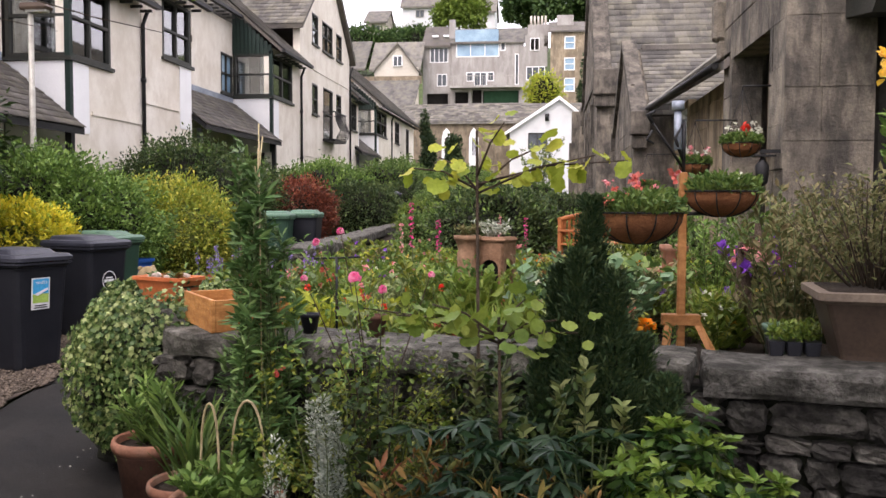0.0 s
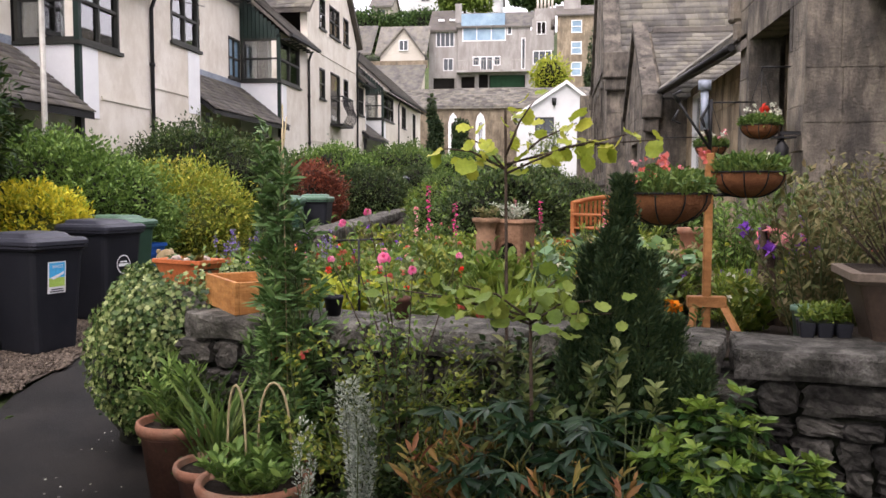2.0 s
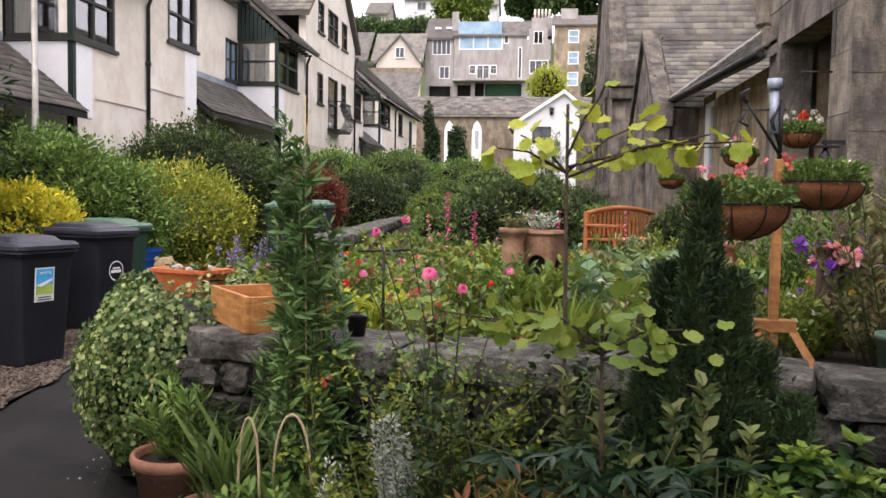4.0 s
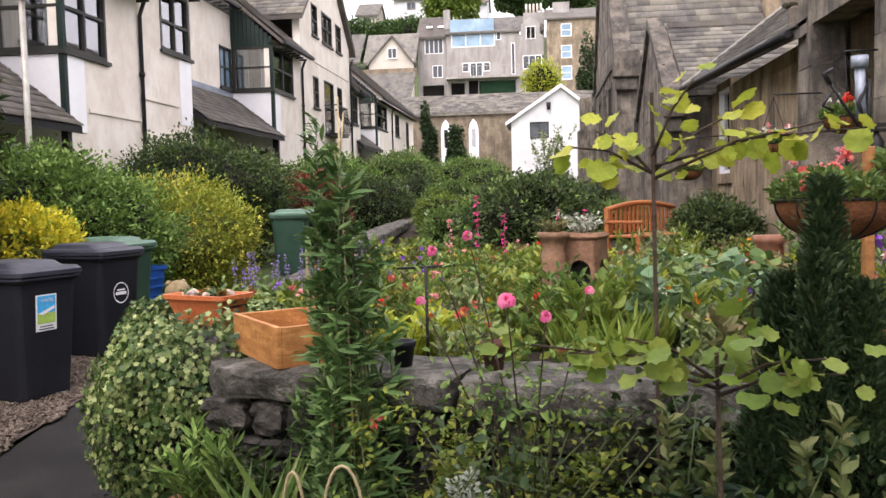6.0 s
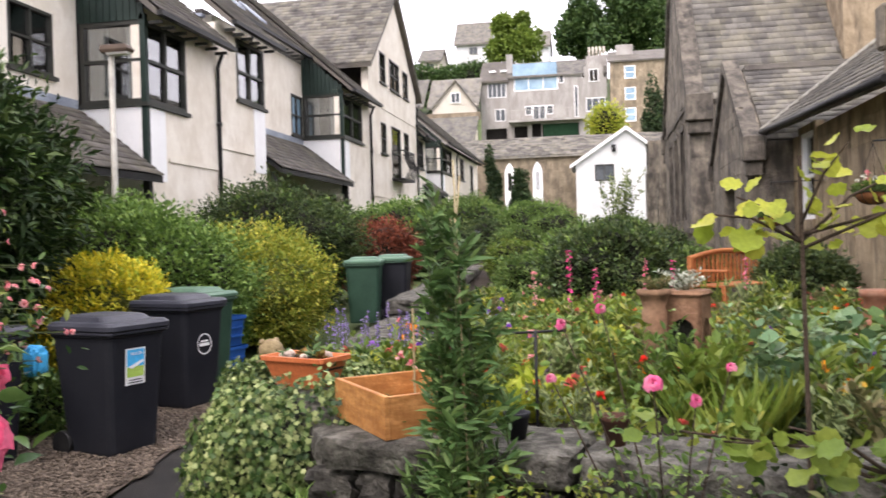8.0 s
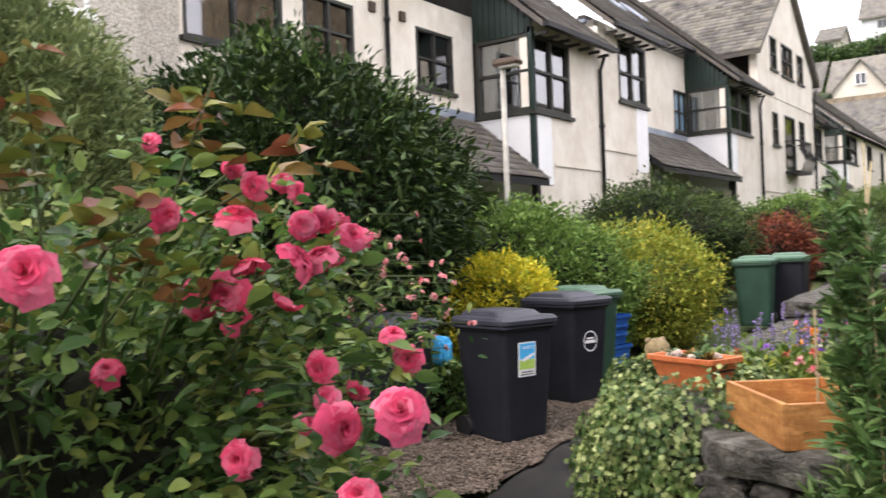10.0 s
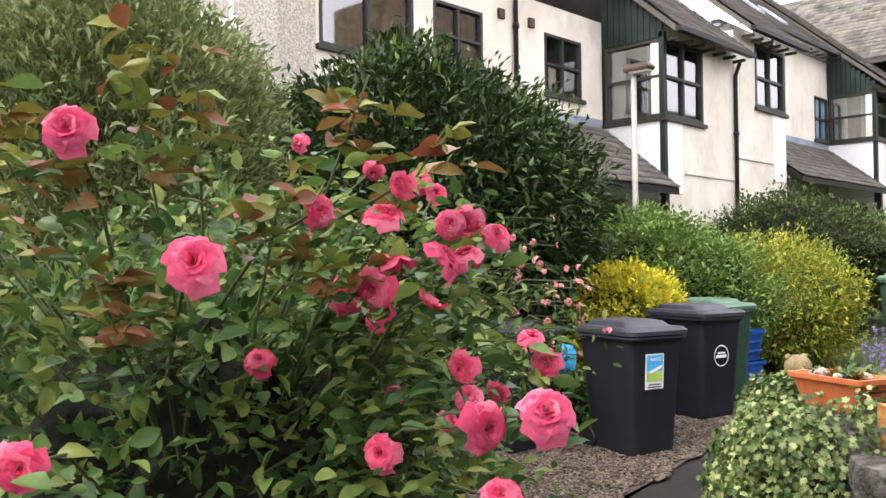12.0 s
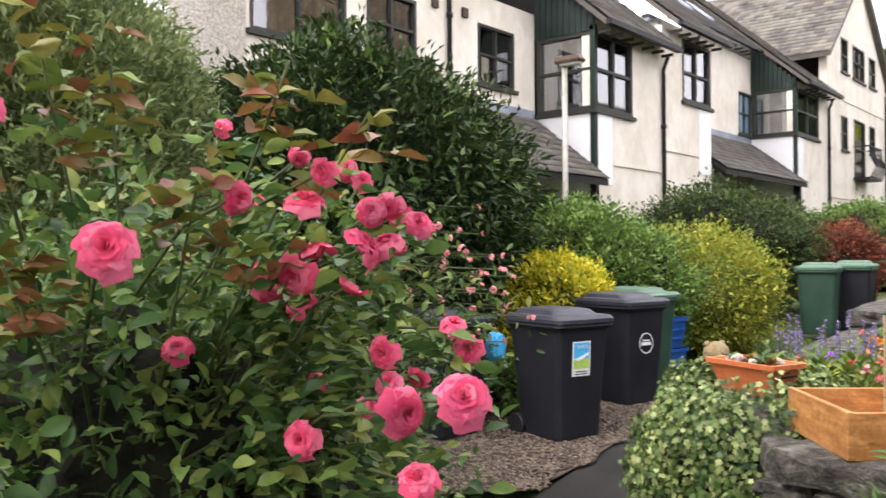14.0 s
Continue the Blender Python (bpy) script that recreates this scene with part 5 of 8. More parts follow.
    prism(bm, [(-12.5, y - 0.3, 16.9), (-12.5, y + 3, 19.4), (-12.5, y + 3, 19.2), (-12.5, y - 0.3, 16.7)], (2.9, 0, 0))
    part("roof", bm, SLATE_D, f)
    part("roof_light", boxes((-11.6, -11.0, y + 0.9, y + 1.2, 17.95, 18.15), (-10.5, -9.9, y + 0.9, y + 1.2, 17.95, 18.15)), WHITE, f)
    # Dark sheet for unlit rooms, shade in its colour; likewise next door.
    part("interior_shade", boxes((-12.3, -9.7, y + 1.5, y + 1.6, z0, 16.9)), ROOM_SHADE, f)
    g = thing("grey_townhouse", (0, 0, 0), "wide grey rendered townhouse with big loft window and terrace", "house", "hillside houses")
    wl = [(-9.1, -4.9, 15.75, 17.2, 3), (-7.35, -6.1, 12.95, 14.3, 2), (-8.1, -7.4, 13.4, 14.3, 1), (-6.05, -5.4, 13.4, 14.3, 1), (-4.8, -4.3 + 0.0, 16.3, 17.2, 1), (-3.4 - 0.0, -3.0, 13.0, 16.0, 1)]
    bm = bmesh.new()
    wall_cells(bm, "x", y - 0.2, 0.4, -9.58, -2.55, z0, 17.2, [q[:4] for q in wl if q[1] < -2.6 and q[0] >= -9.5] + [(-9.2, -7.9, 11.3, 12.4), (-7.5, -6.6, 11.3, 12.6), (-6.5, -3.0, 11.3, 12.5)])
    part("wall", bm, GREYREND, g)
    for q in wl:
        plain_window(g, *q[:2], y - 0.2, *q[2:4], cols=q[4], rows=1, bar=0.1, glass=SKYGLASS if q[4] == 3 else FARGLASS)
    part("terrace_slab", boxes((-9.58, -2.55, y - 1.4, y - 0.21, 12.65, 12.85)), GREYREND, g)
    for i in range(28):
        x = -9.5 + i * 0.255
        part("baluster", boxes((x, x + 0.03, y - 1.38, y - 1.35, 12.85, 13.75)), GALV, g)
    part("terrace_rail", boxes((-9.55, -2.55, y - 1.39, y - 1.34, 13.75, 13.8)), GALV, g)
    part("green_door", boxes((-6.4, -3.1, y + 0.0, y + 0.05, 10.5, 12.5)), DEEPGREEN, g)
    bm = bmesh.new()
    prism(bm, [(-9.7, y - 0.4, 17.1), (-9.7, y + 3.5, 19.2), (-9.7, y + 3.5, 19.0), (-9.7, y - 0.4, 16.95)], (9.4, 0, 0))
    part("roof", bm, SLATE, g)
    part("loft_glass", boxes((-9.2, -5.0, y - 0.1, y + 1.4, 17.25, 18.4)), SKYGLASS, g)
    part("chimney", boxes((-9.9, -9.3, y + 0.8, y + 1.4, 17, 19.6)), GREYREND, g)
    part("interior_shade", boxes((-9.5, -2.6, y + 1.5, y + 1.6, z0, 17.1)), ROOM_SHADE, g)
    k = thing("grey_townhouse", (0, 0, 0), "grey rendered townhouse with a small dormer gable", "house", "hillside houses")
    wl = [(-1.95, -1.05 + 0.3, 16.0, 17.3, 2), (-2.3, -0.3 + 0.0, 13.4, 14.7, 3), (-2.1, -0.9, 11.2, 12.2, 2)]
    bm = bmesh.new()
    wall_cells(bm, "x", y - 0.5, 0.4, -3.0, 0.2 - 0.6, z0, 16.6, [q[:4] for q in wl[1:]])
    prism(bm, [(-2.4, y - 0.5, 16.6), (-0.6, y - 0.5, 16.6), (-0.6, y - 0.5, 17.6), (-1.5, y - 0.5, 18.3), (-2.4, y - 0.5, 17.6)], (0, 1.5, 0))
    part("wall", bm, GREYREND, k)
    for q in wl[1:]:
        plain_window(k, q[0], min(q[1], -0.5), y - 0.5, *q[2:4], cols=q[4], rows=1, bar=0.09)
    plain_window(k, -1.95, -1.05, y - 0.55, 16.2, 17.4, cols=2, rows=1)
    part("interior_shade", boxes((-2.9, -0.5, y + 1.5, y + 1.6, z0, 17.0)), ROOM_SHADE, k)
    t = thing("stone_tenement", (0, 0, 0), "tall narrow buff stone house with blue-edged windows", "house", "hillside houses")
    bm = bmesh.new()
    wl = [(1.3, 2.3, 16.2, 17.4), (1.3, 2.3, 14.2, 15.4), (1.3, 2.3, 12.2, 13.5)]
    wall_cells(bm, "x", y - 1, 0.4, 0.0, 5.5, z0, 17.9, wl)
    box(bm, 0.0, 0.4, y - 0.6, y + 6, z0, 17.9)
    part("wall", bm, BUFFSTONE, t)
    for q in wl:
        plain_window(t, q[0], q[1], y - 1, q[2], q[3], WHITE, 1, 2, 0.1, SKYGLASS)
    part("interior_shade", boxes((0.5, 5, y + 1, y + 1.1, z0, 17.8)), ROOM_SHADE, t)
    bm = bmesh.new()
    prism(bm, [(-0.2, y - 1.2, 17.9), (-0.2, y + 3, 19.6), (-0.2, y + 3, 19.4), (-0.2, y - 1.2, 17.75)], (6, 0, 0))
    part("roof", bm, SLATE_D, t)
    for i in range(5):
        bm = bmesh.new()
        tube(bm, [(-1.9 + i * 0.35, y + 1.5, 19.0), (-1.9 + i * 0.35, y + 1.5, 19.9)], 0.13, 0.1, 8)
        part("chimney_pot", bm, CREAMREND, t)
    part("chimney", boxes((-2.2, -0.2, y + 1.1, y + 1.9, 16.5, 19.0), (0.6, 2.2, y + 1.3, y + 2.1, 18.5, 19.9)), GREYREND, t)
    # cream cottage with wide slate roof
    q = thing("cream_cottage", (0, 0, 0), "cream cottage with a front gable under a wide slate roof", "house", "hillside houses")
    y = 80.0
    bm = bmesh.new()
    box(bm, -16.6, -12.4, y, y + 0.4, 9, 14.4)
    prism(bm, [(-16.4, y - 0.02, 14.3), (-12.7, y - 0.02, 14.3), (-14.35, y - 0.02, 16.5)], (0, 3, 0))
    part("wall", bm, CREAMREND, q)
    plain_window(q, -14.8, -13.9, y - 0.15, 14.5, 15.5, cols=2, rows=1)
    bm = bmesh.new()
    prism(bm, [(-17.2, y + 0.2, 14.3), (-17.2, y + 3.2, 17.4), (-17.2, y + 3.2, 17.2), (-17.2, y + 0.2, 14.1)], (5, 0, 0))
    prism(bm, [(-20.0, y - 0.5, 14.3), (-20.0, y + 3, 17.5), (-20.0, y + 3, 17.3), (-20.0, y - 0.5, 14.1)], (2.6, 0, 0))
    for a, b in ((-16.7, -14.35), (-12.4, -14.35)):
        prism(bm, [(a, y - 0.3, 14.15), (b, y - 0.3, 16.75), (b, y - 0.3, 16.55), (a, y - 0.3, 13.95)], (0, 3, 0))
    part("roof", bm, SLATE, q)
    y = 74.0
    q = thing("slate_roofed_house", (0, 0, 0), "low house with a broad weathered slate roof", "house", "hillside houses")
    bm = bmesh.new()
    prism(bm, [(-18, y, 10.2), (-18, y + 3.5, 12.9), (-18, y + 3.5, 12.7), (-18, y, 10.0)], (6.2, 0, 0))
    part("roof", bm, SLATE, q)
    part("wall", boxes((-17.8, -12.0, y + 0.4, y + 3.3, 5.5, 10.2), (-18.4, -11.7, y + 3.4, y + 3.6, 12.5, 13.2)), BUFFSTONE, q)
    # houses on the hilltop
    y = 138.0
    for x0, x1, zb, ze, zp, mat, lab in ((-30.1, -26.7, 25.0, 31.6, 33.6, CREAMREND, "small cream cottage on the hilltop among hedges"), (-24.0, -18.2, 25.0, 33.9, 37.6, PALEWALL, "white house on the hilltop with slate roof"), (-15.5, -8.9, 25.0, 32.8, 35.4, PALEWALL, "long white house on the hilltop behind trees")):
        q = thing("hilltop_house", (0, 0, 0), lab, "house", "hilltop houses")
        m = (x0 + x1) / 2
        bm = bmesh.new()
        prism(bm, [(x0, y, zb), (x0, y, ze), (x0, y + 3.5, zp), (x0, y + 7, ze), (x0, y + 7, zb)], (x1 - x0, 0, 0))
        part("wall", bm, mat, q)
        bm = bmesh.new()
        for c in (y - 0.5, y + 7.5):
            prism(bm, [(x0 - 0.3, c, ze - 0.25), (x0 - 0.3, y + 3.5, zp + 0.35), (x0 - 0.3, y + 3.5, zp + 0.05), (x0 - 0.3, c, ze - 0.55)], (x1 - x0 + 0.6, 0, 0))
        part("roof", bm, SLATE, q)
        plain_window(q, m - 0.7, m + 0.7, y - 0.1, ze - 2.0, ze - 0.8, cols=2, rows=1, mat=GALV)


far_buildings()


def tree(name, label, loc, height, crown, n, leaf, mat, seed, trunk=0.25):
    """A tree: tapered trunk, limbs, and a crown out of many clumps of leaves."""
    rng = np.random.default_rng(seed)
    ob = thing(name, loc, label, "tree", "trees")
    rx, ry, rz = crown
    cz = height - rz
    bm = bmesh.new()
    tube(bm, [(0, 0, -0.3), (0.05, 0, cz * 0.5), (0, 0.05, cz), (0.1, 0, cz + rz * 0.6)], trunk, trunk * 0.3, 8)
    centres = []
    for i in range(26):
        d = unit(rng.normal(size=3))
        r = rng.uniform(0.45, 0.95)
        c = np.array([d[0] * rx * r, d[1] * ry * r, cz + d[2] * rz * r])
        centres.append(c)
        if i < 12:
            tube(bm, [(0, 0, cz - rz * 0.4 + 0.04 * i * rz), tuple(c * [0.5, 0.5, 1] + [0, 0, -0.1 * rz]), tuple(c)], trunk * 0.3, 0.03, 5)
    part("trunk", bm, BARK, ob)
    C = np.array(centres)
    k = rng.integers(0, len(C), n)
    d = unit(rng.normal(size=(n, 3)))
    s = rng.uniform(0.25, 0.45, (len(C), 1))[k]
    P = C[k] + d * s * np.array([rx, ry, rz]) * rng.uniform(0.5, 1.05, (n, 1))
    part("crown", leaves("crown", P, d + rng.normal(size=(n, 3)) * 0.6, leaf, mat, 0.6, rng=rng), mat, ob)
    return ob


tree("lime_tree", "bright lime-green tree on the hill", (-12.6, 118, 20.5), 12.2, (3.6, 3.2, 3.6), 9000, 0.55, L_TREELIME, 71)
tree("hill_tree", "dark green tree on the skyline", (-3.2, 128, 23), 13.5, (3.6, 3.6, 4.6), 10000, 0.6, L_TREE, 72)
tree("hill_tree", "dark green tree on the skyline", (4.0, 125, 22), 15, (5.6, 5, 5.2), 10000, 0.6, L_TREE, 73)
tree("hill_tree", "dark green tree behind the gabled house", (-36, 118, 20.5), 19, (3.8, 4, 6.5), 7000, 0.6, L_TREE, 74)
tree("hill_tree", "dark green tree on the skyline", (11.0, 122, 21), 16, (6.0, 5, 6.0), 8000, 0.6, L_TREE, 75)
for i_, x_ in enumerate((-34, -29.5, -25, -21, -17.5)):
    bush("hillside_hedge", "dense green hedge on the hillside", "hedge", (x_, 112 + (i_ % 2) * 2, gz(112) - 0.3), (3.4, 2.0, 2.6), 4.0, 5000, 0.4, L_TREE, 80 + i_, amp=0.35, group="hillside hedges")
bush("garden_shrub", "bright yellow-green shrub below the grey houses", "shrub", (-0.6, 72, gz(72) + 3.0), (1.5, 1.2, 1.6), 1.9, 2500, 0.25, L_LIME, 90)

# ---------------------------------------------------------------- hedges and shrubs along the path
bush("evergreen_shrub", "large dark glossy evergreen shrub in front of the house", "shrub", (-7.66, 7.9, 0), (1.86, 1.8, 1.6), 1.98, 42000, 0.115, L_DARK, 101, ratio=0.34, amp=0.15, twig=9, upward=0.15, tips=(L_HEDGE, 0.05))
bush("hedge_shrub", "rounded green privet shrub behind the bins", "shrub", (-7.0, 11.2, 0.05), (1.6, 1.1, 1.02), 1.02, 34000, 0.066, L_HEDGE, 102, amp=0.24, twig=14, group="hedge shrubs")
bush("yellow_shrub", "yellow variegated shrub behind the black bins", "shrub", (-6.15, 9.6, 0), (0.74, 0.6, 0.6), 0.8, 8000, 0.058, L_YELLOW, 103, amp=0.25, inner=INNERGREEN, tips=(L_YELLOW, 0.9))
bush("golden_shrub", "golden-green feathery shrub beside the path", "shrub", (-5.95, 13.1, 0.1), (0.98, 0.9, 0.84), 0.74, 24000, 0.066, L_GOLDEN, 104, amp=0.34, inner=INNERGREEN, ratio=0.42, upward=0.3, twig=16)
bush("hedge_shrub", "clipped green privet shrub beside the path", "shrub", (-6.2, 12.0, 0.1), (0.6, 0.5, 0.7), 0.62, 16000, 0.055, L_HEDGE, 105, amp=0.15, group="hedge shrubs")
bush("cotoneaster", "dark dense cotoneaster mound against the terrace", "shrub", (-7.05, 16.8, 0.3), (1.5, 1.4, 1.12), 1.2, 30000, 0.066, L_COTON, 106, amp=0.28, twig=14, tips=(L_HEDGE, 0.12))
bush("barberry", "rounded red-leaved barberry shrub beside the path", "shrub", (-5.75, 19.0, 0.4), (0.88, 0.8, 0.74), 0.78, 17000, 0.062, L_RED, 107, amp=0.22, twig=12, upward=0.5)
bush("hedge_shrub", "dark green rounded shrub beyond the barberry", "shrub", (-5.2, 23.5, 0.6), (1.1, 1.0, 0.75), 0.65, 10000, 0.07, L_COTON, 108, amp=0.15, group="hedge shrubs")
bush("hedge_shrub", "loose green shrub below the terrace", "shrub", (-6.6, 24.5, 0.6), (1.4, 1.6, 1.0), 1.0, 12000, 0.08, L_HEDGE, 109, amp=0.3, group="hedge shrubs")
bush("hedge_shrub", "green shrub far along the path", "shrub", (-5.9, 31, 1.0), (1.5, 1.6, 1.0), 0.9, 9000, 0.09, L_MID, 110, amp=0.3, group="hedge shrubs")
bush("hedge_shrub", "small clipped dark shrub far along the path", "shrub", (-4.9, 29, 0.9), (0.9, 0.9, 0.7), 0.6, 6000, 0.08, L_COTON, 111, amp=0.1, group="hedge shrubs")
bush("hedge_shrub", "green shrub at the end of the garden", "shrub", (-3.8, 36, 1.2), (1.4, 1.4, 1.0), 0.8, 8000, 0.09, L_HEDGE, 112, amp=0.3, group="hedge shrubs")
bush("hedge_shrub", "green shrub at the end of the garden", "shrub", (-6.6, 38, 1.3), (1.6, 2.4, 1.2), 0.9, 8000, 0.1, L_MID, 113, amp=0.3, group="hedge shrubs")
bush("willow_shrub", "tall grey-green narrow-leaved shrub", "shrub", (-6.12, 3.88, 0), (0.98, 1.15, 1.45), 1.85, 52000, 0.07, L_WILLOW, 114, ratio=0.28, inner=INNERGREEN, amp=0.3, upward=0.6)
bush("rounded_shrub", "dark rounded shrub in the middle of the garden", "shrub", (-0.95, 13.6, 0.5), (0.95, 0.9, 0.6), 0.55, 13000, 0.062, L_COTON, 115, amp=0.35, twig=12, tips=(L_HEDGE, 0.25))
bush("rounded_shrub", "dark green shrub by the stone house", "shrub", (1.5, 13.2, 0.5), (0.55, 0.6, 0.4), 0.42, 7000, 0.06, L_COTON, 116, amp=0.25)
bush("low_shrub", "low leafy green shrub between the wheeled bins", "shrub", (-5.75, 8.05, -0.06), (0.26, 0.2, 0.26), 0.3, 2600, 0.05, L_MID, 118, amp=0.15)

# ---------------------------------------------------------------- bins


def rrect(w, d, r, n=3):
    pts = []
    for sx, sy, a0 in ((1, 1, 0), (-1, 1, 90), (-1, -1, 180), (1, -1, 270)):
        for i in range(n + 1):
            a = radians(a0 + 90 * i / n)
            pts.append((sx * (w / 2 - r) + r * math.cos(a), sy * (d / 2 - r) + r * math.sin(a)))
    return pts


def loft(levels, bm=None, cap=True):
    """A solid through rounded rectangles: (width, depth, radius, z, shift_x)."""
    bm = bm or bmesh.new()
    rings = [[bm.verts.new((x + s, y, z)) for x, y in rrect(w, d, r)] for w, d, r, z, s in levels]
    n = len(rings[0])
    for a, b in zip(rings, rings[1:]):
        for i in range(n):
            bm.faces.new((a[i], a[(i + 1) % n], b[(i + 1) % n], b[i]))
    if cap:
        bm.faces.new(rings[0][::-1])
        bm.faces.new(rings[-1])
    return bm


def wheelie_bin(loc, turn, body, lid, label, group="wheeled bins"):
    """A two-wheeled refuse bin; its front looks along +x before the turn."""
    b = thing("wheelie_bin", loc, label, "bin", group, turn)
    part("body", loft([(0.5, 0.44, 0.06, 0.03, 0.02), (0.52, 0.46, 0.07, 0.06, 0.02), (0.66, 0.545, 0.06, 0.9, 0), (0.67, 0.555, 0.06, 0.93, 0), (0.7, 0.58, 0.06, 0.94, 0), (0.7, 0.58, 0.06, 0.985, 0)]), body, b)
    part("lid", loft([(0.75, 0.62, 0.07, 0.988, 0.01), (0.75, 0.62, 0.07, 1.02, 0.01), (0.71, 0.58, 0.07, 1.045, 0.0), (0.56, 0.47, 0.06, 1.05, -0.03), (0.5, 0.42, 0.06, 1.085, -0.05), (0.4, 0.34, 0.05, 1.095, -0.06)]), lid, b)
    part("rim", loft([(0.72, 0.6, 0.06, 0.955, 0.004), (0.735, 0.61, 0.06, 0.96, 0.004), (0.735, 0.61, 0.06, 0.975, 0.004)]), lid, b)
    bm = bmesh.new()
    tube(bm, [(-0.38, -0.2, 0.97), (-0.43, -0.19, 0.98), (-0.43, 0.19, 0.98), (-0.38, 0.2, 0.97)], 0.018, 0.018, 6)
    part("handle", bm, body, b)
    for s in (-1, 1):
        bm = bmesh.new()
        tube(bm, [(-0.25, s * 0.22, 0.1), (-0.25, s * 0.27, 0.1)], 0.1, 0.1, 14)
        part("wheel", bm, BLACKIRON, b)
    return b


def on_front(b, name, y0, y1, z0, z1, mat, off=0.004, parent=None, label=""):
    """A flat print on the sloping front of a bin."""
    def fx(z):
        return 0.285 + (z - 0.06) / 0.84 * 0.047 + off
    bm = bmesh.new()
    prism(bm, [(fx(z0), y0, z0), (fx(z0), y1, z0), (fx(z1), y1, z1), (fx(z1), y0, z1)], (0.002, 0, 0))
    return part(name, bm, mat, parent or b, label)


bin_a = wheelie_bin((-4.84, 7.72, -0.06), -17, BIN_BLACK, BIN_LID, "black plastic wheelie bin with a blue and green sticker")
st = on_front(bin_a, "sticker", -0.13, 0.06, 0.56, 0.84, WHITE, label="white-edged sticker with blue sky and green field")
on_front(bin_a, "sky_print", -0.117, 0.047, 0.7, 0.83, SKYBLUE, 0.007, st)
on_front(bin_a, "field_print", -0.117, 0.047, 0.62, 0.697, LIME, 0.007, st)
bm = bmesh.new()
prism(bm, [(0.34, -0.117, 0.7), (0.34, 0.03, 0.75), (0.34, 0.03, 0.73), (0.34, -0.08, 0.685)], (0.002, 0, 0))
part("hill_print", bm, WHITE, st)
txt = bpy.data.curves.new("sticker_word", "FONT")
txt.body, txt.size, txt.align_x, txt.extrude = "WASTE", 0.036, "CENTER", 0.0005
word = new("sticker_word", txt)
word.parent = st
word.matrix_basis = Matrix.Translation((0.3425, -0.035, 0.785)) @ Matrix(((0, 0, 1, 0), (1, 0, 0, 0), (0, 1, 0, 0), (0, 0, 0, 1)))
txt.materials.append(WHITE)
for z_, a_ in ((0.597, 0.06), (0.577, 0.07)):
    on_front(bin_a, "print_line", -0.035 - a_, -0.035 + a_, z_ - 0.004, z_ + 0.004, BIN_BLACK, 0.008, st)
bin_b = wheelie_bin((-5.05, 9.22, 0.0), -14, BIN_BLACK, BIN_LID, "black wheelie bin with a round white emblem")
bm = bmesh.new()
for k_ in range(24):
    a_, b_ = 2 * math.pi * k_ / 24, 2 * math.pi * (k_ + 1) / 24
    for r0_, r1_ in ((0.09, 0.1),):
        v_ = [bm.verts.new((0.329, r_ * math.cos(t_) - 0.02, 0.62 + r_ * math.sin(t_))) for r_, t_ in ((r0_, a_), (r1_, a_), (r1_, b_), (r0_, b_))]
        bm.faces.new(v_)
emblem = part("emblem", bm, WHITE, bin_b, "round white printed emblem")
on_front(bin_b, "emblem_band", -0.09, 0.05, 0.6, 0.63, WHITE, 0.01, emblem)
on_front(bin_b, "emblem_band", -0.07, 0.03, 0.64, 0.655, WHITE, 0.01, emblem)
wheelie_bin((-5.3, 10.02, 0.02), -8, BIN_GREEN, BIN_GREENLID, "dark green wheelie bin with paler lid")
wheelie_bin((-5.7, 7.2, -0.07), -10, BIN_BLACK, BIN_LID, "black wheelie bin half hidden behind the roses")
wheelie_bin((-4.85, 15.0, 0.22), -80, BIN_GREEN, BIN_GREENLID, "dark green wheelie bin beside the path wall")
wheelie_bin((-4.55, 15.75, 0.24), -85, BIN_BLACK, BIN_GREENLID, "black wheelie bin standing behind a green one")
wheelie_bin((-4.95, 26.6, 0.75), -80, BIN_BLACK, BIN_LID, "dark wheelie bin far along the path")


def crate(loc, turn, label):
    c = thing("recycling_crate", loc, label, "crate", "blue crates", turn)
    bm = loft([(0.3, 0.42, 0.03, 0, 0), (0.36, 0.5, 0.03, 0.3, 0), (0.4, 0.54, 0.03, 0.305, 0), (0.4, 0.54, 0.03, 0.345, 0)], cap=False)
    bm.faces.new([bm.verts.new((x * 0.98, y * 0.98, 0.004)) for x, y in rrect(0.3, 0.42, 0.03)])
    part("tub", bm, BLUE, c)
    part("rib", boxes((0.165, 0.19, -0.2, 0.2, 0.1, 0.12), (0.17, 0.196, -0.2, 0.2, 0.2, 0.22)), BLUE, c)


crate((-5.36, 10.74, 0.045), -12, "blue plastic recycling crate on the ground")
crate((-5.36, 10.74, 0.39), -10, "blue plastic recycling crate stacked on another")
bag = thing("blue_bag", (-5.72, 8.02, 0.48), "crumpled light blue plastic sack lying on a low shrub", "sack")
bm = bmesh.new()
bmesh.ops.create_icosphere(bm, subdivisions=4, radius=1)
for v in bm.verts:
    v.co = Vector((math.copysign(abs(v.co.x) ** 0.6, v.co.x) * 0.07, math.copysign(abs(v.co.y) ** 0.6, v.co.y) * 0.1, (math.copysign(abs(v.co.z) ** 0.6, v.co.z) + 1) * 0.13)) * (1 + 0.14 * noise.noise(v.co * 2.6) + 0.05 * noise.noise(v.co * 7))
part("sack", bm, SKYBLUE, bag)

# lamp post in front of the terrace
lamp = thing("street_lamp", (-6.95, 11.25, 0.1), "slim pale street lamp with a flat square head", "street lamp")
bm = bmesh.new()
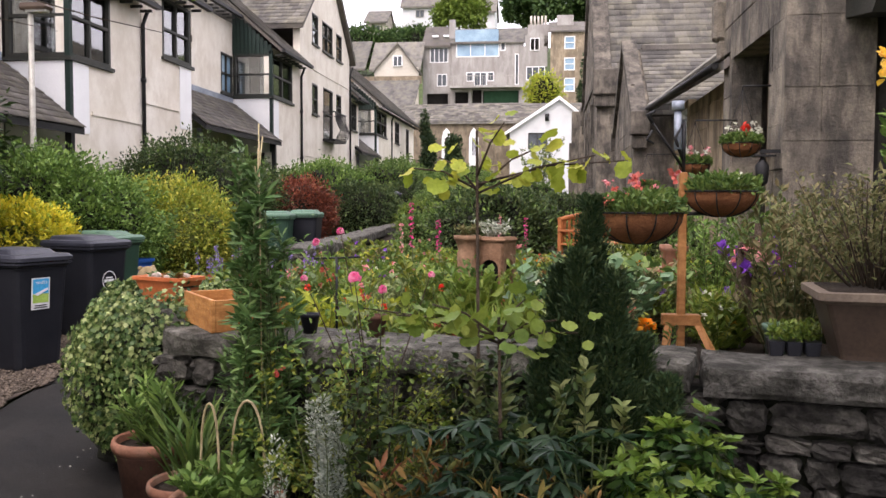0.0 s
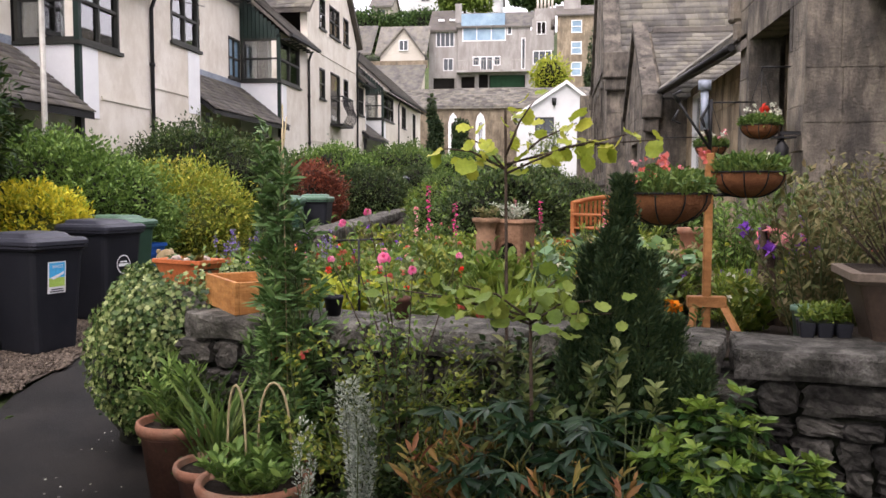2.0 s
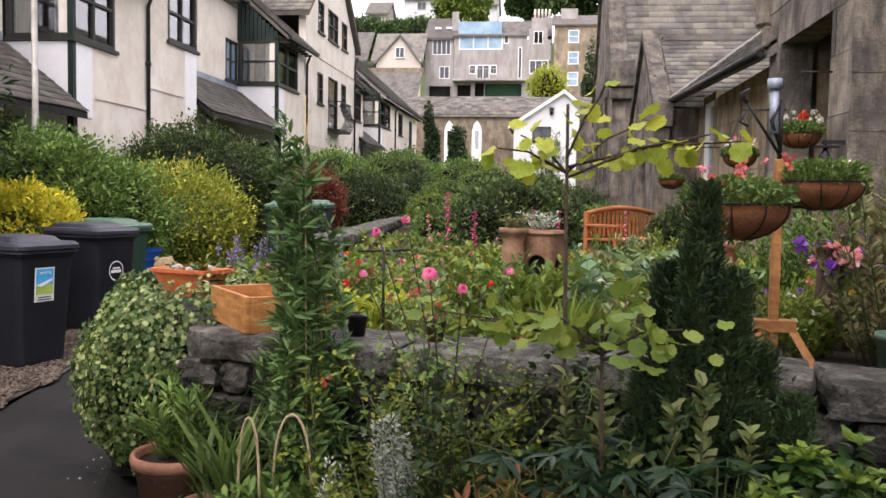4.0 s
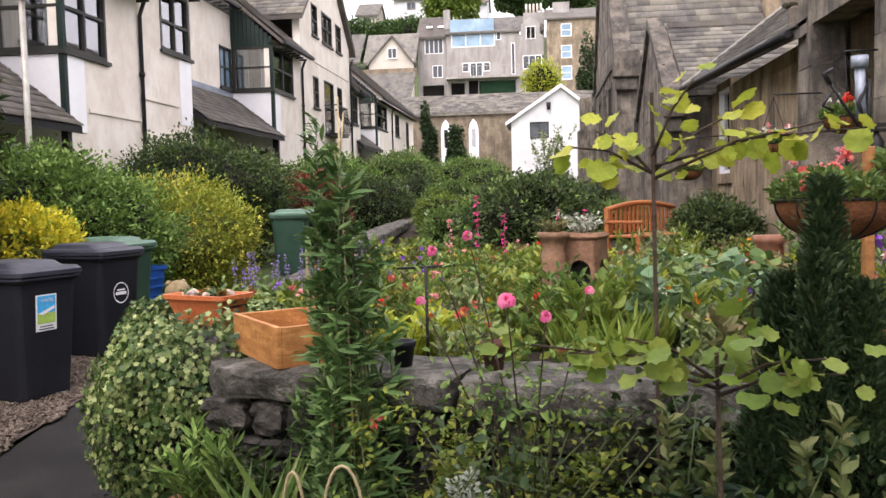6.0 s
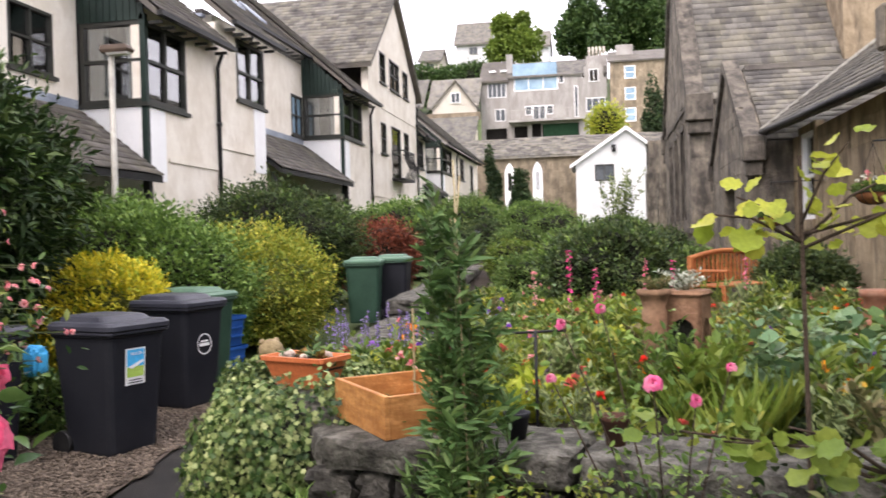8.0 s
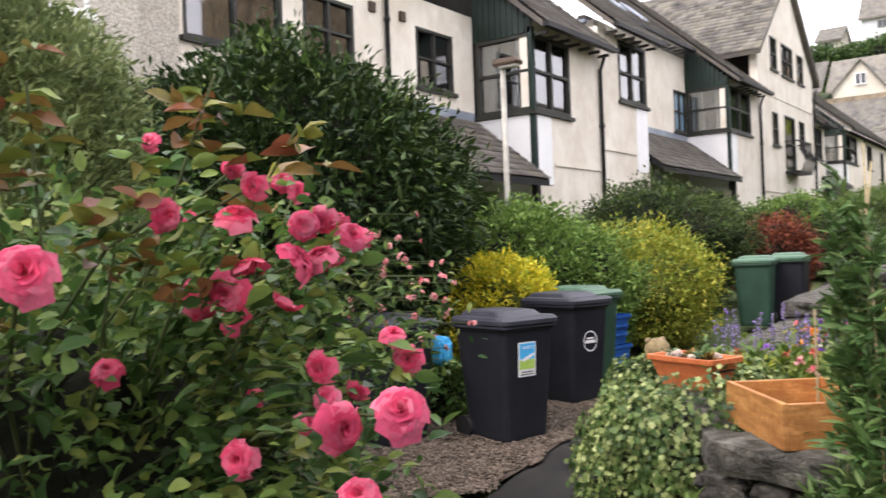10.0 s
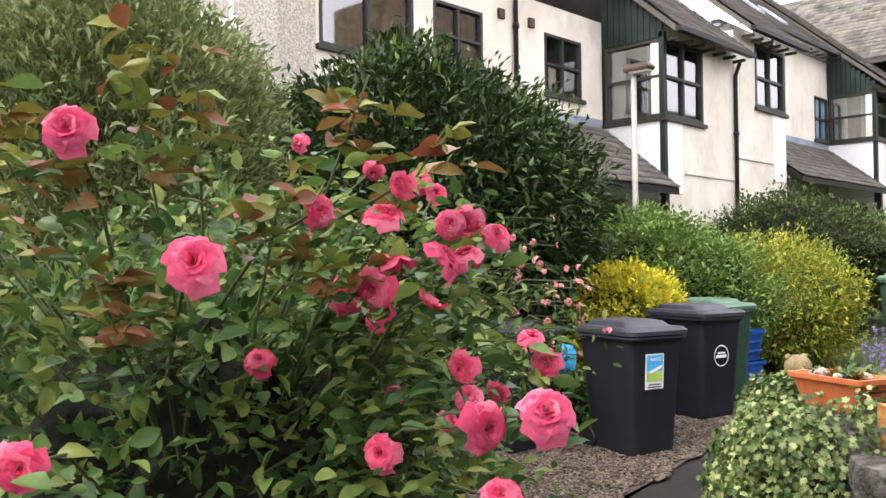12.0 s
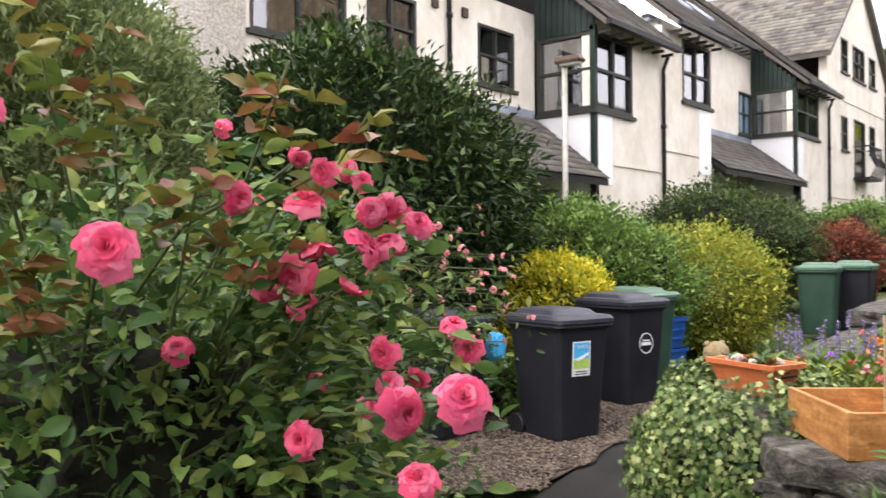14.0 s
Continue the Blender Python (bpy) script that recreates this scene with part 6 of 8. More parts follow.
tube(bm, [(0, 0, -0.1), (0, 0, 3.91)], 0.045, 0.036, 10)
part("post", bm, GALV, lamp)
part("head", loft([(0.36, 0.16, 0.02, 3.885, 0.08), (0.4, 0.18, 0.02, 3.92, 0.08), (0.34, 0.15, 0.02, 3.98, 0.06)]), BROWN_POT, lamp)
part("lens", loft([(0.28, 0.12, 0.02, 3.86, 0.1), (0.3, 0.13, 0.02, 3.888, 0.1)]), CURTAIN, lamp)

# ---------------------------------------------------------------- ivy on the wall's end


def ivy_mound():
    rng = np.random.default_rng(201)
    ob = thing("ivy", (-2.48, 5.77, -0.14), "thick variegated ivy smothering the end of a stone wall", "ivy", turn=22)
    radii = (0.54, 0.73, 0.56)
    P, N = shell(20500, radii, rng, 21, 0.16, 2.2, -0.72, 0.72)
    P = P * rng.uniform(0.92, 1.08, (len(P), 1))
    P[:, 2] += 0.52
    tuck = np.clip((P[:, 2] - 0.1) / 0.4, 0, 1)
    P[:, 0] = np.where(P[:, 0] < 0, P[:, 0] * (0.72 + 0.28 * tuck), P[:, 0])
    k = (P[:, 2] > 0.19 + 0.04 * np.sin(P[:, 1] * 11)) & ~((P[:, 0] > 0.34) & (P[:, 1] < -0.1) & (P[:, 2] < 0.8)) & ~((np.hypot((P[:, 0] + 0.01) / 0.3, (P[:, 1] + 0.05) / 0.3) < 1) & (P[:, 2] > 0.96))
    P, N = P[k], N[k]
    D = np.cross(N, rng.normal(size=N.shape)) * 0.8 + [0, 0, -0.7] + N * 0.35
    part("foliage", broad_leaves("foliage", P, D, 0.035, L_IVY, 5, 0.42, 0.12, rng, 0.95, N + rng.normal(size=N.shape) * 0.35), L_IVY, ob)
    # Core under the ivy; the shade between leaves is its near-black colour.
    c = part("shade_core", core_mesh("shade_core", radii, SHADE, 21, 0.16, 2.2, 0.86, -0.6, 0.72), SHADE, ob)
    c.location.z = 0.4


ivy_mound()

# ---------------------------------------------------------------- things on the wall


def tray_planter():
    t = thing("trough_planter", (-2.47, 5.72, 0.83), "orange terracotta trough with succulents and pebbles on the ivy", "planter", turn=-22)
    t.scale = (0.8, 0.8, 0.85)
    bm = loft([(0.36, 0.18, 0.02, 0, 0), (0.48, 0.27, 0.025, 0.15, 0), (0.52, 0.3, 0.03, 0.152, 0), (0.52, 0.3, 0.03, 0.178, 0), (0.47, 0.25, 0.02, 0.178, 0), (0.45, 0.23, 0.02, 0.155, 0)], cap=False)
    bm.faces.new([bm.verts.new((x, y, 0.003)) for x, y in rrect(0.36, 0.18, 0.02)])
    part("trough", bm, ORANGE_POT, t)
    part("grit", loft([(0.45, 0.23, 0.02, 0.1, 0), (0.45, 0.23, 0.02, 0.16, 0)]), EARTH, t)
    rng = random.Random(4)
    for i in range(9):
        bm = bmesh.new()
        bmesh.ops.create_icosphere(bm, subdivisions=2, radius=1)
        s = rng.uniform(0.02, 0.045)
        for v in bm.verts:
            v.co = v.co * s * (1 + 0.25 * noise.noise(v.co * 2 + Vector((i, 0, 0))))
            v.co.z *= 0.7
        p = part("pebble", bm, PEBBLE, t)
        p.location = (rng.uniform(-0.19, 0.19), rng.uniform(-0.08, 0.08), 0.172)
    r2 = np.random.default_rng(5)
    for i in range(4):
        n = 28
        a = r2.uniform(0, 6.28, n)
        D = np.stack([np.cos(a), np.sin(a), r2.uniform(0.2, 1.4, n)], -1)
        p = tagged(part("succulent_rosette", leaves("succulent_rosette", np.zeros((n, 3)) + r2.normal(size=(n, 3)) * 0.006, D, 0.055, L_AUTUMN if i % 2 else L_BLUEGREEN, 0.4, rng=r2), L_BLUEGREEN, t), kind="stuff")
        p.location = (-0.15 + 0.1 * i, r2.uniform(-0.05, 0.05), 0.165)


tray_planter()


def bear(loc, turn, s, label):
    b = bmesh.new()
    for c, r in (((0, 0, 0.1), (0.1, 0.085, 0.1)), ((0, -0.03, 0.235), (0.08, 0.078, 0.075)), ((0, -0.1, 0.215), (0.035, 0.04, 0.03)), ((-0.052, -0.01, 0.292), (0.021, 0.018, 0.021)), ((0.052, -0.01, 0.292), (0.021, 0.018, 0.021)), ((-0.085, -0.08, 0.05), (0.04, 0.08, 0.04)), ((0.085, -0.08, 0.05), (0.04, 0.08, 0.04)), ((-0.1, -0.05, 0.13), (0.03, 0.06, 0.035)), ((0.1, -0.05, 0.13), (0.03, 0.06, 0.035))):
        r2 = bmesh.ops.create_icosphere(b, subdivisions=3, radius=1)
        for v in r2["verts"]:
            v.co = Vector((c[0] + v.co.x * r[0], c[1] + v.co.y * r[1], c[2] + v.co.z * r[2])) * s
    for f in b.faces:
        f.smooth = True
    ob = part("bear_ornament", b, BEARSTONE)
    ob.matrix_basis = pose(*loc, 0, 0, turn)
    tagged(ob, label, "ornament", "bear ornaments")


bear((-2.9, 6.28, 0.72), 55, 0.9, "mossy cast-stone bear ornament sitting among ivy")
bear((-2.7, 6.1, 0.72), 40, 0.72, "small mossy stone bear ornament beside a trough")


def wooden_box():
    t = thing("wooden_planter", (-1.84, 5.2, 0.765), "open orange-stained pine planter box on the wall", "planter", turn=-52)
    w, d, h, k = 0.56, 0.42, 0.172, 0.022
    for nm, dm in (("side_board", (-w / 2, w / 2, -d / 2, -d / 2 + k, 0, h)), ("side_board", (-w / 2, w / 2, d / 2 - k, d / 2, 0, h)), ("end_board", (-w / 2, -w / 2 + k, -d / 2 + k, d / 2 - k, 0, h - 0.003)), ("end_board", (w / 2 - k, w / 2, -d / 2 + k, d / 2 - k, 0, h - 0.003)), ("base_board", (-w / 2 + k, w / 2 - k, -d / 2 + k, d / 2 - k, 0.005, 0.02))):
        part(nm, boxes(dm, bevel=0.003), BOXWOOD, t)
    part("peg", boxes((0.1, 0.107, 0, 0.007, 0.02, 0.5)), BAMBOO, t)


wooden_box()


def square_planter():
    t = thing("square_planter", (1.32, 4.6, 0.76), "large brown plastic square planter with a dry shrub on the wall", "planter", turn=-8)
    t.scale = (0.92, 0.92, 0.9)
    bm = loft([(0.36, 0.36, 0.03, 0, 0), (0.37, 0.37, 0.03, 0.04, 0), (0.52, 0.52, 0.04, 0.3, 0)], cap=True)
    part("pot", bm, BROWN_POT, t)
    part("rim", loft([(0.53, 0.53, 0.04, 0.29, 0), (0.6, 0.6, 0.05, 0.31, 0), (0.6, 0.6, 0.05, 0.345, 0), (0.52, 0.52, 0.04, 0.347, 0)]), RIM_POT, t, "pale worn rolled rim")
    part("compost", loft([(0.5, 0.5, 0.03, 0.346, 0), (0.48, 0.48, 0.03, 0.352, 0)]), EARTH, t)
    rng = np.random.default_rng(61)
    bm = bmesh.new()
    tips = []
    for i in range(46):
        a, r = rng.uniform(0, 6.28), rng.uniform(0.05, 0.5)
        top = Vector((r * math.cos(a), r * math.sin(a), 0.35 + rng.uniform(0.25, 0.55)))
        base = Vector((r * 0.25 * math.cos(a), r * 0.25 * math.sin(a), 0.34))
        mid = base.lerp(top, 0.5) + Vector(rng.normal(size=3) * 0.03)
        tube(bm, [base, mid, top], 0.005, 0.002, 4)
        tips += [base.lerp(top, q) + Vector(rng.normal(size=3) * 0.03) for q in rng.uniform(0.35, 1.05, 60)]
    tagged(part("twig_mass", bm, BARK, t), kind="stuff")
    P = np.array([tuple(q) for q in tips])
    part("foliage", leaves("foliage", P, rng.normal(size=P.shape) + [0, 0, 0.8], 0.035, L_DRY, 0.35, rng=rng), L_DRY, t)


square_planter()


def seed_tray():
    t = thing("seedling_tray", (0.98, 4.62, 0.77), "black plastic tray of green seedlings on the wall", "tray", turn=-8)
    for i in range(3):
        for j in range(2):
            x, y = -0.075 + 0.075 * i, -0.04 + 0.08 * j
            part("cell", loft([(0.055, 0.06, 0.01, 0, x), (0.07, 0.075, 0.01, 0.065, x)]), BIN_BLACK, t).location.y = y
    rng = np.random.default_rng(62)
    n = 420
    P = np.stack([rng.uniform(-0.1, 0.1, n), rng.uniform(-0.07, 0.07, n), rng.uniform(0.07, 0.14, n)], -1)
    part("seedling_foliage", leaves("seedling_foliage", P, rng.normal(size=(n, 3)) + [0, 0, 0.6], 0.028, L_FRESH, 0.55, rng=rng), L_FRESH, t)


seed_tray()
tub = thing("tub", (1.05, 5.0, 0.6), "teal plastic tub behind the seedling tray", "tub")
part("bucket", lathe([(0.08, 0), (0.1, 0.22), (0.11, 0.225), (0.11, 0.25), (0.095, 0.25)], 20), BIN_GREENLID, tub)


def small_pot(loc, r, h, mat, label, name="flower_pot", group="small pots"):
    t = thing(name, loc, label, "pot", group)
    part("pot", lathe([(r * 0.7, 0), (r * 0.95, h * 0.78), (r, h * 0.78), (r * 1.06, h), (r * 0.92, h), (r * 0.86, h * 0.85)], 20), mat, t)
    return t


small_pot((-1.33, 4.92, 0.77), 0.05, 0.1, BIN_BLACK, "small black plastic plant pot on the wall")
small_pot((-0.96, 4.84, 0.77), 0.05, 0.11, TERRA_DARK, "small dark clay pot on the wall")

# wooden stand with half-round hanging baskets


def basket_stand():
    t = thing("basket_stand", (0.6, 5.34, 0.59), "orange wooden post stand with feet and black iron bracket", "plant stand")
    part("post", boxes((-0.021, 0.021, -0.021, 0.021, 0.03, 1.02), bevel=0.004), PINE, t)
    part("foot", boxes((-0.1, 0.1, -0.035, 0.035, 0.2, 0.26), bevel=0.004), PINE, t)
    bm = bmesh.new()
    prism(bm, [(0.06, -0.02, 0.22), (0.085, -0.02, 0.22), (0.18, -0.22, 0.0), (0.15, -0.22, 0.0)], (0.02, 0.02, 0))
    prism(bm, [(-0.085, -0.02, 0.22), (-0.06, -0.02, 0.22), (-0.11, -0.2, 0.0), (-0.14, -0.2, 0.0)], (0.02, 0.02, 0))
    part("brace", bm, PINE, t)
    bm = bmesh.new()
    tube(bm, [(0, 0, 1.01), (0, 0, 1.3)], 0.01, 0.01, 8)
    tube(bm, [(0, 0, 1.04), (-0.1, -0.03, 1.18), (-0.17, -0.05, 1.28)], 0.008, 0.006, 6)
    tube(bm, [(0, 0, 1.08), (-0.05, -0.02, 1.2), (-0.01, 0, 1.27)], 0.01, 0.008, 6)
    tube(bm, [(-0.17, -0.05, 1.28), (-0.2, -0.06, 1.32), (-0.16, -0.05, 1.34)], 0.011, 0.009, 6)
    tube(bm, [(-0.17, -0.05, 1.24), (-0.2, -0.05, 1.19), (-0.16, -0.05, 1.17)], 0.007, 0.007, 6)
    part("bracket", bm, BLACKIRON, t)
    bm = bmesh.new()
    tube(bm, [(-0.03, 0, 1.14), (-0.03, 0.02, 1.36)], 0.022, 0.02, 10)
    tube(bm, [(-0.03, 0.02, 1.35), (-0.03, 0.02, 1.4)], 0.034, 0.034, 10)
    part("lantern_cap", bm, LEAD, t)
    for a in (0, 72, 200):
        bm = bmesh.new()
        q = radians(a)
        tube(bm, [(0, 0, 0.86 if a else 0.8), (0.12 * math.cos(q), 0.12 * math.sin(q), 0.8)], 0.01, 0.01, 6)
        part("arm", bm, BLACKIRON, t)


basket_stand()


def basket(loc, r, label, blooms, seed, hang=None):
    t = thing("hanging_basket", loc, label, "basket", "coir baskets")
    prof = [(0.02, -r * 0.66)] + [(r * math.sin(a), -r * 0.66 * math.cos(a)) for a in np.linspace(0.25, math.pi / 2, 8)] + [(r * 1.02, 0.012), (r * 0.9, 0.0)]
    part("liner", lathe(prof, 28), COIR, t)
    bm = bmesh.new()
    for i in range(10):
        a = 2 * math.pi * i / 10
        tube(bm, [(r * 1.015 * math.sin(q) * math.cos(a), r * 1.015 * math.sin(q) * math.sin(a), -r * 0.675 * math.cos(q)) for q in np.linspace(0.15, math.pi / 2, 7)], 0.0035, 0.0035, 4)
    for i in range(24):
        a, b = 2 * math.pi * i / 24, 2 * math.pi * (i + 1) / 24
        tube(bm, [(r * 1.03 * math.cos(a), r * 1.03 * math.sin(a), 0.008), (r * 1.03 * math.cos(b), r * 1.03 * math.sin(b), 0.008)], 0.005, 0.005, 4)
    if hang:
        for a in (0.3, 2.4, 4.5):
            tube(bm, [(r * math.cos(a), r * math.sin(a), 0.01), (0, 0, hang)], 0.003, 0.003, 4)
    part("wire_frame", bm, BLACKIRON, t)
    rng = np.random.default_rng(seed)
    n = 1300
    a, q = rng.uniform(0, 6.28, n), np.sqrt(rng.uniform(0, 1, n)) * r * 1.05
    P = np.stack([q * np.cos(a), q * np.sin(a), rng.uniform(-0.01, 0.1, n) * (1.2 - q / r * 0.5)], -1)
    part("foliage", leaves("foliage", P, np.stack([np.cos(a), np.sin(a), rng.uniform(0.2, 2.0, n)], -1) + rng.normal(size=(n, 3)) * 0.5, 0.032, L_MID, 0.5, rng=rng), L_MID, t)
    for mat, cnt, size in blooms:
        c = np.stack([rng.uniform(-r, r, cnt), rng.uniform(-r, r, cnt), rng.uniform(0.05, 0.19, cnt)], -1)
        P = np.repeat(c, 12, 0) + rng.normal(size=(cnt * 12, 3)) * size * 0.35
        part("blossom", leaves("blossom", P, rng.normal(size=P.shape) + [0, 0, 0.4], size, mat, 0.8, rng=rng), mat, t)


basket((0.31, 4.86, 1.39), 0.215, "coir-lined hanging basket of pink begonias", [(P_CORAL, 7, 0.026), (P_PALE, 4, 0.022)], 301)
basket((0.8, 5.35, 1.5), 0.19, "coir-lined hanging basket of trailing green plants", [(P_WHITE, 3, 0.02)], 302)
basket((0.5, 5.6, 1.42), 0.16, "coir-lined hanging basket behind the stand's post", [(P_PALE, 2, 0.02)], 303)
basket((1.6, 8.55, 1.98), 0.17, "hanging basket of white and red flowers by the porch door", [(P_RED, 1, 0.05), (P_WHITE, 14, 0.022)], 304, 0.5)
basket((1.42, 9.9, 1.86), 0.16, "hanging basket of pale flowers on the stone wall", [(P_PALE, 5, 0.03), (P_WHITE, 6, 0.025)], 305, 0.45)
basket((1.5, 15.0, 1.75), 0.2, "dark hanging basket on the stone house", [(P_CORAL, 5, 0.03)], 306, 0.5)
for x_, y_, w_, z_ in ((1.6, 8.55, 1.85, 2.5), (1.42, 9.9, 1.85, 2.33), (1.5, 15.0, 2.25, 2.28)):
    bm = tube(bmesh.new(), [(w_, y_, z_), (x_, y_, z_), (x_, y_, z_ - 0.04)], 0.008, 0.008, 6)
    tagged(part("basket_bracket", bm, BLACKIRON), "thin black iron wall bracket holding a hanging basket", "bracket", "basket brackets")
wl = thing("wall_lantern", (1.83, 8.2, 1.75), "black iron wall lantern beside the porch", "lantern")
part("lantern_body", lathe([(0.015, -0.15), (0.05, -0.12), (0.06, 0.02), (0.02, 0.08), (0.01, 0.14)], 8, loc=(-0.14, -0.03, 0)), BLACKIRON, wl)
part("lantern_arm", boxes((-0.16, 0.03, -0.045, -0.015, 0.13, 0.16), (-0.22, -0.04, -0.08, 0.03, 0.1, 0.115)), BLACKIRON, wl)


def bench():
    b = thing("garden_bench", (0.75, 12.95, 0.46), "curved-top red-brown wooden garden bench among the plants", "bench", turn=50)
    W = 1.6
    for x in (-W / 2, W / 2 - 0.06):
        for y in (-0.25, 0.22):
            part("leg", boxes((x, x + 0.06, y, y + 0.06, 0, 0.42 if y < 0 else 0.8), bevel=0.005), TEAK, b)
        part("armrest", boxes((x - 0.01, x + 0.07, -0.28, 0.26, 0.6, 0.635), bevel=0.008), TEAK, b)
    for i in range(6):
        part("seat_slat", boxes((-W / 2, W / 2, -0.25 + i * 0.08, -0.18 + i * 0.08, 0.42, 0.445), bevel=0.004), TEAK, b)
    for i in range(15):
        x = -W / 2 + 0.09 + i * 0.1
        part("back_slat", boxes((x, x + 0.05, 0.235, 0.255, 0.46, 0.74 + 0.1 * math.cos((x + 0.02) / W * 2.6)), bevel=0.003), TEAK, b)
    bm = bmesh.new()
    tube(bm, [(-W / 2 + W * i / 12, 0.25, 0.74 + 0.11 * math.cos((i / 12 - 0.5) * 2.6)) for i in range(13)], 0.035, 0.035, 8)
    part("top_rail", bm, TEAK, b)


bench()


def arched_planter():
    """A square terracotta chimney pot with an arch in every side, used as a plant stand, and a round pot beside it."""
    t = thing("arched_chimney_pot", (-0.5, 7.0, 0.54), "weathered terracotta chimney pot with arched sides among the flowers", "planter", turn=-20)
    w, h, k = 0.115, 0.62, 0.025
    arch = [(-w, 0.0), (-0.07, 0.0), (-0.07, 0.42)] + [(-0.07 * math.cos(q), 0.42 + 0.07 * math.sin(q)) for q in np.linspace(0.3, math.pi - 0.3, 7)] + [(0.07, 0.42), (0.07, 0.0), (w, 0.0), (w, h), (-w, h)]
    for i in range(4):
        side = part("arched_side", prism(bmesh.new(), [(x, -w - 0.001 * (i % 2), z) for x, z in arch], (0, k, 0)), TANTERRA, t)
        side.rotation_euler.z = i * math.pi / 2
    # Near-black box; shade behind the arches is put into its colour.
    part("inside_shade", boxes((-0.08, 0.08, -0.08, 0.08, 0.0, h - 0.02)), SHADE, t)
    part("top_slab", loft([(0.25, 0.25, 0.02, h + 0.002, 0), (0.265, 0.265, 0.02, h + 0.015, 0), (0.24, 0.24, 0.02, h + 0.035, 0)]), TANTERRA, t)
    t = thing("round_pot", (-0.7, 6.86, 0.54), "tan clay pot with a thick rim on a stand", "pot")
    part("pot", lathe([(0.06, 0), (0.075, 0.54), (0.065, 0.56), (0.085, 0.63), (0.1, 0.64), (0.1, 0.67), (0.08, 0.67)], 24), TANTERRA, t)


arched_planter()
cp = thing("chimney_pot", (1.02, 8.5, 0.56), "orange terracotta chimney pot planter with a wide dish", "planter")
part("column", lathe([(0.13, 0), (0.12, 0.1), (0.1, 0.45), (0.13, 0.47), (0.13, 0.52), (0.1, 0.52)], 20), TERRACOTTA, cp)
part("dish", lathe([(0.16, 0.2), (0.26, 0.26), (0.27, 0.3), (0.14, 0.3)], 24), TERRACOTTA, cp)

# ---------------------------------------------------------------- pots in front of the wall


def big_pot(loc, r, h, mat, label):
    t = thing("terracotta_pot", loc, label, "pot", "terracotta pots")
    part("pot", lathe([(r * 0.68, 0), (r * 0.9, h * 0.8), (r * 0.94, h * 0.82), (r * 0.94, h * 0.86)], 32), mat, t)
    part("rim", lathe([(r * 0.93, h * 0.85), (r * 1.0, h * 0.87), (r * 1.03, h * 0.93), (r * 1.0, h * 0.99), (r * 0.94, h), (r * 0.88, h * 0.97), (r * 0.87, h * 0.88)], 32), TERRACOTTA, t)
    part("compost", lathe([(r * 0.5, h * 0.86), (r * 0.88, h * 0.9), (r * 0.3, h * 0.92)], 24), EARTH, t)
    return t


big_pot((-2.13, 4.8, -0.18), 0.205, 0.41, TERRA_DARK, "tall old terracotta pot with green shoots")
big_pot((-1.77, 4.4, -0.2), 0.18, 0.35, TERRA_DARK, "round terracotta pot of strap leaves")
big_pot((-1.5, 4.2, -0.21), 0.25, 0.37, TERRACOTTA, "wide terracotta pot with cane hoops")
big_pot((-1.05, 4.0, -0.22), 0.18, 0.32, TERRACOTTA, "terracotta pot half hidden by silver foliage")
big_pot((-0.62, 3.85, -0.23), 0.19, 0.34, TERRA_DARK, "terracotta pot of yellowing shoots")
big_pot((-1.5, 4.64, -0.2), 0.16, 0.34, TERRA_DARK, "terracotta pot for the climbing peas")
hoops = thing("cane_hoops", (-1.57, 4.2, 0.13), "bent pale cane hoops stuck in a pot", "plant support")
for x0_, x1_, y_ in ((-0.07, 0.015, 0.05), (0.045, 0.2, 0.12)):
    bm = bmesh.new()
    tube(bm, [(x0_ + (x1_ - x0_) * (0.5 - 0.5 * math.cos(a)), y_, 0.0 + 0.42 * min(1, math.sin(a) ** 0.6 if 0 < a < math.pi else 0)) for a in np.linspace(0, math.pi, 13)], 0.006, 0.006, 6)
    part("hoop", bm, BAMBOO, hoops)

# ---------------------------------------------------------------- plants in pots and at the wall's foot


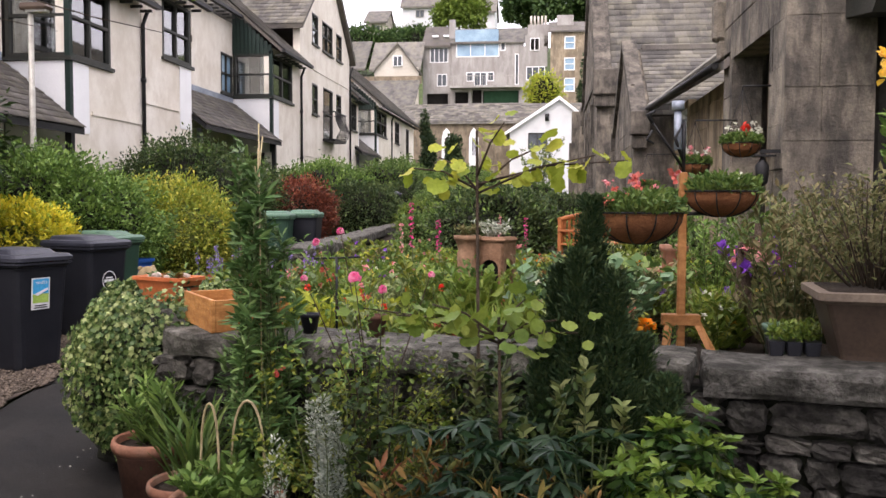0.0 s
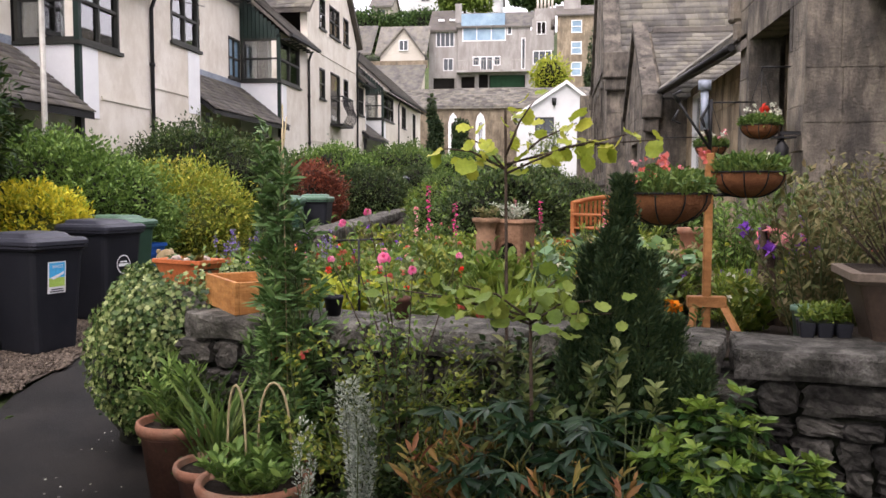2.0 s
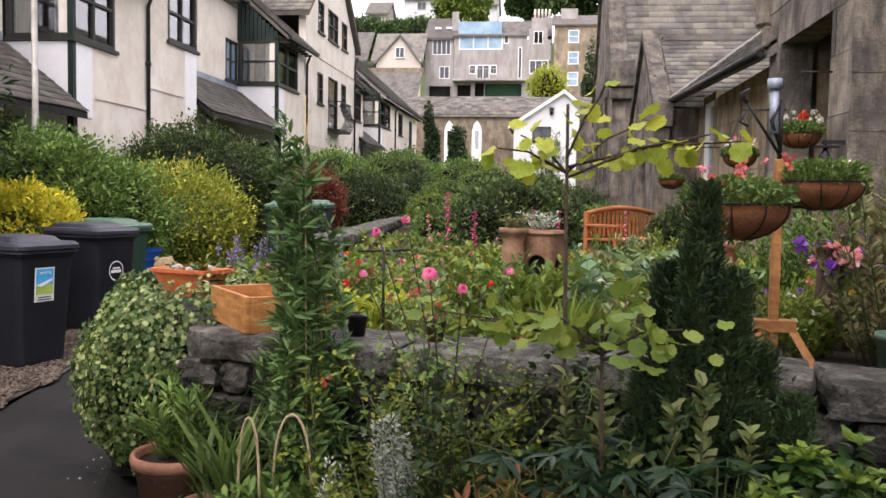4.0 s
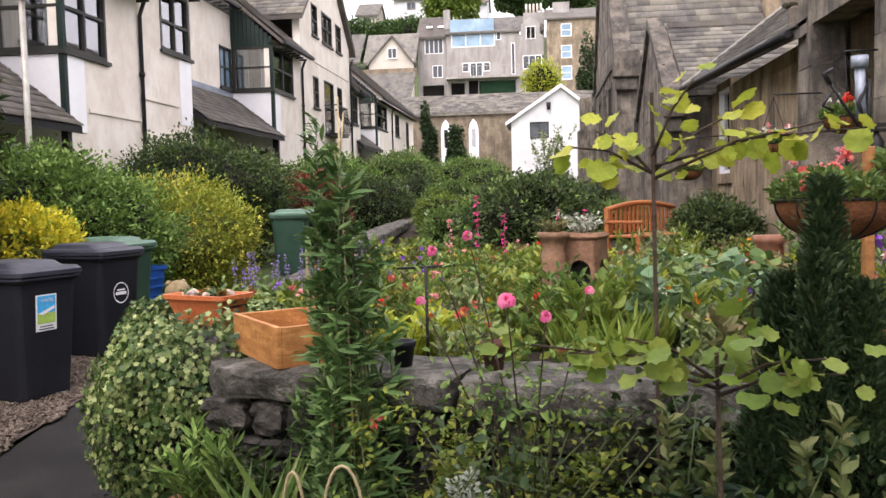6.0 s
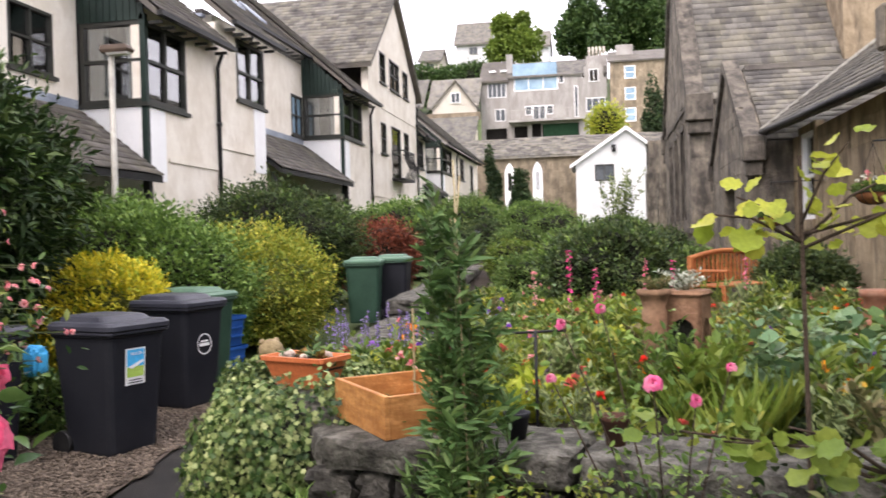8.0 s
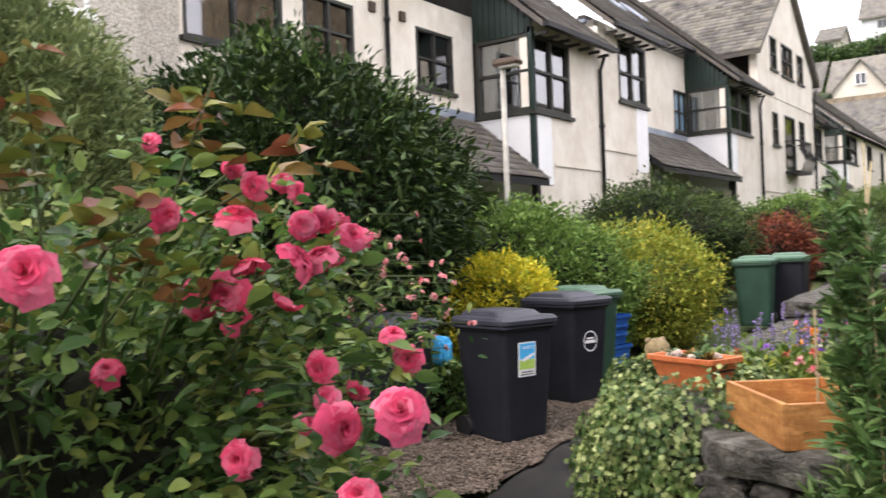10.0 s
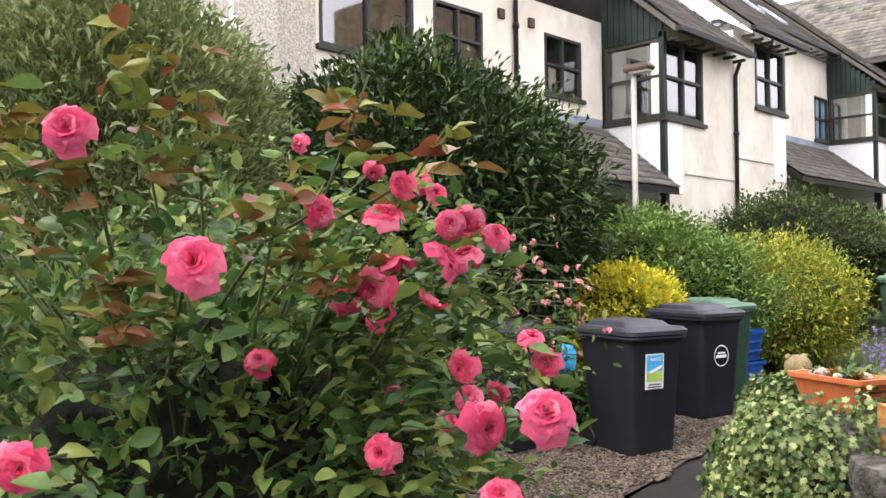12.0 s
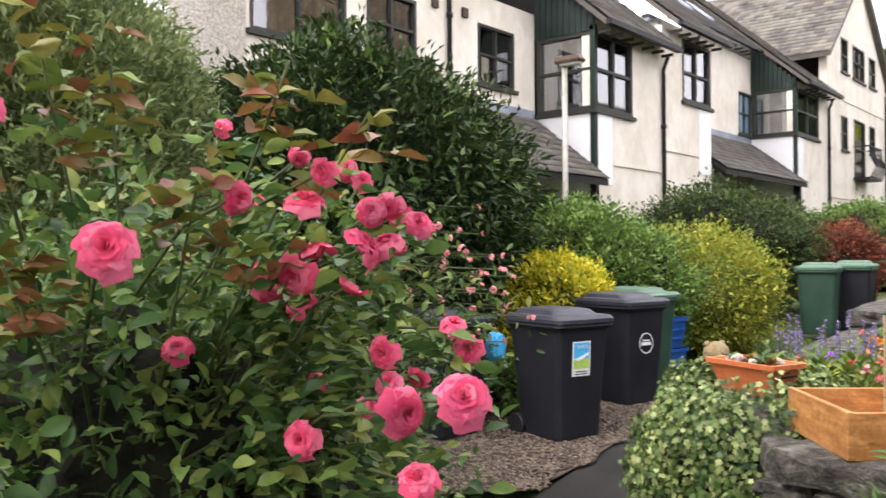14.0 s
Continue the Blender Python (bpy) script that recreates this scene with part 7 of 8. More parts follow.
def sprout(name, loc, label, category, h, r, n, leaf, mat, seed, ratio=0.3, stems=7, upward=0.6, flowers=(), group="", lean=0.35, low=0.1, broad=0, fluff=0.0):
    """A leafy plant: stems that spread from its base, leaves along them, blossoms at the tips."""
    rng = np.random.default_rng(seed)
    t = thing(name, loc, label, category, group)
    bm = bmesh.new()
    P, D, tips = [], [], []
    per = max(1, n // stems)
    for i in range(stems):
        a = rng.uniform(0, 6.28)
        rr = r * math.sqrt(rng.uniform(0.02, 1))
        hh = h * rng.uniform(0.65, 1.05)
        b = np.array([0.25 * rr * math.cos(a), 0.25 * rr * math.sin(a), -0.01])
        e = np.array([rr * math.cos(a), rr * math.sin(a), hh])
        m = (b + e) / 2 + np.array([-lean * rr * 0.3 * math.cos(a), -lean * rr * 0.3 * math.sin(a), 0.05 * h]) + rng.normal(size=3) * (0.02 + 1.5 * fluff)
        tube(bm, [tuple(b), tuple(m), tuple(e)], max(0.0025, h * 0.006), max(0.0015, h * 0.0025), 4)
        q = rng.uniform(low, 1.0, per)[:, None]
        c = (1 - q) ** 2 * b + 2 * q * (1 - q) * m + q ** 2 * e
        ang = rng.uniform(0, 6.28, per)
        out = np.stack([np.cos(ang), np.sin(ang), rng.uniform(0, 1, per) + upward], -1)
        tw = np.floor(q * 9) + i * 11
        side = np.stack([np.sin(tw[:, 0] * 7.1), np.cos(tw[:, 0] * 5.3), 0.6 * np.sin(tw[:, 0] * 3.7)], -1)
        P.append(c + out * [0.01, 0.01, 0] + fluff * (side * rng.uniform(0, 2.2, (per, 1)) + rng.normal(size=(per, 3)) * 0.35))
        D.append(out)
        tips.append(e)
    tagged(part("stem_mass", bm, STEM, t), kind="stuff")
    P, D = np.concatenate(P), np.concatenate(D)
    me = broad_leaves("foliage", P, D, leaf, mat, broad, 0.22, rng=rng) if broad else leaves("foliage", P, D, leaf, mat, ratio, rng=rng)
    part("foliage", me, mat, t)
    tips = np.array(tips)
    for fm, cnt, size in flowers:
        for j in range(cnt):
            c = tips[rng.integers(len(tips))] + rng.normal(size=3) * [0.2 * r, 0.2 * r, 0.05 * h]
            k = 14
            v = unit(rng.normal(size=(k, 3)) + [0, 0, 0.7])
            part("blossom", leaves("blossom", c + v * size * 0.15, v, size, fm, 0.85, 0.2, 0.1, rng=rng), fm, t)
    return t


sprout("pot_plant", (-2.13, 4.8, 0.16), "leafy green shoots in a terracotta pot", "plant", 0.38, 0.2, 520, 0.075, L_HEDGE, 401, 0.22, 16)
sprout("strap_plant", (-1.77, 4.4, 0.08), "strap-leaved green plant in a terracotta pot", "plant", 0.2, 0.12, 60, 0.34, L_MID, 402, 0.055, 12, 1.3)
sprout("pot_plant", (-1.48, 4.15, 0.1), "bright green bushy leaves in a wide pot", "plant", 0.17, 0.24, 900, 0.06, L_HEDGE, 403, 0.4, 26)
sprout("artemisia", (-0.96, 3.86, 0.05), "silver-leaved artemisia in a pot", "plant", 0.62, 0.075, 3000, 0.016, L_SILVER, 404, 0.45, 6, 0.3, low=0.15, fluff=0.009)
sprout("artemisia", (-1.2, 4.02, 0.0), "thin silver artemisia beside the pots", "plant", 0.5, 0.09, 620, 0.015, L_SILVER, 405, 0.45, 4, fluff=0.008)
sprout("yellow_shoots", (-0.62, 3.85, 0.06), "yellowing lance-leaved shoots in a pot", "plant", 0.42, 0.24, 420, 0.07, L_AUTUMN, 406, 0.25, 16)
sprout("yellow_shoots", (-0.15, 3.6, -0.22), "yellowing lance-leaved shoots at the wall's foot", "plant", 0.66, 0.27, 560, 0.07, L_AUTUMN, 407, 0.25, 20, low=0.4)


def rosette_shrub(loc, radii, count, label, seed):
    """A dense evergreen: shoots end in rosettes of glossy leaves, paler at the tips."""
    rng = np.random.default_rng(seed)
    t = thing("glossy_shrub", loc, label, "shrub")
    v = unit(rng.normal(size=(count, 3)) * [1, 1, 0.9] + [0, -0.15, 0.45])
    v[:, 2] = np.abs(v[:, 2])
    bump = 1 + 0.22 * np.sin(v[:, 0] * 7 + seed) * np.cos(v[:, 1] * 6 + 1) + rng.normal(size=count) * 0.07
    C = v * np.array(radii) * bump[:, None] + [0, 0, 0.1]
    bm = bmesh.new()
    for c in C[::3]:
        tube(bm, [(c[0] * 0.2, c[1] * 0.2, 0), (c[0] * 0.6, c[1] * 0.6, c[2] * 0.6), tuple(c)], 0.005, 0.003, 4)
    part("stem", bm, STEM, t)
    core = bmesh.new()
    bmesh.ops.create_icosphere(core, subdivisions=3, radius=1)
    for w in core.verts:
        w.co = Vector((w.co.x * radii[0] * 0.72, w.co.y * radii[1] * 0.72, max(0.0, w.co.z) * radii[2] * 0.82 + 0.03)) * (1 + 0.15 * noise.noise(w.co * 3))
    # Near-black core, shade inside the shrub put into its colour.
    part("shade_core", core, SHADE, t)
    for name, mat, k, tilt, size, drop in (("young_foliage", L_TIP, 9, 0.7, 0.055, 0.0), ("foliage", L_DARKTIP, 14, 0.0, 0.065, 0.025)):
        a = (np.arange(k) * 2.4)[None] + rng.uniform(0, 6.28, (count, 1))
        n = v + rng.normal(size=v.shape) * 0.15 + [0, 0, 0.4]
        n = unit(n)
        e1 = unit(np.cross(n, [0.3, 1.0, 0.1]))
        e2 = np.cross(n, e1)
        D = np.cos(a)[..., None] * e1[:, None] + np.sin(a)[..., None] * e2[:, None] + tilt * n[:, None] * rng.uniform(0.5, 1.3, (count, k, 1))
        P = np.repeat((C - n * drop)[:, None], k, 1) - n[:, None] * rng.uniform(0, 0.05 if drop else 0.008, (count, k, 1))
        part(name, leaves(name, P.reshape(-1, 3), D.reshape(-1, 3), size, mat, 0.42, 0.2, 0.15, rng=rng), mat, t, "paler young leaves" if not drop else "")


rosette_shrub((0.4, 3.87, -0.22), (0.34, 0.28, 0.66), 300, "glossy evergreen shrub in front of the stone wall", 408)
rosette_shrub((0.66, 3.72, -0.24), (0.26, 0.22, 0.52), 170, "low glossy evergreen shrub at the wall's foot", 418)
bush("glossy_shrub", "low dark green shrub at the wall's foot", "shrub", (0.2, 3.7, -0.24), (0.3, 0.22, 0.24), 0.2, 700, 0.07, L_MID, 409, ratio=0.4, amp=0.35, twig=7)
sprout("yellow_lonicera", (-0.95, 4.3, -0.2), "yellow-green small-leaved shrub draped over the wall", "shrub", 0.95, 0.52, 3200, 0.029, L_GOLD, 410, 0.6, 24, 0.2, low=0.4, fluff=0.06)
# The trailing shrubs below take the leaf green darkened for shade.
sprout("bramble", (-0.6, 4.2, -0.2), "green trailing shrub in front of the wall", "shrub", 0.95, 0.5, 2400, 0.04, L_SHADED, 411, 0.6, 24, 0.2, low=0.15, fluff=0.07)
sprout("bramble", (-1.9, 4.85, -0.2), "green trailing shoots by the wall's corner", "shrub", 0.7, 0.32, 1800, 0.045, L_SHADED, 412, 0.4, 14, 0.4, fluff=0.05)
sprout("bramble", (0.3, 4.05, -0.22), "leafy growth painted in shaded green at the foot of the wall", "shrub", 0.5, 0.4, 2600, 0.05, L_SHADED, 414, 0.5, 22, 0.2, fluff=0.05)
sprout("bramble", (-0.85, 3.95, -0.22), "leafy growth painted in shaded green behind the pots", "shrub", 0.45, 0.4, 2600, 0.05, L_SHADED, 415, 0.5, 22, 0.2, fluff=0.05)
sprout("bramble", (-0.1, 4.15, -0.2), "leafy green growth between wall and conifer", "shrub", 0.95, 0.42, 2200, 0.042, L_SHADED, 413, 0.6, 18, 0.2, fluff=0.06)


def hellebore(loc, seed, n, label):
    rng = np.random.default_rng(seed)
    t = thing("hellebore", loc, label, "plant", "hellebores")
    bm = bmesh.new()
    P, D = [], []
    for i in range(n):
        a = rng.uniform(0, 6.28)
        r, h = rng.uniform(0.04, 0.3), rng.uniform(0.48, 0.84)
        c = np.array([r * math.cos(a), r * math.sin(a), h])
        tube(bm, [(0, 0, 0), tuple(c * [0.4, 0.4, 0.7]), tuple(c)], 0.005, 0.003, 4)
        for k in range(8):
            b = a + (k - 3.5) * 0.62
            P.append(c)
            D.append((math.cos(b), math.sin(b), rng.uniform(-0.35, 0.1)))
    tagged(part("stem_mass", bm, STEM, t), kind="stuff")
    part("foliage", leaves("foliage", np.array(P), np.array(D), 0.112, L_HELLE, 0.22, 0.2, 0.25, 0.2, rng=rng), L_HELLE, t)


hellebore((-0.2, 3.82, -0.22), 421, 26, "dark fingered hellebore leaves in front of the wall")
hellebore((0.05, 3.78, -0.22), 422, 20, "dark fingered hellebore leaves under the conifer")
hellebore((-0.46, 3.85, -0.22), 423, 16, "dark fingered hellebore leaves by the pots")


def pod_spike(loc, h, seed):
    rng = np.random.default_rng(seed)
    t = thing("lupin_spike", loc, "upright lupin stem with pale green seed pods", "plant", "lupin spikes")
    bm = bmesh.new()
    tube(bm, [(0, 0, 0), (0.01, 0, h * 0.6), (0.02, 0.01, h)], 0.006, 0.003, 5)
    part("stem", bm, STEM, t)
    n = 40
    z = h * (0.68 + 0.32 * (np.round(rng.uniform(0, 1, n) * 9) / 9))
    a = rng.uniform(0, 6.28, n)
    for i in range(n):
        part("pod", leaves("pod", np.array([[0.015, 0, z[i]]]), np.array([[math.cos(a[i]), math.sin(a[i]), 1.0]]), 0.06, L_POD, 0.5, rng=rng), L_POD, t)
    m = 26
    z = rng.uniform(h * 0.3, h * 0.75, m)
    a = rng.uniform(0, 6.28, m)
    part("leaf", leaves("leaf", np.stack([0.01 + 0 * z, 0 * z, z], -1), np.stack([np.cos(a), np.sin(a), 0.3 + 0 * a], -1), 0.08, L_MID, 0.22, rng=rng), L_MID, t)


for i_, (x_, y_, h_) in enumerate(((0.02, 3.98, 1.02), (-0.07, 3.98, 0.95), (0.16, 3.95, 0.88), (-0.3, 4.05, 0.98), (-0.22, 3.92, 0.78), (-0.42, 4.15, 1.0))):
    pod_spike((x_, y_, -0.22), h_, 430 + i_)


def spire_conifer(loc, h, r, n, seed, label, lobes=((0, 0, 1.0),)):
    rng = np.random.default_rng(seed)
    t = thing("dwarf_conifer", loc, label, "conifer", "dwarf conifers")
    P, D = [], []
    for (ox, oy, k) in lobes:
        m = int(n * k)
        q = rng.uniform(0.0, 1.0, m) ** 0.8
        z = h * k * q
        rad = r * k * np.clip((1 - q) * 1.45, 0, 1) ** 1.05 * (0.8 + 0.25 * np.sin(z * 23 + ox * 9)) + 0.012
        a = rng.uniform(0, 6.28, m)
        rad = rad * (0.82 + 0.34 * np.sin(a * 4 + z * 13) * np.sin(z * 19)) + rng.exponential(0.011, m)
        P.append(np.stack([ox + rad * np.cos(a), oy + rad * np.sin(a), z], -1))
        D.append(np.stack([np.cos(a) * 0.6, np.sin(a) * 0.6, 1.0 + 0 * a], -1) + rng.normal(size=(m, 3)) * 0.35)
    part("foliage", leaves("foliage", np.concatenate(P), np.concatenate(D), 0.03, L_CONIFER, 0.3, rng=rng), L_CONIFER, t)
    # Near-black cones: shade inside the sprays, put into the colour.
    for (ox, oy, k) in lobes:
        part("shade_core", lathe([(r * k * 0.62, 0.0), (r * k * 0.6, h * k * 0.35), (r * k * 0.28, h * k * 0.66), (0.006, h * k * 0.9)], 14, loc=(ox, oy, 0)), SHADE, t)


spire_conifer((0.06, 4.2, -0.2), 1.66, 0.135, 13000, 441, "dark green dwarf conifer with a slim pointed top", ((0, 0, 1.0), (-0.12, 0.02, 0.83), (0.11, 0.05, 0.76), (-0.05, -0.09, 0.87), (0.09, -0.08, 0.82), (0.21, 0.0, 0.66), (-0.19, -0.03, 0.62), (0.17, -0.09, 0.55)))
spire_conifer((0.36, 4.1, -0.2), 0.95, 0.14, 9000, 442, "small dark conifer beside a taller one")


def climbing_peas():
    rng = np.random.default_rng(451)
    t = thing("climbing_peas", (-1.5, 4.64, -0.02), "tall climbing pea plant on bamboo canes", "plant")
    for i in range(4):
        a = i * 1.57 + 0.4
        bm = bmesh.new()
        tube(bm, [(0.17 * math.cos(a), 0.17 * math.sin(a), 0.0), (0.02 * math.cos(a + 3), 0.02 * math.sin(a + 3), 1.66 + 0.06 * i)], 0.004, 0.0035, 6)
        part("cane", bm, BAMBOO, t)
    P, D = [], []
    for i in range(30):
        a = rng.uniform(0, 6.28)
        top = 0.5 + 1.26 * rng.uniform(0, 1) ** 1.1
        r0 = 0.33 * math.sqrt(rng.uniform(0.03, 1))
        zz = np.linspace(0, top, 12)
        wx, wy = np.cumsum(rng.normal(size=12) * 0.012), np.cumsum(rng.normal(size=12) * 0.012)
        fade = np.clip(1.08 - zz / 1.8, 0.03, 1) ** 1.3
        line = np.stack([r0 * np.cos(a) * fade + wx, r0 * np.sin(a) * fade + wy, zz], -1)
        part("stem", tube(bmesh.new(), [tuple(p) for p in line], 0.004, 0.002, 4), STEM, t)
        m = int(165 * top)
        u = rng.uniform(0.12, 1, m)
        c = np.stack([np.interp(u, np.linspace(0, 1, 12), line[:, k]) for k in range(3)], -1)
        b = np.round(u * 26) * 2.1 + rng.normal(size=m) * 0.4
        P.append(c + rng.normal(size=(m, 3)) * 0.012)
        D.append(np.stack([np.cos(b), np.sin(b), rng.uniform(-0.1, 1.1, m)], -1))
    part("foliage", leaves("foliage", np.concatenate(P), np.concatenate(D), 0.074, L_PEA, 0.22, 0.25, rng=rng, fine=True), L_PEA, t)
    for i in range(12):
        a = rng.uniform(0, 6.28)
        bm = bmesh.new()
        tube(bm, [(0.12 * math.cos(a), 0.12 * math.sin(a), 0.0), (0.1 * math.cos(a + 1), 0.1 * math.sin(a + 1), 0.7), (0.03 * math.cos(a + 2), 0.03 * math.sin(a + 2), 1.45)], 0.004, 0.002, 4)
        part("stem", bm, STEM, t)
    for i in range(2):
        c = np.array([rng.uniform(-0.15, 0.15), -0.12, rng.uniform(0.5, 1.0)])
        v = unit(rng.normal(size=(8, 3)))
        part("blossom", leaves("blossom", c + v * 0.005, v, 0.03, P_CORAL, 0.8, rng=rng), P_CORAL, t)


climbing_peas()


def vine(name, loc, label, h, arms, n, leaf, mat, seed, stem_top):
    """A young vine: one woody stem, a few side shoots, big lobed leaves held flat, each a piece of its own."""
    rng = np.random.default_rng(seed)
    t = thing(name, loc, label, "vine", "young vines")
    bm = bmesh.new()
    tube(bm, [(0, 0, 0), (0.015, 0, h * 0.5), (0, 0, stem_top)], 0.011, 0.006, 7)
    shoots = []
    for (dx, dy, z0, z1) in arms:
        a, b = Vector((0, 0, z0)), Vector((dx, dy, z1))
        m = a.lerp(b, 0.5) + Vector((0, 0, 0.03))
        tube(bm, [a, m, b], 0.006, 0.003, 5)
        shoots.append((a, m, b))
    part("stem", bm, BARK, t)
    for i in range(n):
        a, m, b = shoots[i % len(shoots)]
        q = rng.uniform(0.15, 1.05)
        c = np.array((1 - q) ** 2 * a + 2 * q * (1 - q) * m + q * q * b) + rng.normal(size=3) * [0.05, 0.05, 0.03]
        d = np.array([[rng.normal(), rng.normal() - 0.3, rng.uniform(-0.9, 0.1)]])
        part("leaf", broad_leaves("leaf", c[None], d, leaf * rng.uniform(0.7, 1.15), mat, 8, 0.12, 0.2, rng, 1.0, rng.normal(size=(1, 3)) * 0.45 + [0, -0.35, 0.9]), mat, t)


vine("young_vine", (-0.42, 4.32, -0.2), "young vine with lime-green lobed leaves above the garden", 1.4, [(0.5, -0.05, 1.68, 1.84), (0.3, 0.1, 1.7, 1.9), (-0.17, 0.05, 1.7, 1.84), (0.12, -0.05, 1.75, 1.98), (0.62, 0.0, 1.72, 1.82), (-0.28, -0.03, 1.7, 1.79)], 72, 0.074, L_LIME, 461, 1.95)
vine("young_vine", (-0.3, 3.95, -0.2), "low spreading vine with broad pale green leaves", 1.0, [(-0.55, 0.05, 1.1, 1.22), (-0.25, -0.05, 1.12, 1.25), (0.22, -0.2, 1.1, 1.22), (0.1, 0.1, 1.12, 1.26), (0.3, -0.1, 1.08, 1.16), (-0.4, 0.0, 1.12, 1.2)], 74, 0.074, L_VINE, 462, 1.2)


# ---------------------------------------------------------------- rose blooms


def bloom_mesh(name, seed, petals, mat, openness):
    """A full rose: petals in a spiral, each cupped, with a rolled lip."""
    rng = np.random.default_rng(seed)
    V, F = [], []
    nu, nv = 4, 4
    for i in range(petals):
        q = i / (petals - 1)
        a = i * 2.4 + rng.uniform(-0.2, 0.2)
        tilt = 0.1 + openness * q ** 1.3
        L = 0.45 + 0.55 * q
        W = 0.4 + 0.75 * q
        base = 0.03 + 0.1 * q
        o = len(V)
        ca, sa = math.cos(a), math.sin(a)
        for r in range(nv + 1):
            s = r / nv
            th = tilt * (0.25 + 0.75 * s) + (0.5 * q + 0.1) * max(0, s - 0.72) * 3.0
            rad = base + L * (s * math.sin(th)) * 0.9 + 0.09 * (1 - s) * q
            z = L * s * math.cos(th) - 0.2 * q
            w = W * math.sin(math.pi * (0.14 + 0.56 * s)) * 0.5
            for c in range(nu + 1):
                p = (c / nu - 0.5) * 2
                curl = 0.35 * w * p * p * (1.0 - 0.8 * q)
                x = rad - curl + rng.uniform(-0.04, 0.04) * s
                y = w * p
                V.append((x * ca - y * sa, x * sa + y * ca, z + rng.uniform(-0.06, 0.06) * s))
        for r in range(nv):
            for c in range(nu):
                k = o + r * (nu + 1) + c
                F.append((k, k + 1, k + nu + 2, k + nu + 1))
    return arrays(name, np.array(V), np.array(F), mat, True)


BLOOMS = [bloom_mesh("rose_bloom", 500 + k_, 24, P_ROSE, 1.05 + 0.15 * k_) for k_ in range(3)]
SMALLBLOOM = bloom_mesh("small_bloom", 510, 12, P_PALE, 1.3)
THINBLOOM = bloom_mesh("rose_bloom", 515, 14, P_PINK, 1.35)
BUDBLOOM = bloom_mesh("rose_bud", 511, 12, P_ROSE, 0.35)


def put_bloom(parent, mesh, c, way, r, name="rose_bloom"):
    ob = part(name, mesh, P_ROSE, parent)
    q = Vector(way).normalized().to_track_quat("Z", "Y")
    ob.matrix_basis = Matrix.LocRotScale(Vector(c), q, (r, r, r))
    return ob


def rose_bush():
    rng = np.random.default_rng(520)
    B = np.array([-3.05, 2.85, -0.26])
    t = thing("rose_bush", tuple(B), "large pink rose bush in full flower beside the path", "rose bush")
    eye = np.array([-1.0, 1.7, 1.5])
    big = [((-2.22, 2.34, 1.51), 0.055), ((-2.42, 2.23, 1.73), 0.05), ((-2.81, 2.96, 1.82), 0.03), ((-2.32, 2.81, 1.6), 0.052), ((-2.45, 2.82, 1.44), 0.05), ((-2.36, 2.83, 1.4), 0.04), ((-2.0, 2.75, 1.23), 0.055), ((-1.89, 2.78, 1.26), 0.056), ((-2.46, 2.61, 1.32), 0.036), ((-2.34, 2.13, 1.22), 0.045), ((-1.99, 2.78, 1.11), 0.045), ((-2.29, 3.24, 1.33), 0.04), ((-2.26, 3.26, 1.27), 0.045), ((-2.64, 3.35, 1.51), 0.05), ((-2.58, 3.36, 1.52), 0.038), ((-2.91, 3.48, 1.76), 0.045), ((-2.86, 3.5, 1.72), 0.04), ((-3.0, 3.37, 1.79), 0.04), ((-2.87, 3.68, 1.62), 0.05), ((-2.8, 3.72, 1.58), 0.04), ((-2.83, 3.29, 1.5), 0.042), ((-2.5, 3.0, 1.2), 0.03), ((-2.4, 3.05, 1.14), 0.03), ((-2.6, 2.9, 1.62), 0.04), ((-3.05, 2.9, 1.66), 0.035), ((-2.75, 2.55, 1.0), 0.03), ((-2.3, 2.5, 0.92), 0.04), ((-2.2, 3.0, 1.0), 0.035), ((-2.15, 2.81, 1.51), 0.05), ((-2.15, 2.87, 1.52), 0.04), ((-2.25, 2.78, 1.5), 0.045), ((-2.25, 2.73, 1.46), 0.05), ((-2.15, 2.88, 1.59), 0.034), ((-2.15, 2.96, 1.56), 0.036), ((-2.15, 2.86, 1.31), 0.04), ((-2.15, 2.87, 1.25), 0.034), ((-2.15, 2.78, 1.44), 0.034), ((-2.25, 2.74, 1.15), 0.045), ((-2.15, 2.83, 1.58), 0.034), ((-2.25, 2.8, 1.66), 0.034), ((-2.25, 2.6, 1.6), 0.038), ((-2.15, 2.82, 1.21), 0.03), ((-2.15, 2.96, 1.25), 0.03)]
    bm = bmesh.new()
    leafP, leafD, heads = [], [], []
    for i, (c, r) in enumerate(big):
        c = np.array(c) - B
        c = c + unit(c - [0, 0, 0.9]) * 0.005
        heads.append((c, r))
        way = (eye - B - c) * [1, 1, 0.8] + rng.normal(size=3) * 1.0 + [0, 0, 0.5]
        put_bloom(t, BLOOMS[i % 3], c, way, r * 0.9)
        b = np.array([rng.uniform(-0.25, 0.25), rng.uniform(-0.25, 0.25), 0.0])
        m = np.array([c[0] * 0.55, c[1] * 0.55, c[2] * 0.85]) + rng.normal(size=3) * 0.06
        e = c - unit(way) * r * 0.25
        tube(bm, [tuple(b), tuple(b * 0.5 + m * 0.5 + [0, 0, 0.12]), tuple(m), tuple(m * 0.4 + e * 0.6 + [0, 0, 0.05]), tuple(e)], 0.007, 0.0028, 5)
        for q in rng.uniform(0.2, 1.02, 20):
            p = m * (1 - q) + e * q + rng.normal(size=3) * 0.05
            a = rng.uniform(0, 6.28)
            for k in range(3):
                leafP.append(p + rng.normal(size=3) * 0.02)
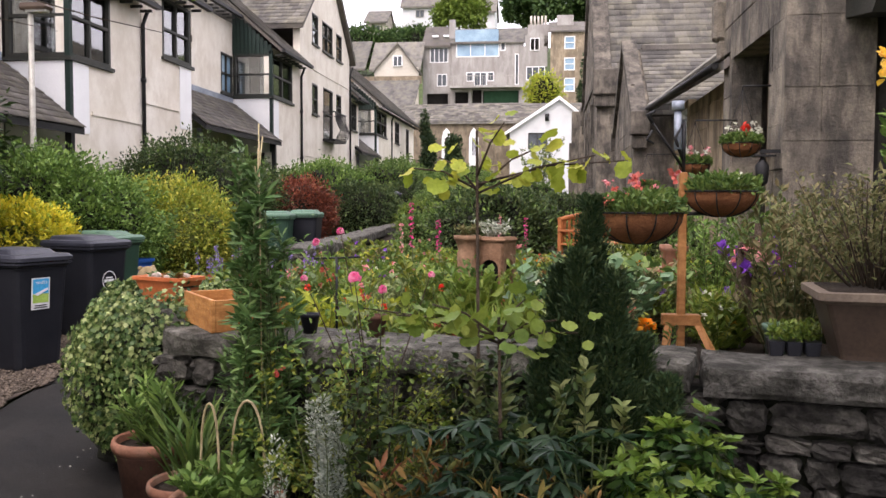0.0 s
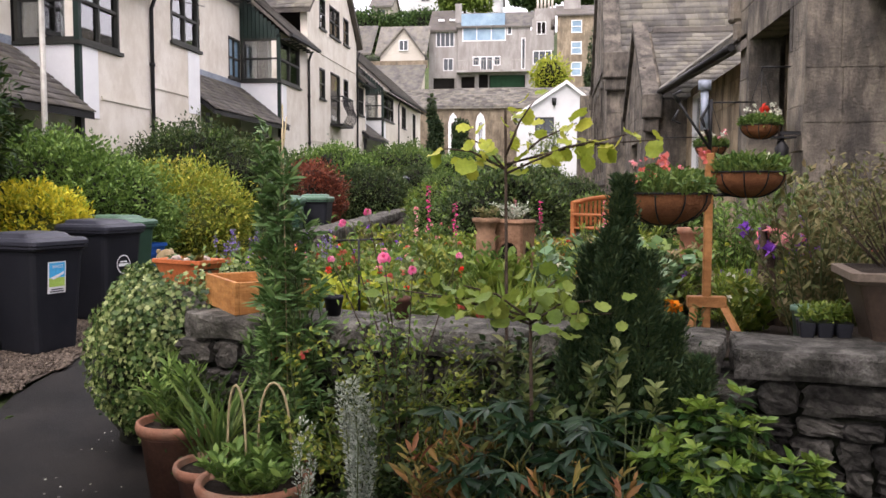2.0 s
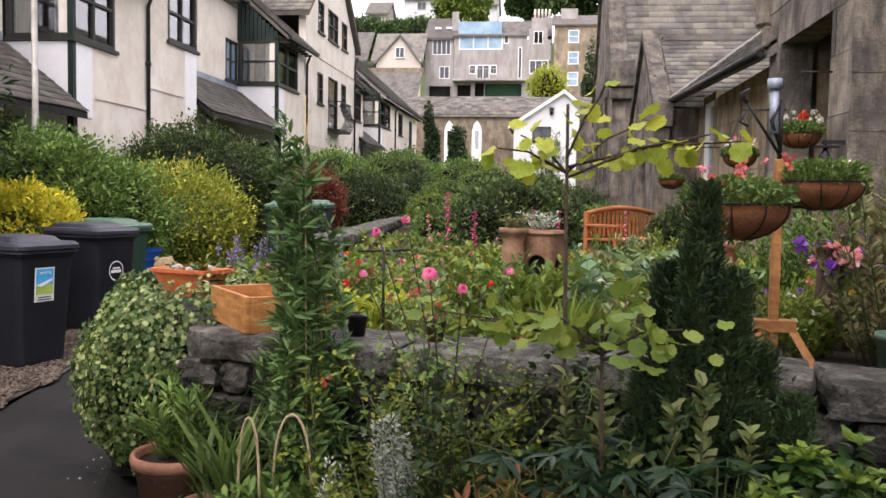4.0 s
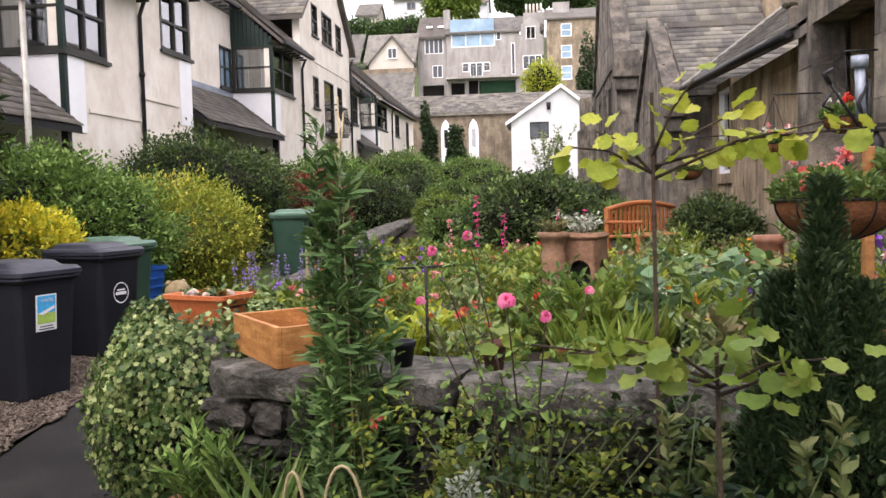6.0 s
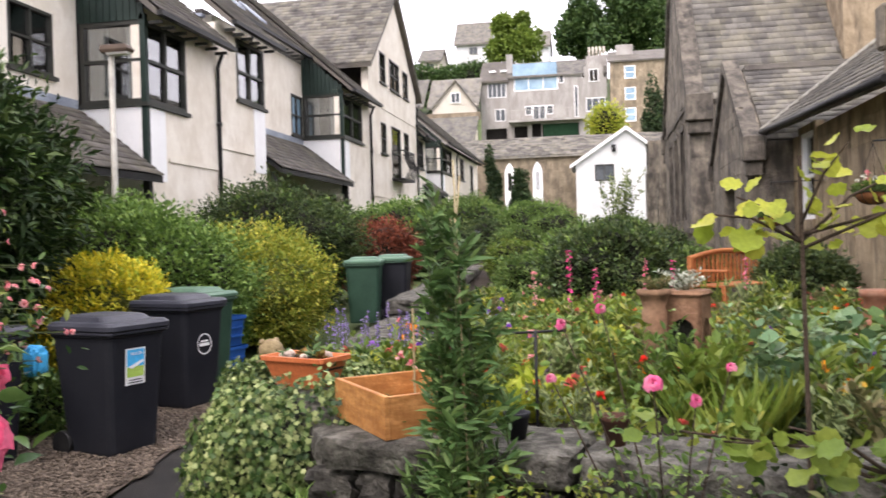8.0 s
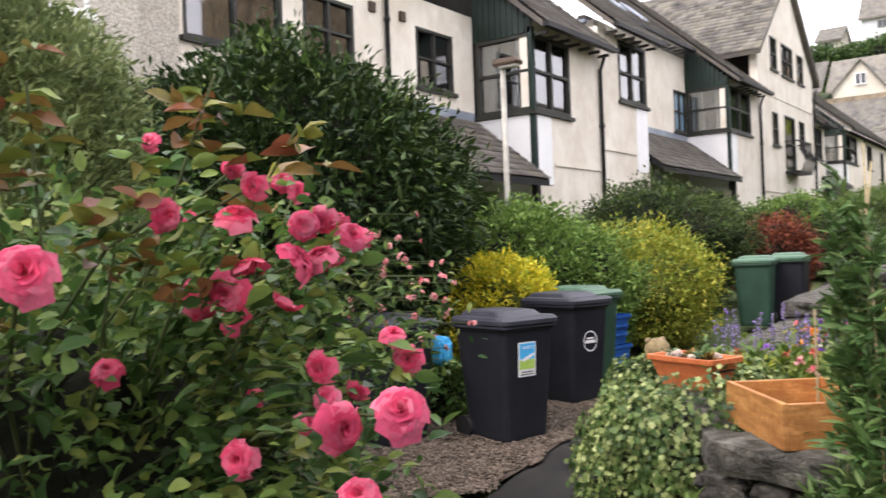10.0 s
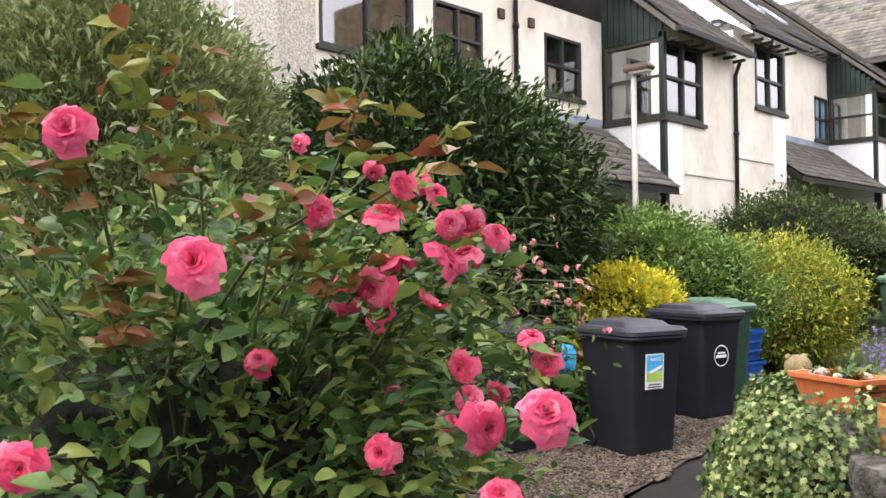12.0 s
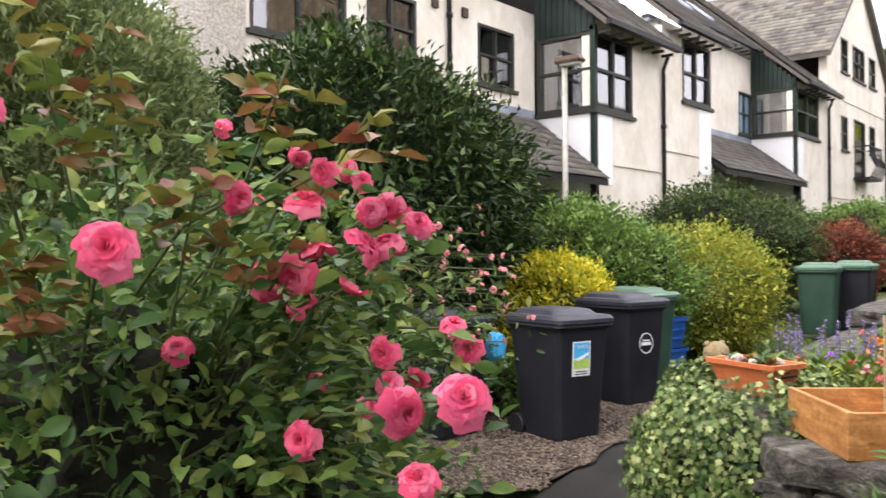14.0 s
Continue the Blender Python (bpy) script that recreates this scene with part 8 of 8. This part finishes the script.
                leafD.append((math.cos(a + k * 1.2), math.sin(a + k * 1.2), rng.uniform(-0.4, 0.5)))
    # arching stems with bronze young leaves over the top
    bp, bd = [], []
    for i in range(24):
        a = rng.uniform(-2.8, 0.1)
        e = np.array([0.85 * math.cos(a), 0.75 * math.sin(a), rng.uniform(1.74, 2.14)])
        m = e * [0.45, 0.45, 0.75]
        tube(bm, [(0, 0, 0.1), tuple(m), tuple(e)], 0.006, 0.0025, 5)
        for q in rng.uniform(0.72, 1.0, 9):
            p = m * (1 - q) + e * q + rng.normal(size=3) * 0.035
            b = rng.uniform(0, 6.28)
            for k in range(3):
                bp.append(p)
                bd.append((math.cos(b + k), math.sin(b + k), rng.uniform(-0.3, 0.5)))
    part("stem", bm, STEM, t)
    part("young_foliage", leaves("young_foliage", np.array(bp), np.array(bd), 0.06, L_BRONZE, 0.58, 0.3, rng=rng, fine=True), L_BRONZE, t, "bronze and olive young leaves")
    radii = (0.78, 0.78, 0.88)
    P, N = shell(2600, radii, rng, 33, 0.3, 1.9, -0.9)
    P = np.repeat(P * rng.uniform(0.72, 1.08, (len(P), 1)), 4, 0) + rng.normal(size=(len(P) * 4, 3)) * 0.035
    N = np.repeat(N, 4, 0) + rng.normal(size=P.shape) * 0.8
    P[:, 2] += 1.0
    k = P[:, 2] > 0.05
    P, N = np.concatenate([P[k], np.array(leafP)]), np.concatenate([N[k], np.array(leafD)])
    for c, r in heads:
        k = np.linalg.norm(P - (c + unit(c - [0, 0, 0.9]) * r * 1.5), axis=1) > r * 1.75
        P, N = P[k], N[k]
    part("foliage", leaves("foliage", P, N, 0.044, L_ROSE, 0.56, 0.3, 0.25, 0.6, rng=rng, fine=True), L_ROSE, t)
    n = 9500
    d = unit(rng.normal(size=(n, 3)))
    q = d * [0.95, 0.95, 0.62] * rng.uniform(0.8, 1.04, (n, 1)) + [-0.05, -0.05, 0.66]
    k = q[:, 2] > 0.03
    # Narrow low leaves, in the green that is darkened for shade.
    part("undergrowth", leaves("undergrowth", q[k], (d + rng.normal(size=(n, 3)) * 0.8)[k], 0.052, L_SHADED, 0.32, rng=rng, fine=True), L_SHADED, t, "narrow dark leaves low in the bush")
    # Dark core; its colour holds the shade deep in the bush.
    c = part("shade_core", core_mesh("shade_core", radii, SHADE, 33, 0.3, 1.9, 0.68, -0.9), SHADE, t)
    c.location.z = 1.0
    sp = []
    for i in range(44):
        c = np.array([-2.72 + rng.normal() * 0.1, 3.84 + rng.normal() * 0.1, 1.4 + rng.normal() * 0.12]) - B
        put_bloom(t, SMALLBLOOM, c, rng.normal(size=3) + [0.8, -0.8, 0.5], rng.uniform(0.009, 0.016), "small_bloom")
        sp.append(c)
    bm = bmesh.new()
    for c in sp:
        tube(bm, [tuple(c * [0.5, 0.6, 0.9]), tuple(c * [0.8, 0.85, 0.97] + [0, 0, 0.06]), tuple(c)], 0.003, 0.0015, 4)
    part("spray", bm, STEM, t)
    sp = np.repeat(np.array(sp), 12, 0)
    sp = sp * rng.uniform(0.8, 1.0, (len(sp), 1)) + rng.normal(size=sp.shape) * 0.04
    part("spray_foliage", leaves("spray_foliage", sp, rng.normal(size=sp.shape) + [0, 0, 0.2], 0.034, L_ROSE, 0.42, rng=rng), L_ROSE, t)


rose_bush()


def thin_rose():
    """A slender rose in front of the wall with a few pink flowers."""
    rng = np.random.default_rng(530)
    B = np.array([-0.82, 4.12, -0.2])
    t = thing("slender_rose", tuple(B), "slender rose with a few pink flowers above the wall", "rose bush")
    heads = [((-0.87, 3.95, 1.15), 0.032), ((-0.76, 3.98, 1.1), 0.024), ((-1.12, 4.3, 1.27), 0.024), ((-1.0, 4.25, 1.32), 0.022), ((-1.15, 4.2, 1.12), 0.02), ((-0.62, 4.35, 1.13), 0.02)]
    lp, ld = [], []
    for c, r in heads:
        c = np.array(c) - B
        put_bloom(t, THINBLOOM, c, (rng.normal() * 0.5, -0.8, 0.6), r * 0.85)
        m = c * [0.35, 0.35, 0.62] + [0, 0, 0.06]
        part("stem", tube(bmesh.new(), [(0, 0, 0), tuple(m), tuple(c * [0.8, 0.8, 0.9]), tuple(c)], 0.0042, 0.0018, 5), BARK, t)
        for q in rng.uniform(0.0, 0.95, 70):
            p = m * (1 - q) + c * q + rng.normal(size=3) * 0.06
            lp.append(p)
            ld.append(rng.normal(size=3) + [0, 0, 0.2])
    part("foliage", leaves("foliage", np.array(lp), np.array(ld), 0.03, L_HEDGE, 0.5, rng=rng), L_HEDGE, t)


thin_rose()
stake = thing("iron_stake", (-1.28, 5.28, 0.58), "thin dark iron stake with a cross bar", "stake")
bm = bmesh.new()
tube(bm, [(0, 0, 0), (0, 0, 0.56)], 0.008, 0.008, 6)
tube(bm, [(-0.13, 0, 0.55), (0.13, 0.02, 0.56)], 0.006, 0.006, 6)
part("rod", bm, BLACKIRON, stake)

rng_ = np.random.default_rng(535)
n_ = 90
py_ = rng_.uniform(3.2, 6.0, n_)
px_ = rng_.uniform(-3.1, -2.2, n_)
pz_ = np.array([gz(q) for q in py_]) + 0.008
pd_ = rng_.normal(size=(n_, 3)) * [1, 1, 0.05]
petals_ = part("fallen_petals", leaves("fallen_petals", np.stack([px_, py_, pz_], -1), pd_, 0.013, P_WHITE, 0.6, 0.1, 0.0, rng=rng_), P_WHITE)
tagged(petals_, "small pale fallen petals scattered on the path", "petals", "", "stuff")

# ---------------------------------------------------------------- the flower garden


def bed_z(y):
    return float(np.interp(y, [5, 7, 11, 16, 30], [0.58, 0.56, 0.44, 0.58, 1.28]))


def spike_flower(loc, h, mat, seed, name="foxglove", label="tall foxglove with pink bells", bell=0.026, top=0.4, n=46):
    rng = np.random.default_rng(seed)
    t = thing(name, loc, label, "flower", name + "s")
    bm = bmesh.new()
    tube(bm, [(0, 0, 0), (0.01, 0.01, h * 0.5), (0.0, 0.02, h)], 0.006, 0.003, 5)
    part("stem", bm, STEM, t)
    z = rng.uniform(h * (1 - top), h, n)
    a = rng.uniform(0, 6.28, n)
    part("flower_spike", leaves("flower_spike", np.stack([0 * z, 0.015 + 0 * z, z], -1), np.stack([np.cos(a), np.sin(a), -0.2 + 0 * a], -1), bell, mat, 0.7, rng=rng), mat, t)
    m = 26
    z = rng.uniform(0.02, h * 0.5, m)
    a = rng.uniform(0, 6.28, m)
    part("leaf", leaves("leaf", np.stack([0 * z, 0 * z, z], -1), np.stack([np.cos(a), np.sin(a), 0.3 + 0 * a], -1), 0.12, L_MID, 0.35, rng=rng), L_MID, t)


for i_, (x_, y_, h_, m_) in enumerate(((-1.22, 7.5, 0.9, P_MAGENTA), (-1.05, 7.9, 0.78, P_MAGENTA), (-0.62, 9.6, 0.85, P_PINK), (-0.35, 9.9, 0.83, P_MAGENTA), (0.35, 10.2, 0.85, P_PINK), (-1.6, 9.2, 0.75, P_PALE))):
    spike_flower((x_, y_, bed_z(y_)), h_, m_, 540 + i_)
rng_ = np.random.default_rng(550)
for i_ in range(26):
    x_, y_ = -2.5 + rng_.normal() * 0.22, 7.1 + rng_.normal() * 0.35
    spike_flower((x_, y_, bed_z(y_) - 0.02), 0.42 + 0.16 * rng_.random(), P_LILAC, 551 + i_, "lavender", "lavender stem with purple flower spike", 0.016, 0.35, 40)

MIX = [(P_ORANGE, 3, 0.024), (P_YELLOW, 3, 0.02), (P_PALE, 4, 0.026), (P_WHITE, 6, 0.018), (P_RED, 2, 0.024), (P_PURPLE, 2, 0.026), (P_PALE, 3, 0.026), (P_CORAL, 3, 0.024)]
GREEN = [L_MID, L_FRESH, L_VINE, L_WILLOW, L_GOLD, L_HEDGE, L_DRY, L_VINE, L_GOLD, L_LIME, L_DRY, L_AUTUMN]
WORD = {"orange_petals": "orange", "yellow_petals": "yellow", "pale_pink_petals": "pale pink", "white_petals": "white", "red_petals": "red", "purple_petals": "purple", "magenta_petals": "magenta", "coral_petals": "coral"}
rng_ = np.random.default_rng(560)
k_ = 0
for y_ in np.arange(5.25, 13.2, 0.44):
    left = float(np.interp(y_, [5, 6.4, 10.5, 15.3], [-1.5, -2.3, -2.75, -3.2]))
    for x_ in np.arange(left, 1.9, 0.46):
        x2, y2 = x_ + rng_.uniform(-0.2, 0.2), y_ + rng_.uniform(-0.2, 0.2)
        if abs(x2 + 0.6) < 0.3 and abs(y2 - 7) < 0.35:
            continue
        if math.hypot(x2 - 0.55, y2 - 12.95) < 0.9 or (x2 > 0.35 and y2 < 5.7):
            continue
        k_ += 1
        f_ = MIX[int(rng_.integers(len(MIX)))]
        h_ = rng_.uniform(0.22, 0.46)
        sprout("flower_clump", (x2, y2, bed_z(y2) - 0.01), "leafy garden plant with small " + WORD[f_[0].name] + " flowers", "flower", h_, rng_.uniform(0.18, 0.32), int(rng_.integers(260, 480)), rng_.uniform(0.04, 0.085), GREEN[int(rng_.integers(len(GREEN)))], 600 + k_, rng_.uniform(0.3, 0.55), 12, 0.5, [f_] if rng_.random() < 0.9 else (), "garden flowers")
for i_, (x_, y_) in enumerate(((0.0, 6.3), (0.35, 6.2), (0.65, 6.6), (0.2, 6.8), (0.5, 7.2), (-0.15, 5.9))):
    sprout("leafy_vegetable", (x_, y_, bed_z(y_) - 0.01), "leafy blue-green vegetable plant in the bed", "vegetable", 0.5, 0.28, 190, 0.085, L_BLUEGREEN if i_ % 2 else L_MID, 800 + i_, 0.5, 14, 0.2, (), "leafy vegetables", broad=3)
for i_, (x_, y_) in enumerate(((-0.45, 5.5), (-0.25, 5.75), (-0.6, 5.8), (0.95, 6.3), (1.05, 6.7))):
    sprout("grassy_clump", (x_, y_, bed_z(y_) - 0.01), "fresh green strap-leaved clump in the bed", "plant", 0.14, 0.14, 110, 0.25, L_VINE, 820 + i_, 0.06, 10, 1.5, (), "grassy clumps")
for i_, (x_, y_) in enumerate(((1.25, 5.6), (1.6, 6.2), (1.55, 7.2), (1.2, 7.6))):
    sprout("tall_shrub", (x_, y_, bed_z(y_) - 0.01), "loose olive-green shrub by the porch", "shrub", 0.95, 0.4, 1500, 0.05, L_DRY if i_ < 2 else L_HEDGE, 840 + i_, 0.4, 26, 0.5, (), "olive shrubs", low=0.2)
sprout("yellow_rose", (1.62, 5.0, 0.56), "tall rose with yellow flowers at the wall", "rose bush", 1.5, 0.25, 480, 0.06, L_HEDGE, 850, 0.55, 9, 0.3, [(P_YELLOW, 6, 0.05)])
sprout("clematis", (1.24, 6.3, 0.56), "purple and peach flowers climbing an old stump", "climber", 0.72, 0.2, 300, 0.05, L_MID, 851, 0.4, 12, 0.3, [(P_PURPLE, 18, 0.055), (P_PALE, 8, 0.06), (P_WHITE, 4, 0.04)])
sprout("marigold", (0.46, 5.08, 0.6), "orange marigold beside the stand's foot", "flower", 0.22, 0.1, 160, 0.04, L_MID, 852, 0.3, 6, 0.4, [(P_ORANGE, 3, 0.045)])
sprout("pedestal_plant", (-0.5, 7.0, 1.19), "pale succulent plant on the arched chimney pot", "plant", 0.12, 0.16, 300, 0.03, L_SILVER, 853, 0.4, 12, 0.3)
sprout("pot_succulent", (-0.7, 6.86, 1.2), "grey-green succulent in a tan clay pot", "plant", 0.09, 0.12, 160, 0.035, L_DRY, 854, 0.4, 10, 0.3)
for i_, (x_, y_, m_) in enumerate(((-0.95, 6.4, L_GOLD), (-0.35, 6.5, L_VINE), (-0.7, 6.2, L_HEDGE), (-0.2, 6.9, L_BLUEGREEN))):
    sprout("tall_leafy_plant", (x_, y_, bed_z(y_) - 0.01), "tall fresh green leafy plant in the flower bed", "plant", 0.52, 0.22, 520, 0.05, m_, 880 + i_, 0.45, 12, 0.5, (), "tall leafy plants")
for i_, (x_, y_, mat_, l_) in enumerate(((-2.62, 8.2, P_ORANGE, "orange"), (-2.55, 9.0, P_RED, "red"), (-2.75, 9.8, P_PURPLE, "purple"), (-2.85, 10.8, P_ORANGE, "orange"))):
    sprout("bedding_plant", (x_, y_, bed_z(y_)), "bedding plant with " + l_ + " flowers along the path wall", "flower", 0.3, 0.25, 320, 0.05, L_MID, 860 + i_, 0.45, 12, 0.4, [(mat_, 8, 0.035)], "bedding plants")

sprout("elder_shrub", (-0.4, 30.5, 1.25), "tall airy pale-leaved shrub before the white cottage", "shrub", 2.5, 0.95, 1500, 0.11, L_WILLOW, 117, 0.45, 16, 0.3, fluff=0.08)
for i_, (x_, y_) in enumerate(((0.3, 12.3), (0.7, 12.1), (1.05, 12.4), (0.55, 11.8))):
    sprout("tall_grassy_clump", (x_, y_, bed_z(y_) - 0.01), "tall pale green grassy plant before the bench", "plant", 0.5, 0.22, 300, 0.11, L_WILLOW if i_ % 2 else L_VINE, 895 + i_, 0.14, 14, 1.0, (), "tall grassy clumps")

# stump and far garden growth
stump = thing("driftwood_stump", (1.18, 6.35, 0.54), "grey twisted driftwood stump in the bed", "stump")
for i_ in range(6):
    a_ = i_ * 1.05
    part("twisted_limb", tube(bmesh.new(), [(0.09 * math.cos(a_), 0.09 * math.sin(a_), 0), (0.05 * math.cos(a_ + 0.9), 0.05 * math.sin(a_ + 0.9), 0.31), (0.07 * math.cos(a_ + 1.6), 0.07 * math.sin(a_ + 1.6), 0.58 + 0.04 * i_)], 0.045, 0.02, 7), BARK, stump)
for i_, (x_, y_, r_, m_) in enumerate(((-2.2, 15.5, 0.7, L_MID), (-1.0, 17.5, 0.9, L_HEDGE), (0.6, 16.8, 0.7, L_MID), (-2.8, 19, 0.8, L_FRESH), (-1.6, 22, 1.0, L_HEDGE), (0.2, 21, 0.9, L_COTON), (-3.2, 24.5, 0.9, L_MID), (-2.4, 28, 1.2, L_HEDGE), (-0.6, 26, 1.1, L_MID))):
    bush("garden_shrub", "loose green shrub at the back of the garden", "shrub", (x_, y_, bed_z(y_) - 0.02), (r_ * 0.8, r_ * 0.75, r_ * 0.55), r_ * 0.4, 5000, 0.06, m_, 870 + i_, amp=0.35, group="back garden shrubs")
tree("slim_cypress", "slim dark cypress near the chapel", (-7.2, 50, 2.0), 4.6, (0.5, 0.5, 2.2), 5000, 0.16, L_CONIFER, 890, 0.08)
tree("slim_cypress", "slim dark cypress near the white cottage", (-5.4, 48, 2.0), 3.2, (0.6, 0.5, 1.4), 4000, 0.16, L_CONIFER, 891, 0.08)
tree("slim_cypress", "slim dark cypress behind the white cottage", (3.0, 66, 3.0), 10.0, (0.9, 0.9, 3.0), 5000, 0.2, L_CONIFER, 892, 0.1)


def overhang():
    rng = np.random.default_rng(900)
    t = thing("overhanging_tree", (-2.4, -1.2, -0.32), "thin twigs over the path, on a tree with an added unseen crown for shade", "tree")
    bm = bmesh.new()
    tube(bm, [(0, 0, 0), (0.05, 0.1, 1.5), (0.3, 0.5, 2.9), (0.7, 0.6, 4.2), (0.9, 0.7, 5.2)], 0.11, 0.03, 10)
    part("trunk", bm, BARK, t)
    for pts, r in (([(0.3, 0.5, 2.9), (0.6, 1.6, 2.95), (1.1, 2.7, 2.6), (1.55, 3.75, 2.33)], 0.02), ([(0.5, 1.2, 2.75), (0.3, 2.6, 2.5), (0.7, 3.5, 2.27), (1.0, 3.72, 2.22), (1.3, 3.85, 2.24)], 0.0035), ([(0.3, 2.6, 2.5), (0.75, 3.55, 2.3), (1.1, 3.8, 2.27)], 0.003), ([(0.7, 3.65, 2.24), (0.95, 3.8, 2.2), (1.1, 3.85, 2.17)], 0.002), ([(1.0, 3.72, 2.25), (1.2, 3.85, 2.2), (1.35, 3.9, 2.17)], 0.002), ([(0.6, 0.6, 3.8), (-0.9, 0.2, 4.9), (-1.6, 0.4, 5.4)], 0.04), ([(0.6, 0.6, 3.9), (2.0, 1.0, 4.8), (2.9, 1.4, 5.3)], 0.04), ([(0.5, 0.6, 3.6), (0.9, -0.9, 4.8), (1.2, -1.6, 5.3)], 0.04)):
        part("limb", tube(bmesh.new(), pts, r, r * 0.4, 6), BARK, t)
    n = 80
    q = rng.uniform(0.62, 1.0, n)[:, None]
    P = np.array([1.1, 2.7, 2.6]) * (1 - q) * 2 + np.array([1.55, 3.75, 2.33]) * (2 * q - 1) + rng.normal(size=(n, 3)) * [0.08, 0.08, 0.04]
    part("twig_leaves", leaves("twig_leaves", P, rng.normal(size=(n, 3)) + [0.2, 0.3, -0.5], 0.075, L_MID, 0.42, rng=rng), L_MID, t)
    # Crown added out of view, placed to keep sun off the foreground.
    n = 15000
    C = np.array([1.7, 0.65, 5.4]) + unit(rng.normal(size=(34, 3))) * rng.uniform(0.3, 0.95, (34, 1)) * [2.7, 2.1, 1.3]
    k = rng.integers(0, len(C), n)
    d = unit(rng.normal(size=(n, 3)))
    part("crown", leaves("crown", C[k] + d * rng.uniform(0.2, 0.75, (n, 1)), d + rng.normal(size=(n, 3)) * 0.6, 0.13, L_MID, 0.55, rng=rng), L_MID, t)


overhang()
